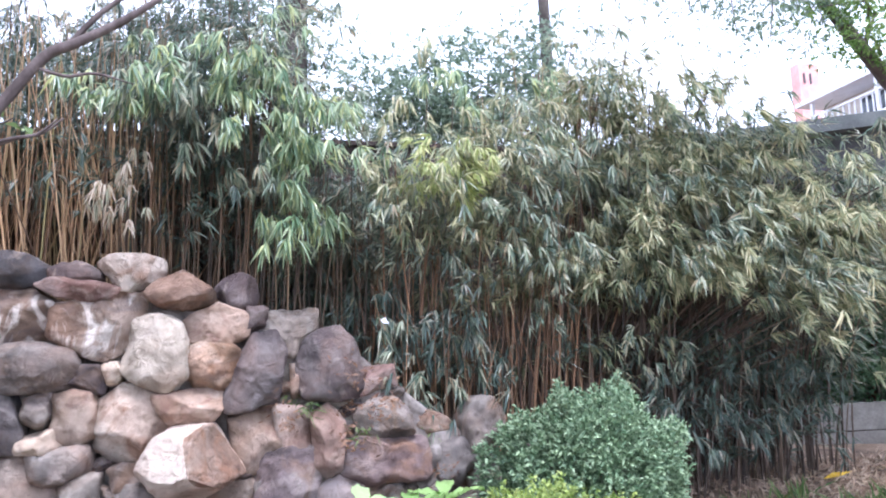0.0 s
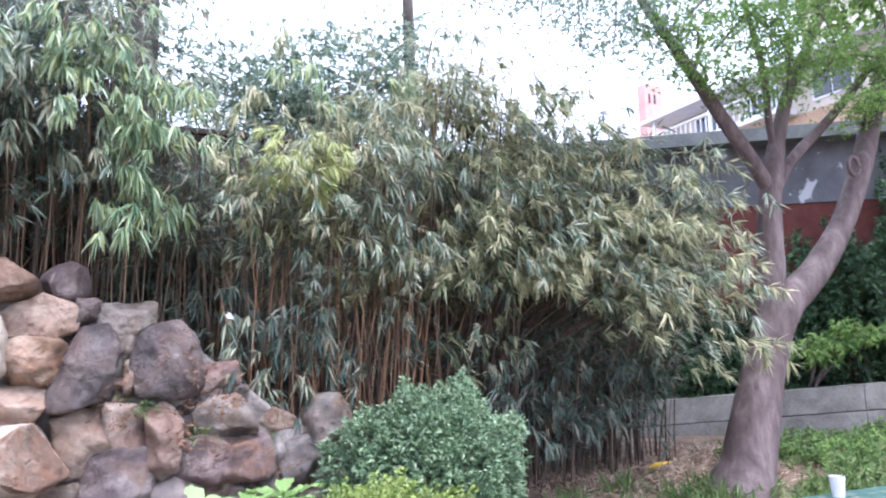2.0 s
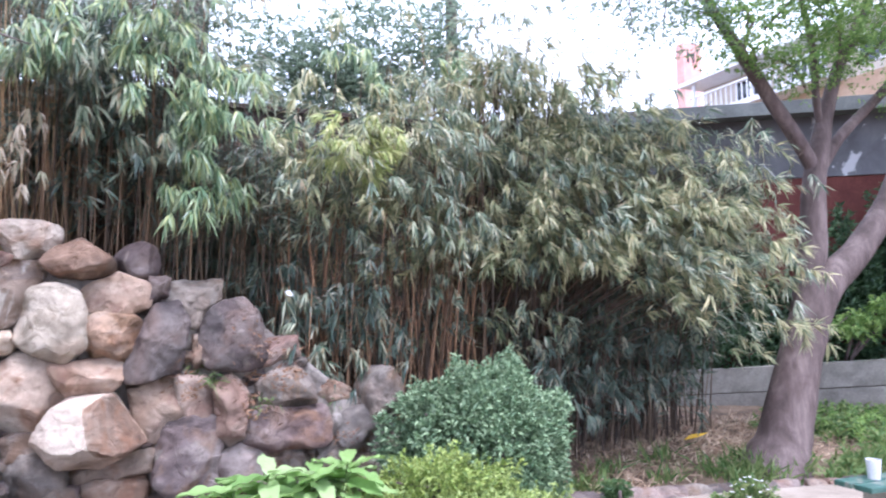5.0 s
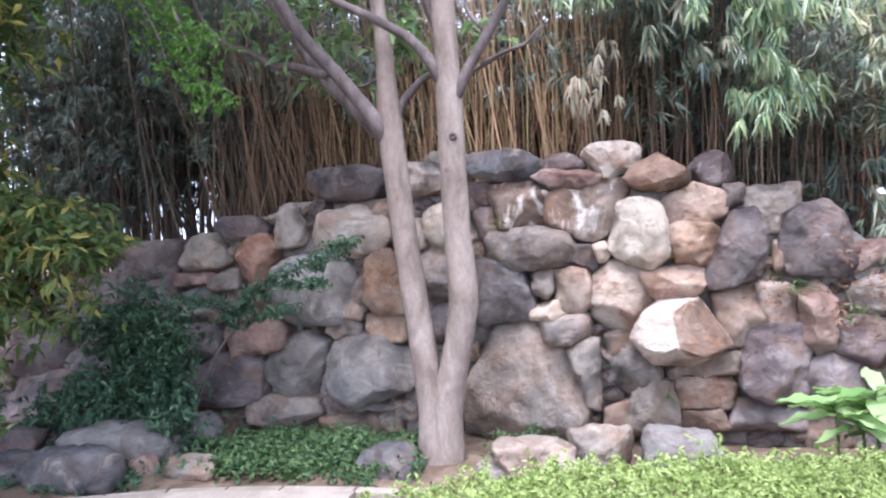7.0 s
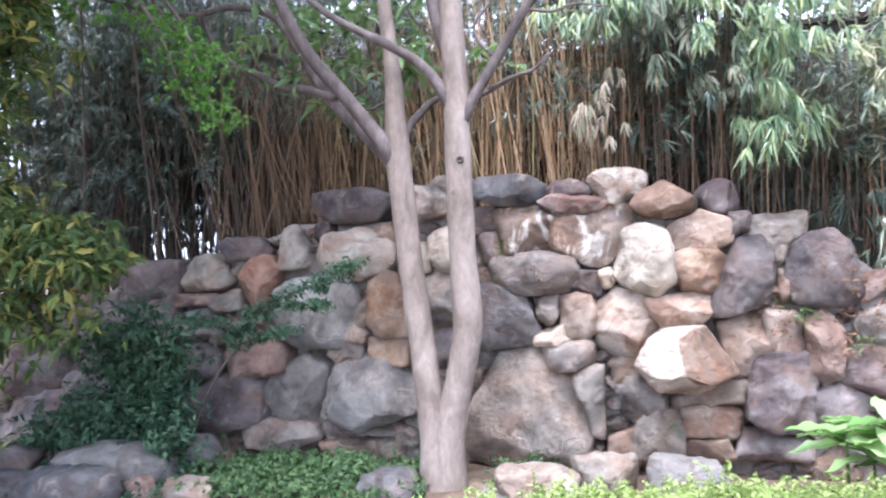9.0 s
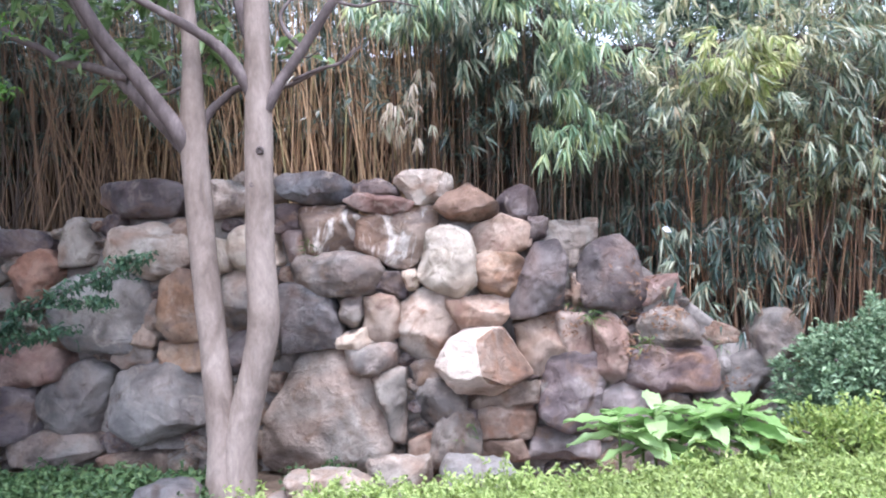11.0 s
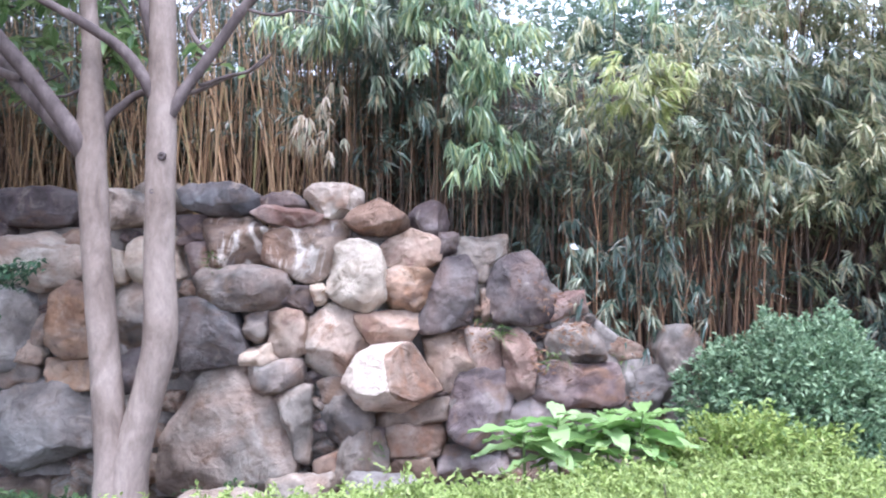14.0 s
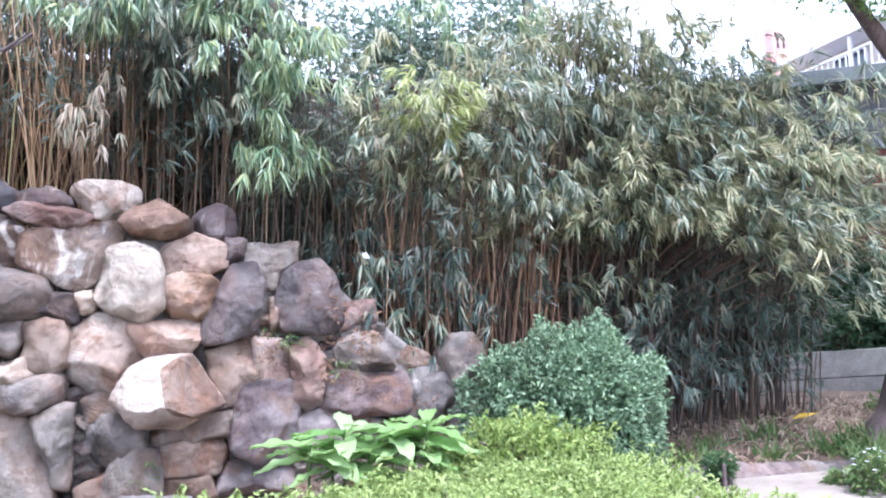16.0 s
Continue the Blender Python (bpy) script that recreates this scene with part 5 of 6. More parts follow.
    # unseen upper crown, added to darken the bed at the lower left
    high = [([(-3.4, 5.0, 4.6), (-3.9, 4.8, 5.3), (-4.4, 4.6, 5.7)], 0), ([(-2.44, 5.35, 4.38), (-2.7, 5.0, 5.2), (-3.2, 4.6, 5.8)], 0), ([(-3.4, 5.0, 4.6), (-4.2, 5.4, 5.2), (-5.0, 5.4, 5.6)], 0), ([(-2.44, 5.35, 4.38), (-2.9, 5.8, 5.4), (-3.6, 6.0, 6.0)], 0)]
    for p, _ in high:
        part("branch", limbs_mesh("branch", [(p, tuple(np.linspace(0.04, 0.01, len(p))))], 7), M_BOUGH, t)
    part("crown", leaves_mesh("crown", *tree_leaves(high, 330, 0.17, 0.075, 0.4, 0.2, per=5, seed=33)), M_BIG_LEAF, t, "broad yellow-green leaves")
    for x, z, r in ((-1.80, 2.44, 0.018), (-1.86, 2.20, 0.012)):
        part("knot", limbs_mesh("knot", [([(x + r * math.cos(b), 5.26, z + r * math.sin(b)) for b in np.linspace(0, 6.1, 10)], (r * 0.8,) * 10)], 7, 0.1), M_BOUGH, t, "small dark branch scar")


build_front_tree()


def build_maple():
    t = thing("tree", (5.6, 5.2, 0.38), "tall leaning maple with dark purplish bark", "tree")
    main = ([(5.22, 5.20, 0.02), (5.33, 5.20, 0.3), (5.42, 5.20, 0.50), (5.58, 5.20, 0.98), (5.76, 5.20, 1.48), (6.02, 5.20, 1.89), (6.48, 5.20, 2.22), (6.96, 5.20, 2.75), (7.32, 5.20, 3.37), (7.59, 5.20, 3.95), (7.93, 5.20, 4.64), (8.46, 5.20, 5.75)], (0.42, 0.3, 0.235, 0.2, 0.185, 0.17, 0.14, 0.115, 0.107, 0.098, 0.083, 0.05))
    part("trunk", limbs_mesh("trunk", [main], 18, 0.07), M_BARK_DARK, t)
    boughs = [
        ([(5.86, 5.30, 1.53), (6.01, 5.30, 2.22), (6.06, 5.30, 2.85), (6.16, 5.30, 3.23), (6.26, 5.30, 3.56), (6.47, 5.30, 4.08), (6.73, 5.30, 4.47), (6.94, 5.30, 4.82), (7.19, 5.30, 5.19), (7.54, 5.30, 5.73)], (0.155, 0.13, 0.11, 0.1, 0.075, 0.06, 0.057, 0.054, 0.05, 0.035)),
        ([(6.12, 5.30, 2.96), (5.88, 5.30, 3.30), (5.42, 5.30, 3.83), (5.02, 5.30, 4.31), (4.66, 5.30, 4.71), (4.53, 5.3, 4.93)], (0.07, 0.075, 0.064, 0.054, 0.04, 0.022)),
        ([(6.23, 5.35, 3.07), (6.54, 5.35, 3.42), (7.09, 5.35, 3.86), (7.56, 5.35, 4.28), (8.08, 5.35, 4.77), (8.80, 5.35, 5.45)], (0.06, 0.056, 0.05, 0.044, 0.036, 0.026)),
        ([(6.18, 5.30, 3.51), (6.13, 5.28, 3.76), (6.09, 5.26, 4.24), (5.96, 5.25, 4.71), (5.92, 5.25, 4.99), (5.95, 5.25, 5.36)], (0.035, 0.036, 0.034, 0.03, 0.026, 0.016)),
        ([(5.20, 5.28, 4.07), (5.27, 5.26, 4.27), (5.35, 5.25, 4.42)], (0.024, 0.02, 0.012)),
    ]
    boughs.append(([(4.55, 5.3, 4.92), (4.2, 5.25, 5.2), (3.7, 5.2, 5.35), (3.1, 5.2, 5.2)], (0.022, 0.018, 0.014, 0.008)))
    for b in boughs:
        part("branch", limbs_mesh("branch", [b], 10, 0.06), M_BARK_DARK, t)
    twigs = [
        ([(5.2, 5.2, 4.3), (5.0, 5.0, 4.35), (4.7, 5.0, 4.3), (4.45, 5.0, 4.25)], 0), ([(4.9, 5.1, 4.7), (4.7, 5.0, 4.7), (4.4, 4.9, 4.75)], 0), ([(5.3, 5.2, 4.0), (5.0, 5.0, 4.05), (4.75, 5.0, 4.0)], 0),
        ([(5.4, 5.2, 4.3), (5.6, 4.9, 4.6), (6.1, 4.8, 4.8)], 0), ([(6.4, 5.2, 4.2), (6.0, 4.9, 4.5), (5.3, 4.8, 4.5)], 0), ([(7.4, 5.2, 4.3), (7.7, 4.9, 4.5), (8.3, 4.7, 4.7)], 0),
        ([(7.0, 5.2, 4.5), (7.2, 4.9, 4.4), (7.9, 4.8, 4.3)], 0), ([(6.6, 5.2, 4.1), (6.7, 4.9, 4.4), (6.2, 4.8, 4.9)], 0), ([(5.9, 5.2, 3.8), (5.5, 5.0, 3.9), (5.2, 5.0, 3.95)], 0),
        ([(6.3, 5.2, 3.9), (5.9, 4.8, 4.2), (5.5, 4.7, 4.3)], 0), ([(7.3, 5.2, 3.9), (7.6, 5.0, 4.1), (7.9, 4.9, 4.05)], 0), ([(6.9, 5.2, 4.9), (6.6, 5.0, 5.1), (6.0, 4.9, 5.2)], 0), ([(5.1, 5.2, 4.6), (5.4, 5.0, 4.9), (5.8, 4.9, 5.1)], 0),
        ([(7.4, 5.2, 3.75), (7.1, 4.9, 3.95), (6.9, 4.8, 3.85)], 0),
    ]
    # same maple leaves in a greyer colour that replaces backlit shade
    hanging = [([(4.5, 5.28, 4.95), (4.6, 5.1, 4.5), (4.55, 5.0, 4.1)], 0), ([(4.3, 5.25, 5.1), (4.2, 5.1, 4.5), (4.05, 5.0, 3.95)], 0), ([(4.0, 5.2, 5.25), (3.8, 5.1, 4.6), (3.75, 5.0, 3.95)], 0), ([(3.7, 5.2, 5.35), (3.5, 5.1, 4.7), (3.35, 5.0, 4.15)], 0), ([(3.4, 5.2, 5.3), (3.2, 5.1, 4.8), (3.0, 5.0, 4.25)], 0), ([(4.2, 5.25, 5.2), (4.4, 5.0, 4.7), (4.35, 4.9, 4.3)], 0)]
    part("crown", leaves_mesh("crown", *tree_leaves(hanging, 1300, 0.04, 0.021, 0.2, 0.35, per=5, seed=34, flat=0.5)), M_FAR_LEAF, t, "hanging maple leaves, backlit shade put into their grey-green")["kind"] = "stuff"
    # crown above the view, added to shade trunk, house and low wall
    high = [([(6.5, 5.3, 5.0), (6.3, 5.0, 5.8), (5.6, 4.8, 6.4)], 0), ([(7.0, 5.3, 5.2), (7.2, 4.8, 6.2), (6.8, 4.2, 6.8)], 0), ([(8.4, 5.2, 5.7), (8.8, 5.4, 6.6), (8.4, 6.0, 7.2)], 0), ([(7.2, 5.3, 5.7), (7.0, 6.0, 6.6), (6.6, 6.6, 7.0)], 0), ([(8.2, 5.35, 5.0), (8.8, 5.8, 5.8), (9.4, 6.4, 6.2)], 0), ([(6.2, 5.2, 5.4), (5.6, 5.6, 6.2), (5.0, 6.0, 6.6)], 0), ([(8.4, 5.2, 5.7), (9.2, 4.8, 6.2), (9.8, 4.6, 6.4)], 0)]
    part("crown", leaves_mesh("crown", *tree_leaves(high, 2200, 0.1, 0.06, 0.5, 0.2, per=6, seed=36, flat=0.5)), M_MAPLE, t, "unseen light green crown added high over the bank for shade")["kind"] = "stuff"
    for p, _ in twigs + hanging + high:
        part("branch", limbs_mesh("branch", [(p, tuple(np.linspace(0.014, 0.004, len(p))))], 6), M_BARK_DARK, t)
    part("crown", leaves_mesh("crown", *tree_leaves(twigs, 4600, 0.04, 0.02, 0.19, 0.05, per=6, seed=32, flat=0.35)), M_MAPLE, t, "light green small maple leaves")["kind"] = "stuff"


build_maple()
knot = part("knot", limbs_mesh("knot", [([(7.0 + 0.075 * math.cos(a), 5.06, 3.28 + 0.095 * math.sin(a)) for a in np.linspace(0, 6.0, 12)], (0.02,) * 12)], 8, 0.1), M_BARK_DARK, bpy.data.objects["tree.001"], "ring-shaped pruning scar")


def far_tree(x, y, lean, radius, height, spots, count, seed, label):
    t = thing("tree", (x, y, 0.3), label, "tree", "trees behind the wall")
    stem = ([(x, y, 0.1), (x + lean * 0.4, y, height * 0.5), (x + lean, y, height)], (radius * 1.2, radius, radius * 0.7))
    part("trunk", limbs_mesh("trunk", [stem], 12, 0.05), M_FAR_BARK, t)
    r = np.random.default_rng(seed)
    limbs = []
    for sx, sy, sz, size in spots:
        for _ in range(5):
            a = np.array([x + lean * 0.6, y, min(height * 0.9, sz + r.uniform(-0.8, 1.4))])
            b = np.array([sx, sy, sz]) + r.normal(0, size, 3) * (1, 0.7, 0.7)
            limbs.append(([a, a * 0.5 + b * 0.5 + r.normal(0, 0.15, 3), b], (0.014, 0.008, 0.003)))
    for limb in limbs[::4]:
        part("branch", limbs_mesh("branch", [limb], 6), M_FAR_BARK, t)
    part("crown", leaves_mesh("crown", *tree_leaves([(p[1:], 0) for p, _ in limbs], count, 0.068, 0.032, 0.26, 0.0, per=7, seed=seed)), M_FAR_LEAF, t, "thin grey-green foliage")


far_tree(0.42, 9.0, 0.1, 0.22, 7.5, [(-0.8, 8.8, 5.0, 0.6), (-0.1, 8.8, 5.9, 0.5), (-1.8, 9, 4.6, 0.6)], 2200, 41, "dark-trunked tree behind the boundary wall")
far_tree(4.3, 10.0, -0.1, 0.1, 8.5, [(2.2, 9.6, 5.0, 0.55), (3.2, 9.6, 5.6, 0.6), (1.5, 9.4, 4.6, 0.4), (4.4, 9.8, 5.2, 0.5), (3.9, 9.8, 6.4, 0.5), (2.7, 9.4, 4.6, 0.5), (3.4, 9.4, 4.7, 0.5), (0.9, 9.2, 4.8, 0.4), (1.7, 9.2, 5.2, 0.5), (1.2, 9.3, 4.35, 0.4), (2.0, 9.3, 4.3, 0.4), (2.9, 9.3, 4.4, 0.4), (3.7, 9.3, 5.3, 0.45)], 4700, 42, "slender tree with thin grey-green foliage")


# ---- shrubs and plants ----
def mound(x, y, rx, ry, z0, h, count, leaf_len, leaf_w, lumps, seed, per=5, skin=0.25, bulge=0.0):
    """Leaf rosettes over the skin of an uneven mound."""
    r = np.random.default_rng(seed)
    d = unit(r.normal(0, 1, (count, 3)))
    d[:, 2] = np.abs(d[:, 2]) * 1.1 - 0.12
    bump = np.array([1 + lumps * noise.noise(Vector(q * 2.6 + seed)) + 0.5 * lumps * noise.noise(Vector(q * 6 + seed)) for q in d])
    lift = np.clip(d[:, 2], 0, 1)
    rad = bump * (1 - skin * r.uniform(0, 1, count) ** 2) * (1 + bulge * 4 * lift * (1 - lift))
    foot = 0.8 + 0.2 * np.clip(lift / 0.35, 0, 1)
    tips = np.stack([x + rx * d[:, 0] * rad * foot, y + ry * d[:, 1] * rad * foot, z0 + h * np.where(d[:, 2] > 0, np.abs(d[:, 2]) ** 0.8, np.maximum(d[:, 2], -0.1)) * rad + 0.05], -1)
    return spray(tips, unit(d + (0, 0, 0.45)), per, leaf_len, leaf_w, 0.7, 0.0)


def bush(name, x, y, rx, ry, z0, h, count, leaf_len, leaf_w, material, label, category, seed, lumps=0.25, per=5, stems=9, skin=0.25):
    t = thing(name, (x, y, z0), label, category)
    r = np.random.default_rng(seed)
    limbs = []
    for _ in range(stems):
        a = r.uniform(0, 6.28)
        e = np.array([x + rx * 0.7 * math.cos(a), y + ry * 0.7 * math.sin(a), z0 + h * r.uniform(0.4, 0.8)])
        b = np.array([x, y, z0 - 0.05]) + r.normal(0, 0.06, 3) * (1, 1, 0)
        limbs.append(([b, b * 0.5 + e * 0.5 + (0, 0, 0.1), e], (0.02, 0.014, 0.006)))
    part("stems", limbs_mesh("stems", limbs, 6), M_BARK_DARK, t)["kind"] = "stuff"
    part("leaves", leaves_mesh("leaves", *mound(x, y, rx, ry, z0, h, count, leaf_len, leaf_w, lumps, seed, per, skin)), material, t)
    return t


bush("rounded_shrub", 2.44, 5.3, 0.8, 0.62, 0.26, 0.98, 7400, 0.048, 0.02, M_SHRUB, "rounded blue-green evergreen shrub with small leaves", "shrub", 64, 0.3, 6, 9, 0.3)


def leafy(name, base, limbs, count, length, width, spread, material, bark, label, category, seed, per=5, low=0.25, fall=0.25, flat=0.7, group=""):
    """A plant of limbs, each (points, radius at the foot), with leaf sprays along their outer parts."""
    t = thing(name, base, label, category, group)
    for pts, r0 in limbs:
        part("branch", limbs_mesh("branch", [(pts, tuple(np.linspace(r0, r0 * 0.3, len(pts))))], 8, 0.05), bark, t)
    part("leaves", leaves_mesh("leaves", *tree_leaves(limbs, count, length, width, spread, low, fall, flat, per, seed)), material, t)["kind"] = "stuff"
    return t


leafy("dark_shrub", (-4.61, 5.35, 0.00), [
    ([(-4.61, 5.35, -0.05), (-4.72, 5.3, 0.49), (-4.94, 5.25, 0.95), (-5.18, 5.2, 1.14)], 0.03), ([(-4.61, 5.35, -0.05), (-4.61, 5.3, 0.60), (-4.72, 5.25, 1.09), (-4.83, 5.2, 1.34)], 0.03),
    ([(-4.61, 5.35, -0.05), (-4.56, 5.3, 0.49), (-4.50, 5.25, 0.89), (-4.42, 5.2, 1.20)], 0.03), ([(-4.61, 5.35, 0.11), (-4.80, 5.2, 0.40), (-5.02, 5.1, 0.60), (-5.18, 5.1, 0.60)], 0.02), ([(-4.61, 5.3, 0.05), (-4.9, 5.1, 0.34), (-5.2, 5.0, 0.45), (-5.5, 4.95, 0.38)], 0.02), ([(-4.61, 5.35, 0.05), (-4.5, 5.15, 0.3), (-4.35, 5.05, 0.4), (-4.25, 5.0, 0.3)], 0.015)], 2000, 0.078, 0.032, 0.13, M_YEW, M_BARK_DARK, "dark green feathery shrub in front of the rockery", "shrub", 52)
# added shrub, mostly out of view: fills the dark edge and blocks sky light
bush("dark_shrub", -6.25, 4.6, 0.42, 0.4, -0.05, 1.35, 1100, 0.09, 0.035, M_YEW, "low dark shrub added to darken the left edge of the bed", "shrub", 91, 0.4)
leafy("leaning_shrub", (-4.3, 5.45, 0), [
    ([(-4.45, 5.45, -0.05), (-4.35, 5.45, 0.4), (-4.05, 5.4, 0.85), (-3.86, 5.4, 1.04), (-3.85, 5.38, 1.2), (-3.5, 5.38, 1.42), (-3.1, 5.36, 1.55), (-2.75, 5.35, 1.72)], 0.015),
    ([(-3.86, 5.4, 1.04), (-4.0, 5.38, 1.25), (-4.3, 5.35, 1.3)], 0.012), ([(-3.86, 5.4, 1.06), (-3.6, 5.36, 1.15), (-3.3, 5.33, 1.2)], 0.012), ([(-3.6, 5.38, 1.35), (-3.3, 5.36, 1.38), (-3.0, 5.34, 1.4)], 0.01)], 420, 0.06, 0.022, 0.07, M_YEW, M_FAR_BARK, "thin leaning shrub with dark green sprays", "shrub", 55, flat=0.25, low=0.45)
leafy("tree", (-5.75, 4.3, 0), [
    ([(-5.85, 4.3, -0.05), (-5.97, 4.30, 0.42), (-5.67, 4.35, 0.97), (-5.82, 4.35, 1.42), (-5.92, 4.30, 2.32), (-5.82, 4.20, 3.52)], 0.09),
    ([(-5.82, 4.30, 1.42), (-5.42, 4.35, 1.82), (-5.02, 4.40, 2.02), (-4.62, 4.40, 1.92)], 0.03), ([(-5.82, 4.30, 1.32), (-5.32, 4.30, 1.62), (-4.92, 4.30, 1.52), (-4.72, 4.30, 1.27)], 0.03), ([(-5.82, 4.30, 1.72), (-5.52, 4.20, 2.22), (-5.22, 4.10, 2.42)], 0.03),
    ([(-5.82, 4.30, 1.12), (-5.52, 4.20, 1.32), (-5.22, 4.10, 1.42)], 0.02), ([(-5.82, 4.30, 1.52), (-5.22, 4.25, 2.07), (-4.62, 4.20, 1.92), (-4.22, 4.20, 1.77)], 0.025), ([(-5.8, 4.2, 3.4), (-5.79, 4.25, 4.12), (-5.37, 4.20, 3.68), (-5.18, 4.20, 3.35), (-5.08, 4.20, 2.99)], 0.025), ([(-5.8, 4.2, 3.4), (-5.79, 4.25, 4.12), (-5.24, 4.20, 3.83), (-4.91, 4.20, 3.61), (-4.75, 4.20, 3.37)], 0.025), ([(-5.88, 4.3, 2.3), (-5.75, 4.3, 2.85), (-5.6, 4.25, 2.95), (-5.4, 4.2, 2.7)], 0.02), ([(-5.88, 4.3, 2.0), (-5.7, 4.25, 2.35), (-5.5, 4.2, 2.4), (-5.3, 4.2, 2.2)], 0.02)], 2100, 0.135, 0.045, 0.17, M_MUSTARD, M_BARK_DARK, "small dark-stemmed tree with yellowing leaves", "tree", 53, low=0.35)
for k, (x, y, z) in enumerate(((-5.0, 4.05, 1.0), (-4.95, 4.0, 0.55))):
    leafy("sapling", (x - 0.05, y, 0), [([(x - 0.06, y, -0.03), (x - 0.03, y, z * 0.5), (x, y, z)], 0.008)], 6, 0.13, 0.04, 0.03, M_GRASS, M_BARK_DARK, "thin sapling with light green leaves", "sapling", 590 + k, 4, 0.9, 0.1)
# crown mostly out of view, enlarged to shade the left of the rockery
maple = leafy("tree", (-6.6, 3.2, 0), [
    ([(-6.6, 3.2, -0.05), (-6.5, 3.3, 1.5), (-6.3, 3.4, 3.0), (-6.0, 3.6, 4.8)], 0.13),
    ([(-6.2, 3.5, 3.1), (-5.9, 3.6, 4.9), (-4.6, 4.0, 5.6), (-3.4, 4.2, 5.8)], 0.05), ([(-6.2, 3.5, 3.8), (-5.9, 4.0, 5.2), (-4.6, 5.0, 6.0)], 0.04), ([(-6.0, 3.6, 3.8), (-5.8, 3.0, 5.0), (-4.6, 2.8, 5.4), (-3.6, 3.0, 5.6)], 0.05),
    ([(-6.2, 3.5, 3.6), (-6.3, 4.2, 5.2), (-5.7, 5.2, 6.0), (-4.8, 5.7, 6.2)], 0.05), ([(-6.2, 3.5, 3.6), (-6.8, 4.2, 5.2), (-7.2, 5.0, 5.8)], 0.05), ([(-6.0, 3.6, 4.4), (-5.0, 4.2, 5.8), (-3.8, 4.8, 6.3), (-2.8, 5.0, 6.3)], 0.05),
    ([(-6.0, 3.6, 4.0), (-6.2, 2.8, 5.0), (-5.4, 2.0, 5.6)], 0.05), ([(-6.5, 3.2, 2.2), (-6.2, 2.6, 2.8), (-5.7, 1.8, 3.2), (-5.4, 1.0, 3.4)], 0.05), ([(-6.5, 3.2, 2.6), (-6.0, 2.9, 3.4), (-5.2, 2.6, 4.0), (-4.4, 2.4, 4.4)], 0.05), ([(-6.5, 3.2, 2.0), (-7.2, 2.8, 2.6), (-7.8, 2.2, 3.0)], 0.05), ([(-6.3, 3.4, 4.0), (-7.2, 3.4, 5.2), (-8.0, 3.6, 5.8)], 0.05)], 12500, 0.105, 0.06, 0.3, M_MAPLE_DEEP, M_BARK_DARK, "young maple with fresh green hanging leaves", "tree", 56, low=0.55)
for pts, count, seed in (([(-6.2, 3.5, 3.4), (-5.2, 4.0, 4.3), (-4.2, 4.4, 4.1), (-3.7, 4.5, 3.6), (-3.5, 4.5, 3.2), (-3.35, 4.5, 2.72)], 150, 1), ([(-6.3, 3.4, 2.9), (-5.6, 3.8, 3.5), (-5.2, 4.1, 3.3), (-5.0, 4.15, 2.85)], 90, 2), ([(-6.2, 3.5, 3.4), (-5.2, 4.0, 4.2), (-4.2, 4.5, 4.0), (-3.75, 4.55, 3.5), (-3.3, 4.55, 3.15)], 110, 3), ([(-6.2, 3.5, 3.4), (-5.0, 4.1, 4.2), (-4.2, 4.5, 3.9), (-3.8, 4.5, 3.4), (-3.65, 4.5, 3.0)], 90, 4)):
    part("branch", limbs_mesh("branch", [(pts, tuple(np.linspace(0.03, 0.006, len(pts))))], 7), M_BARK_DARK, maple)
    part("leaves", leaves_mesh("leaves", *tree_leaves([(pts[-3:], 0)], int(count * 0.7), 0.05, 0.017, 0.075, 0.3, per=10, seed=570 + seed)), M_SPRIG, maple)["kind"] = "stuff"
# unseen boughs, added only to block light over the lower left bed
for k, pts in enumerate(([(-6.3, 3.4, 3.2), (-5.6, 2.8, 3.9), (-4.6, 2.4, 4.2), (-3.8, 2.0, 4.3)], [(-6.3, 3.4, 3.4), (-5.6, 3.5, 4.1), (-4.8, 3.4, 4.3), (-4.0, 3.3, 4.4)], [(-6.3, 3.4, 3.3), (-5.7, 4.3, 4.0), (-5.0, 4.6, 4.3), (-4.2, 4.6, 4.5)], [(-6.3, 3.4, 3.2), (-6.0, 2.4, 3.9), (-5.4, 1.6, 4.2), (-4.8, 1.0, 4.3)])):
    part("branch", limbs_mesh("branch", [(pts, (0.05, 0.04, 0.025, 0.01))], 7), M_BARK_DARK, maple)
    part("leaves", leaves_mesh("leaves", *tree_leaves([(pts, 0)], 900, 0.1, 0.06, 0.38, 0.25, per=5, seed=580 + k, flat=0.35)), M_MAPLE_DEEP, maple)["kind"] = "stuff"
RIGHT = "green shrubs behind the low wall"
for k, (x, y, z, rx, h, mat) in enumerate(((7.9, 8.3, 0.5, 0.9, 1.6, M_DENSE), (9.0, 7.6, 0.6, 0.8, 1.9, M_DENSE), (9.75, 7.15, 0.6, 0.75, 2.3, M_DENSE), (10.6, 6.8, 0.6, 0.95, 3.3, M_DENSE), (11.7, 6.3, 0.6, 1.1, 3.2, M_DENSE), (7.0, 8.9, 0.4, 0.9, 1.4, M_DENSE))):
    tagged(bush("wall_shrub", x, y, rx, 0.55, z, h, 2600, 0.1, 0.042, mat, "dark leafy shrub growing behind the concrete wall", "shrub", 57 + k, 0.45, 5), group=RIGHT)
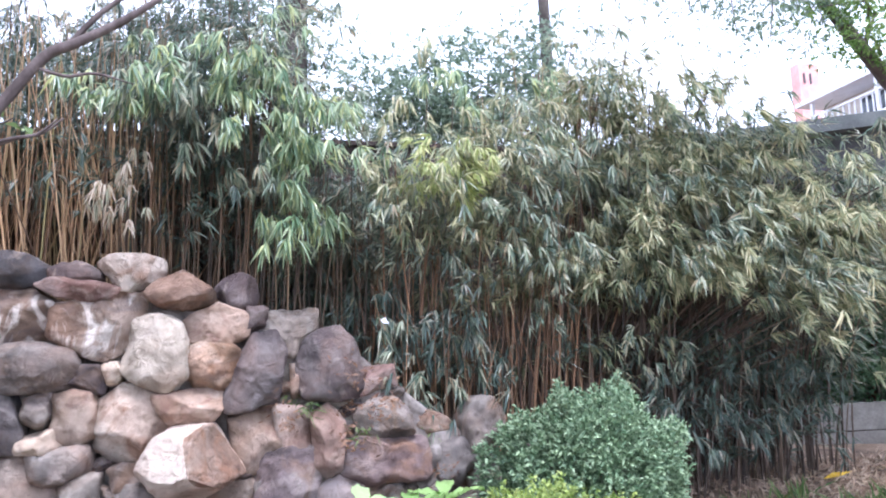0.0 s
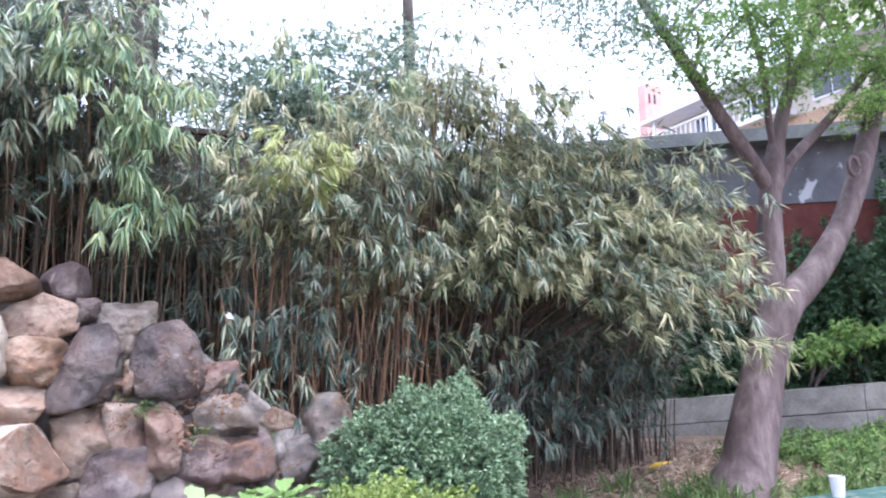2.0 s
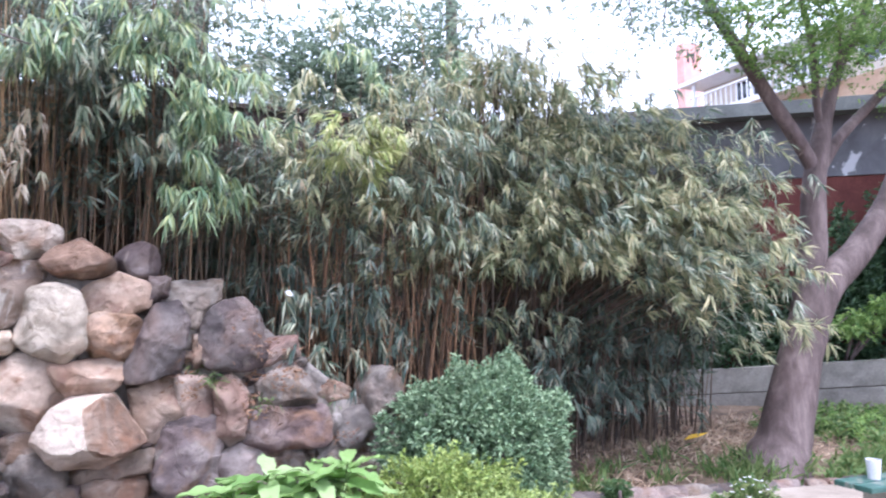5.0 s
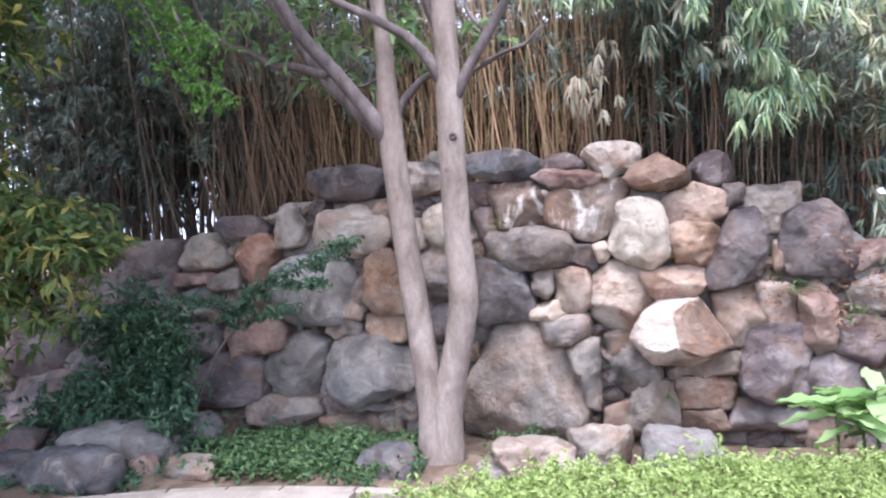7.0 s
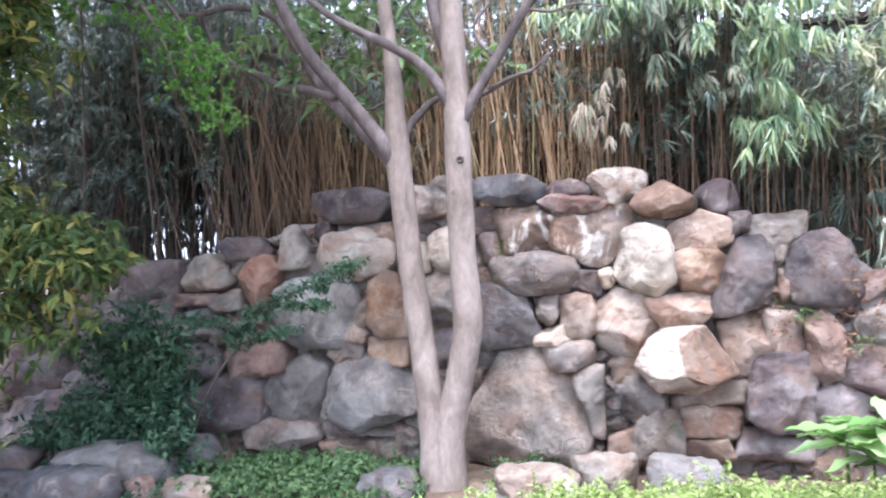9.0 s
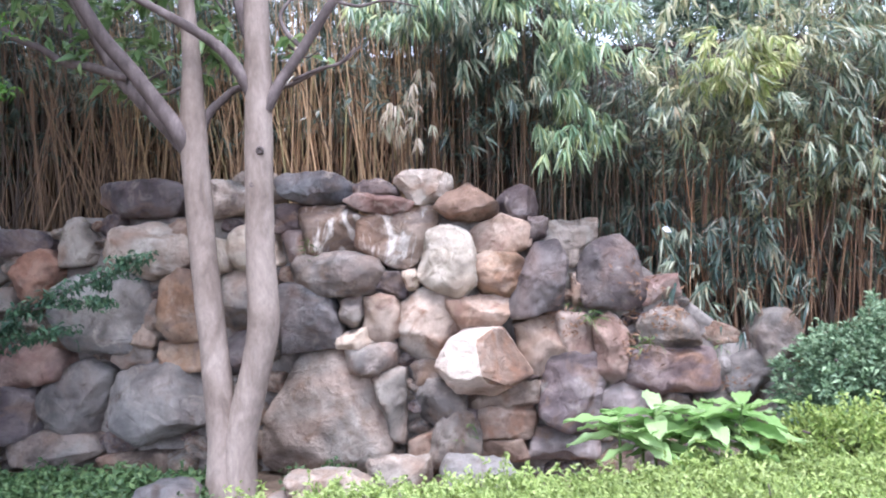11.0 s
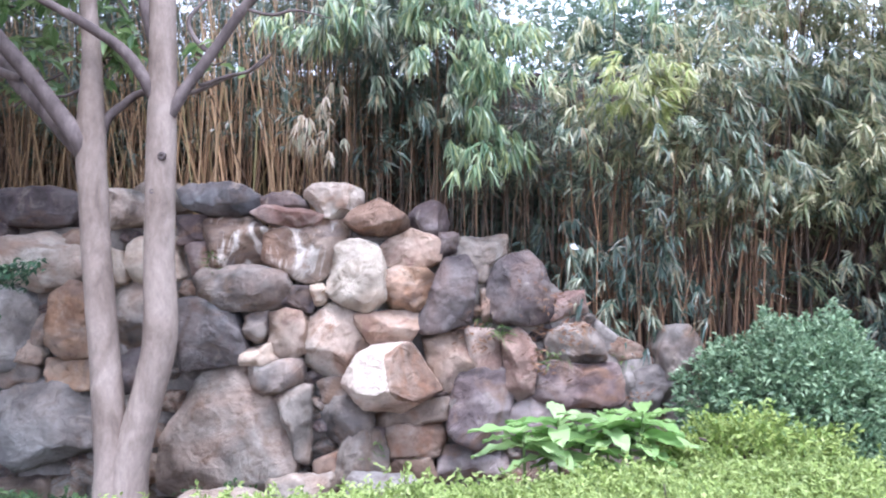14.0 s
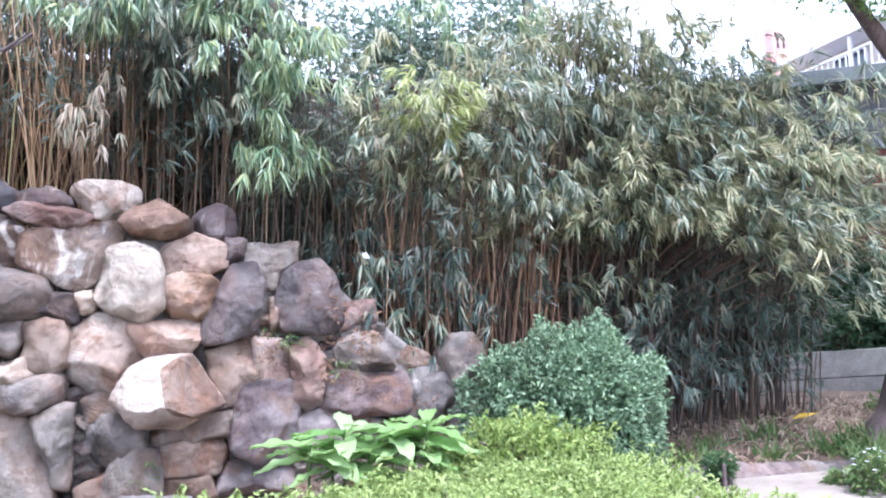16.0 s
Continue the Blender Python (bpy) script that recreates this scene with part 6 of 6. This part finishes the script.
leafy("overhanging_shrub", (8.6, 7.25, 0.8), [([(8.7, 7.3, 0.7), (8.5, 6.9, 1.4), (8.0, 6.5, 1.6), (7.6, 6.4, 1.45)], 0.02), ([(8.7, 7.3, 0.7), (8.7, 6.8, 1.5), (8.7, 6.5, 1.75), (8.6, 6.3, 1.6)], 0.02), ([(8.7, 7.3, 0.8), (9.0, 6.8, 1.5), (9.3, 6.5, 1.65), (9.5, 6.4, 1.5)], 0.02)], 260, 0.1, 0.045, 0.13, M_MAPLE, M_BARK_DARK, "light green shrub leaning over the low wall", "shrub", 63, flat=0.4)


def build_hedge():
    t = thing("hedge", (0.4, 3.4, 0), "low clipped hedge of bright yellow-green leaves", "hedge")
    r = np.random.default_rng(61)
    back_x, back_y = [-1.9, -1.56, -1.15, -0.3, 0.26, 0.8, 1.5, 2.26, 2.6], [3.3, 3.75, 4.0, 4.3, 4.5, 4.65, 4.9, 4.95, 4.4]
    xs = r.uniform(-1.95, 2.6, 12000)
    ys = np.interp(xs, back_x, back_y) - r.uniform(0, 1.9, 12000) ** 1.2
    edge = np.clip((np.interp(xs, back_x, back_y) - ys) / 0.22, 0, 1) ** 0.5 * np.clip((2.62 - xs) / 0.25, 0, 1) ** 0.5 * np.clip((xs + 1.97) / 0.2, 0, 1) ** 0.5
    zs = np.array([0.5 + 0.03 * max(0.0, x) + 0.07 * noise.noise(Vector((x * 1.5, y * 1.5, 0))) + 0.075 * noise.noise(Vector((x * 5, y * 5, 2))) + 0.03 * noise.noise(Vector((x * 14, y * 14, 5))) for x, y in zip(xs, ys)]) * (0.15 + 0.85 * edge)
    zs = zs * (1 - 0.5 * r.uniform(0, 1, len(zs)) ** 3)
    keep = (ys > 3.2) | ((ys > 1.75) & (r.uniform(0, 1, len(ys)) < 0.4))
    zs = zs + np.where(r.uniform(0, 1, len(zs)) < 0.12, r.uniform(0.02, 0.09, len(zs)), 0) * edge
    tips = np.stack([xs, ys, zs], -1)[keep]
    ways = unit(r.normal(0, 0.5, tips.shape) + (0, 0, 0.9))
    part("leaves", leaves_mesh("leaves", *spray(tips, ways, 10, 0.037, 0.0145, 0.6, 0.0)), M_HEDGE, t)
    limbs = []
    for x, y, z in tips[::60]:
        limbs.append(([(x, y, 0.0), (x + 0.03, y, z * 0.5), (x, y + 0.02, z * 0.95)], (0.008, 0.006, 0.003)))
    part("stems", limbs_mesh("stems", limbs, 5), M_BARK_DARK, t)["kind"] = "stuff"


build_hedge()
bush("golden_shrub", 1.85, 4.75, 0.62, 0.32, 0.3, 0.42, 1900, 0.05, 0.019, M_HEDGE_GOLD, "low golden-green shrub beside the rounded shrub", "shrub", 54, 0.4)


def big_leaf(length, width, seed):
    """One large pointed leaf with a raised midrib and wavy edge, along +y."""
    r = np.random.default_rng(seed)
    rows, cols = 9, 5
    verts = []
    for i in range(rows):
        s = i / (rows - 1)
        w = width / 2 * max(0.03, math.sin(math.pi * s**0.8) ** 0.8)
        for j in range(cols):
            u = j / (cols - 1) * 2 - 1
            verts.append((u * w, s * length, 0.3 * w * abs(u) - 0.17 * length * s * s + 0.012 * math.sin(s * 16 + u * 3 + seed)))
    faces = [[i * cols + j, i * cols + j + 1, (i + 1) * cols + j + 1, (i + 1) * cols + j] for i in range(rows - 1) for j in range(cols - 1)]
    me = array_mesh("leaf", np.array(verts), np.array(faces), True)
    me.materials.append(M_FRESH)
    return me


def build_big_plant():
    t = thing("broad_leaved_plant", (0.95, 4.75, 0.1), "fresh green plant with large pointed leaves above the hedge", "plant")
    r = np.random.default_rng(71)
    kinds = [big_leaf(0.31, 0.115, 1), big_leaf(0.36, 0.13, 2), big_leaf(0.26, 0.105, 3)]
    for cx, cy, cz, count in ((0.55, 4.68, 0.66, 9), (0.75, 4.68, 0.73, 9), (0.89, 4.68, 0.60, 10), (1.03, 4.68, 0.72, 9), (1.23, 4.68, 0.69, 10), (1.16, 4.68, 0.62, 9), (1.24, 4.68, 0.76, 7), (0.68, 4.68, 0.60, 8)):
        stem = ([(cx, cy, 0.02), (cx, cy, cz * 0.5), (cx, cy, cz)], (0.012, 0.01, 0.008))
        part("stem", limbs_mesh("stem", [stem], 6), M_GRASS, t)
        for k in range(count):
            ob = part("leaf", kinds[k % 3], None)
            ob.matrix_basis = pose(cx, cy, cz - 0.012 * k, r.uniform(6, 26) - 2.2 * k, r.uniform(-12, 12), k * 137.5 + r.uniform(-25, 25))
            hang(ob, t)


build_big_plant()


def carpet(name, x0, x1, y0, y1, h, count, length, width, material, label, category, seed, per=5, upright=0.9, hole=0.0):
    """Low plants over a patch of ground, thinner towards its rim."""
    r = np.random.default_rng(seed)
    x, y = r.uniform(x0, x1, count), r.uniform(y0, y1, count)
    u, v = (x - x0) / (x1 - x0) * 2 - 1, (y - y0) / (y1 - y0) * 2 - 1
    dense = np.array([noise.noise(Vector((a * 2.2, b * 2.2, seed))) for a, b in zip(x, y)])
    keep = (u**4 + v**4 < r.uniform(0.3, 1.3, count)) & (dense > hole - 0.6)
    x, y = x[keep], y[keep]
    z = ground_height(x, y) + h * r.uniform(0.2, 1, len(x)) * (0.7 + 0.5 * dense[keep])
    tips = np.stack([x, y, z], -1)
    ways = unit(r.normal(0, 0.6, tips.shape) + (0, 0, upright))
    ob = part(name, leaves_mesh(name, *spray(tips, ways, per, length, width, 0.6, 0.1)), material)
    return tagged(ob, label, category, kind="stuff")


carpet("ground_cover", -4.2, -2.1, 4.62, 5.75, 0.2, 1900, 0.06, 0.028, M_COVER, "leafy green ground cover before the rockery", "ground cover", 81)
carpet("ground_cover", -1.75, -1.05, 5.15, 5.7, 0.2, 350, 0.05, 0.022, M_COVER, "small leafy weeds at the foot of the rockery", "ground cover", 82)
# dark needle-leaf colour replaces the shade over this ground cover
carpet("ground_cover", -6.8, -4.0, 4.1, 5.6, 0.16, 1500, 0.06, 0.028, M_YEW, "ground cover with the bed's shade put into its dark green", "ground cover", 86)
# two rocks in darkened kinds that stand in for shade on the bed
loose_rock(-5.9, 4.75, 0.8, 0.5, 0.4, "dark", "rock in the shaded bed, shade put into its dark colour", 14)
loose_rock(-5.4, 4.4, 0.7, 0.45, 0.25, "slate", "flat dull rock near the kerb", -10)
carpet("leaf_litter", 2.6, 7.0, 5.15, 7.2, 0.03, 3600, 0.13, 0.014, M_LITTER, "dry tan bamboo leaf litter", "leaf litter", 83, 3, 0.15)


carpet("ground_cover", 6.0, 10.5, 4.9, 6.6, 0.22, 2600, 0.09, 0.03, M_GRASS, "mixed green weeds below the low wall", "ground cover", 84, hole=0.45)
carpet("ground_cover", 6.3, 10.0, 5.0, 6.3, 0.3, 900, 0.07, 0.026, M_MAPLE, "pale green weeds below the low wall", "ground cover", 87, hole=0.55)
carpet("ground_cover", 5.6, 8.5, 4.6, 5.2, 0.16, 700, 0.1, 0.02, M_GRASS, "grassy weeds along the path edge", "ground cover", 85)


def wall_skin(x):
    """The stones of the rockery around x, for finding their faces."""
    verts, faces = [], []
    for ob in rockery.children:
        if ob.name.startswith("stone") and abs(ob.matrix_basis.translation.x - x) < 0.9:
            m, base = ob.matrix_basis, len(verts)
            verts += [m @ v.co for v in ob.data.vertices]
            faces += [[base + i for i in p.vertices] for p in ob.data.polygons]
    return BVHTree.FromPolygons(verts, faces)


def litter_pocket(x, z, wide, high, count, seed):
    """Dry leaves caught on a ledge of the rockery."""
    wide, high = wide * 1.4, high * 1.4
    r = np.random.default_rng(seed)
    skin, at = wall_skin(x), []
    for _ in range(count * 3):
        hit = skin.ray_cast(Vector((x + r.normal(0, wide), 5.2, z + r.normal(0, high))), Vector((0, 1, -0.1)))
        if hit[0] and hit[1].z > -0.2 and len(at) < count:
            at.append(hit[0] + hit[1] * 0.012)
    at = np.array(at)
    count = len(at)
    ob = part("leaf_litter", leaves_mesh("leaf_litter", at, unit(r.normal(0, 1, (count, 3)) * (1, 0.3, 0.6)), unit(r.normal(0, 0.4, (count, 3)) + (0, -0.8, 0.6)), r.uniform(0.03, 0.065, count), r.uniform(0.01, 0.017, count), 0.1, 0.3), M_RUST)
    tagged(ob, "rusty dry leaves caught between the rocks", "leaf litter", kind="stuff")


for k, (x, z, wide, high, count) in enumerate(((0.93, 1.27, 0.1, 0.07, 70), (0.83, 1.14, 0.05, 0.09, 45), (0.93, 1.42, 0.08, 0.09, 60), (1.05, 1.3, 0.1, 0.05, 35), (0.38, 1.19, 0.06, 0.03, 25), (0.32, 1.31, 0.04, 0.05, 20), (0.78, 1.01, 0.03, 0.04, 25), (1.53, 0.76, 0.05, 0.04, 25))):
    litter_pocket(x, z, wide, high, count, 810 + k)


def wall_weed(x, y, z, count, length, material, seed):
    r = np.random.default_rng(seed)
    t = thing("wall_weed", (x, y, z), "small green weed rooted in a joint of the rockery", "weed", "weeds in the rockery")
    way = unit(r.normal(0, 0.6, (count, 3)) + (0, -0.35, 0.6))
    at = np.tile((x, y, z), (count, 1)) + r.normal(0, 0.035, (count, 3))
    part("foliage", leaves_mesh("foliage", at, way, unit(r.normal(0, 1, (count, 3))), length * r.uniform(0.5, 1.1, count), np.full(count, 0.013), 0.4, 0.1), material, t)["kind"] = "stuff"


for k, (x, z, n, long) in enumerate(((0.49, 1.25, 34, 0.15), (0.55, 1.29, 20, 0.12), (0.40, 1.36, 14, 0.12), (0.86, 1.05, 26, 0.13), (0.97, 1.07, 18, 0.1), (1.44, 0.97, 20, 0.14), (-1.62, 1.83, 26, 0.1), (-0.42, 0.42, 18, 0.12))):
    hit = wall_skin(x).ray_cast(Vector((x, 5.2, z)), Vector((0, 1, -0.1)))[0]
    wall_weed(x, hit.y if hit else 6.0, hit.z if hit else z, n, long, M_GRASS, 830 + k)


def build_tufts():
    r = np.random.default_rng(91)
    spots = [(6.4, 4.7, 0.3), (6.8, 4.75, 0.3), (5.3, 4.95, 0.32), (5.0, 4.98, 0.3), (4.7, 5.0, 0.3), (7.2, 5.5, 0.3), (8.0, 5.6, 0.32), (3.5, 5.5, 0.3), (3.9, 5.75, 0.32), (4.2, 5.3, 0.28), (4.6, 5.25, 0.3), (4.9, 5.1, 0.3), (5.1, 5.3, 0.28), (4.4, 5.7, 0.36), (3.2, 5.9, 0.3), (6.2, 5.0, 0.3), (6.6, 5.1, 0.3), (7.0, 5.0, 0.32), (6.0, 4.85, 0.28), (7.5, 5.1, 0.3), (5.6, 4.8, 0.24)]
    for k, (x, y, h) in enumerate(spots):
        n = int(r.integers(35, 95))
        at = np.stack([x + r.normal(0, 0.1, n), y + r.normal(0, 0.07, n), np.zeros(n)], -1)
        at[:, 2] = ground_height(at[:, 0], at[:, 1])
        way = unit(r.normal(0, 0.4, (n, 3)) + (0, 0, 1.0))
        face = unit(r.normal(0, 1, (n, 3)))
        t = thing("grass_tuft", (x, y, float(ground_height(x, y))), "arching green grass tuft on the bank", "grass", "grass tufts on the bank")
        ob = part("foliage", leaves_mesh("foliage", at, way, face, r.uniform(0.6, 1.2, n) * h, np.full(n, 0.02), 0.35, 0.1, 0.35), M_GRASS, t)
        ob["kind"] = "stuff"



build_tufts()
tagged(bush("weed_clump", 3.41, 4.93, 0.13, 0.1, 0.17, 0.2, 130, 0.06, 0.026, M_COVER, "small leafy weed beside the edging stones", "weed", 96, 0.3, 4, 3), group="weeds along the path")
tagged(bush("weed_clump", 4.11, 4.58, 0.15, 0.08, 0.17, 0.08, 90, 0.05, 0.022, M_GRASS, "low creeping weed on the path edge", "weed", 97, 0.3, 4, 3), group="weeds along the path")
daisy = bush("flowering_weed", 4.14, 4.32, 0.22, 0.16, 0.17, 0.24, 260, 0.055, 0.02, M_GRASS, "leafy weed with small white flowers", "weed", 98, 0.35, 4, 4)
for k in range(22):
    a = k * 2.4
    q = Vector((4.14 + 0.19 * math.sqrt(k / 22) * math.cos(a), 4.32 + 0.14 * math.sqrt(k / 22) * math.sin(a), 0.47 - 0.12 * k / 22))
    part("flower", leaves_mesh("flower", np.tile(q, (5, 1)), np.array([(math.cos(b), math.sin(b), 0.3) for b in np.arange(5) * 1.257]), np.tile((0.0, 0.0, 1.0), (5, 1)), np.full(5, 0.02), np.full(5, 0.014), 0.0, 0.1), M_WHITE, daisy)


# ---- bank edging, bench, low concrete wall ----
def build_edging():
    t = thing("stone_edging", (4.2, 4.85, 0.15), "rough row of grey edging stones beside the path", "edging", kind="structure")
    r = np.random.default_rng(95)
    x = 3.1
    while x < 6.6:
        w = r.uniform(0.2, 0.36)
        ob = part("stone", rock_mesh(w * 1.05, 0.24, 0.2, 0.95, int(x * 100), 0.7, cuts=((0, -0.75, 0.66, 0.6),), splits=4), ROCK[("slatep", "purple", "grey", "slate")[int(r.integers(4))]])
        ob.matrix_basis = pose(x + w / 2, 5.13 - 0.22 * (x - 3.4) + r.uniform(-0.02, 0.02), 0.16, r.uniform(-16, -6), r.uniform(-5, 5), -12 + r.uniform(-6, 6))
        hang(ob, t)
        x += w * 0.98


build_edging()
scrap = part("paper_scrap", leaves_mesh("paper_scrap", np.array([[1.07, 5.98, 1.86]]), np.array([[0.9, -0.1, -0.35]]), np.array([[0.1, -0.9, 0.4]]), np.array([0.075]), np.array([0.055]), 0.1, 0.2), M_WHITE)
tagged(scrap, "crumpled white paper scrap caught in the bamboo", "paper")
yellow = part("bamboo_sheath", leaves_mesh("bamboo_sheath", np.array([[5.0, 6.05, 0.39]]), np.array([[0.95, 0.2, 0.12]]), np.array([[0.0, -0.4, 1.0]]), np.array([0.42]), np.array([0.07]), 0.05, 0.1), M_YELLOW)
tagged(yellow, "fallen yellow bamboo sheath on dry litter", "bamboo sheath")


def build_bench():
    t = thing("bench", (4.6, 3.4, 0.17), "low bench with worn green painted planks", "bench")
    for y in (3.32, 3.46):
        part("plank", box(bmesh.new(), 4.03, 5.5, y - 0.06, y + 0.06, 0.6, 0.635, 0.008), M_GREEN_PAINT, t)
    for x in (4.3, 5.2):
        part("leg", box(bmesh.new(), x - 0.05, x + 0.05, 3.28, 3.5, 0.1, 0.6, 0.01), M_CONCRETE, t)


build_bench()


def build_cup():
    t = thing("paper_cup", (4.26, 3.42, 0.635), "white paper cup standing on the bench", "cup")
    bm = bmesh.new()
    bmesh.ops.create_cone(bm, segments=24, radius1=0.034, radius2=0.045, depth=0.12, cap_ends=False, matrix=Matrix.Translation((4.26, 3.42, 0.695)))
    bmesh.ops.create_circle(bm, cap_ends=True, segments=24, radius=0.034, matrix=Matrix.Translation((4.26, 3.42, 0.638)))
    bmesh.ops.solidify(bm, geom=bm.faces[:], thickness=0.002)
    part("body", bm, M_WHITE, t)


build_cup()

# low concrete wall along the terrace, and the houses behind; their fronts run along this line
ALONG = Vector((8.7 - 7.28, 6.73 - 7.75, 0)).normalized()
BACK = Vector((-ALONG.y, ALONG.x, 0))
FRONT = Matrix.Translation((7.28, 7.75, 0)) @ Matrix((ALONG, BACK, Vector((0, 0, 1)))).transposed().to_4x4()


def on_front(ob):
    ob.data.transform(FRONT)
    return ob


low_wall = thing("low_wall", (7.28, 7.75, 0.3), "low weathered concrete wall with a dark joint", "wall", kind="structure")
RISE = Matrix(((1, 0, 0, 0), (0, 1, 0, 0), (0.07, 0, 1, 0), (0, 0, 0, 1)))
for name, b, mat in (("course", (0.0, 0.2, 0.1, 0.54), M_CONCRETE), ("joint", (0.03, 0.19, 0.53, 0.565), M_FAR_BARK), ("course", (0.006, 0.2, 0.555, 0.87), M_CONCRETE)):
    x = -1.9
    while x < 6:
        x1 = x + (8 if name == "joint" else 1.3)
        block = part(name, box(bmesh.new(), x + 0.003, x1 - 0.003, *b, 0.006), mat)
        block.data.transform(RISE)
        hang(on_front(block), low_wall)
        x = x1


def build_house():
    t = thing("garden_house", FRONT @ Vector((2, 1.5, 0.3)), "flat-roofed grey building with a red brick lower wall", "house")
    for name, mat, b in (("wall", M_GREY_WALL, (-3.4, 7.5, 1.3, 4.5, 3.59, 4.5)), ("lower_wall", M_BRICK, (-3.4, 7.5, 1.33, 4.5, 0.2, 3.59)), ("roof", M_FASCIA, (-3.8, 8.0, 0.9, 5.0, 4.5, 4.62)), ("fascia", M_FASCIA, (-3.82, 8.02, 0.84, 0.9, 4.46, 4.66))):
        hang(on_front(part(name, box(bmesh.new(), *b, 0.008), mat)), t)
    hang(on_front(part("downpipe", limbs_mesh("downpipe", [([(3.4, 1.24, 0.3), (3.4, 1.24, 2.5), (3.4, 1.24, 4.45)], (0.04, 0.04, 0.04))], 10), M_FASCIA)), t)


build_house()


def build_flats():
    """The taller house behind, its side with a roofed balcony towards the garden, and a set-back upper storey."""
    t = thing("apartment_building", (15, 11, 0.3), "cream apartment building with a railed balcony under the eaves", "apartment building")
    part("wall", box(bmesh.new(), 14.9, 21, 4, 16.5, 0.3, 7.9, 0.02), M_CREAM, t)
    part("wall", box(bmesh.new(), 16.6, 21, 4, 13.0, 8.02, 14.0, 0.02), M_CREAM, t)
    part("lower_wall", box(bmesh.new(), 14.84, 14.898, 4, 16.4, 0.3, 6.85, 0.01), M_TAN_WALL, t)
    part("eave", box(bmesh.new(), 14.1, 16.6, 3.8, 16.6, 7.9, 8.02, 0.02), M_RAIL, t, "pale overhanging eaves")
    balcony = part("balcony", box(bmesh.new(), 14.2, 14.84, 11.9, 16.3, 6.85, 7.0, 0.02), M_RAIL, t)
    rail = part("railing", box(bmesh.new(), 14.22, 14.27, 11.9, 16.3, 7.5, 7.55, 0.01), M_RAIL, t)
    for k in range(24):
        y = 11.95 + k * 0.185
        hang(part("bar", box(bmesh.new(), 14.23, 14.26, y, y + 0.03, 7.0, 7.5), M_RAIL), rail)
    for y, z in ((9.0, 7.05), (10.5, 7.05), (12.4, 7.05), (14.2, 7.05), (7.4, 7.05), (5.8, 7.05), (9.5, 9.4), (6.5, 9.4)):
        x = 14.86 if z < 8 else 16.56
        w = part("window", box(bmesh.new(), x, x + 0.06, y - 0.06, y + 1.0, z, z + 0.72, 0.01), M_RAIL, t)
        for o in (0.0, 0.49):
            hang(part("pane", box(bmesh.new(), x - 0.015, x + 0.01, y + o, y + o + 0.44, z + 0.06, z + 0.66), M_GLASS), w)
    for y in (12.1, 14.0, 16.1):
        part("post", box(bmesh.new(), 14.21, 14.29, y, y + 0.08, 7.0, 7.9, 0.008), M_RAIL, t)
    part("roof", box(bmesh.new(), 16.3, 21.2, 3.8, 13.2, 14.0, 14.3, 0.02), M_FASCIA, t)


build_flats()


def build_tower():
    t = thing("far_tower", (22.1, 25.2, 0.3), "far pink building with small dark openings", "building")
    part("wall", box(bmesh.new(), 21.6, 22.6, 25, 25.5, 0.3, 13.2, 0.03), M_PINK, t)
    for k in range(2):
        part("window", box(bmesh.new(), 21.8 + 0.3 * k, 21.87 + 0.3 * k, 24.95, 25.02, 12.3, 12.75), M_GLASS, t)


build_tower()
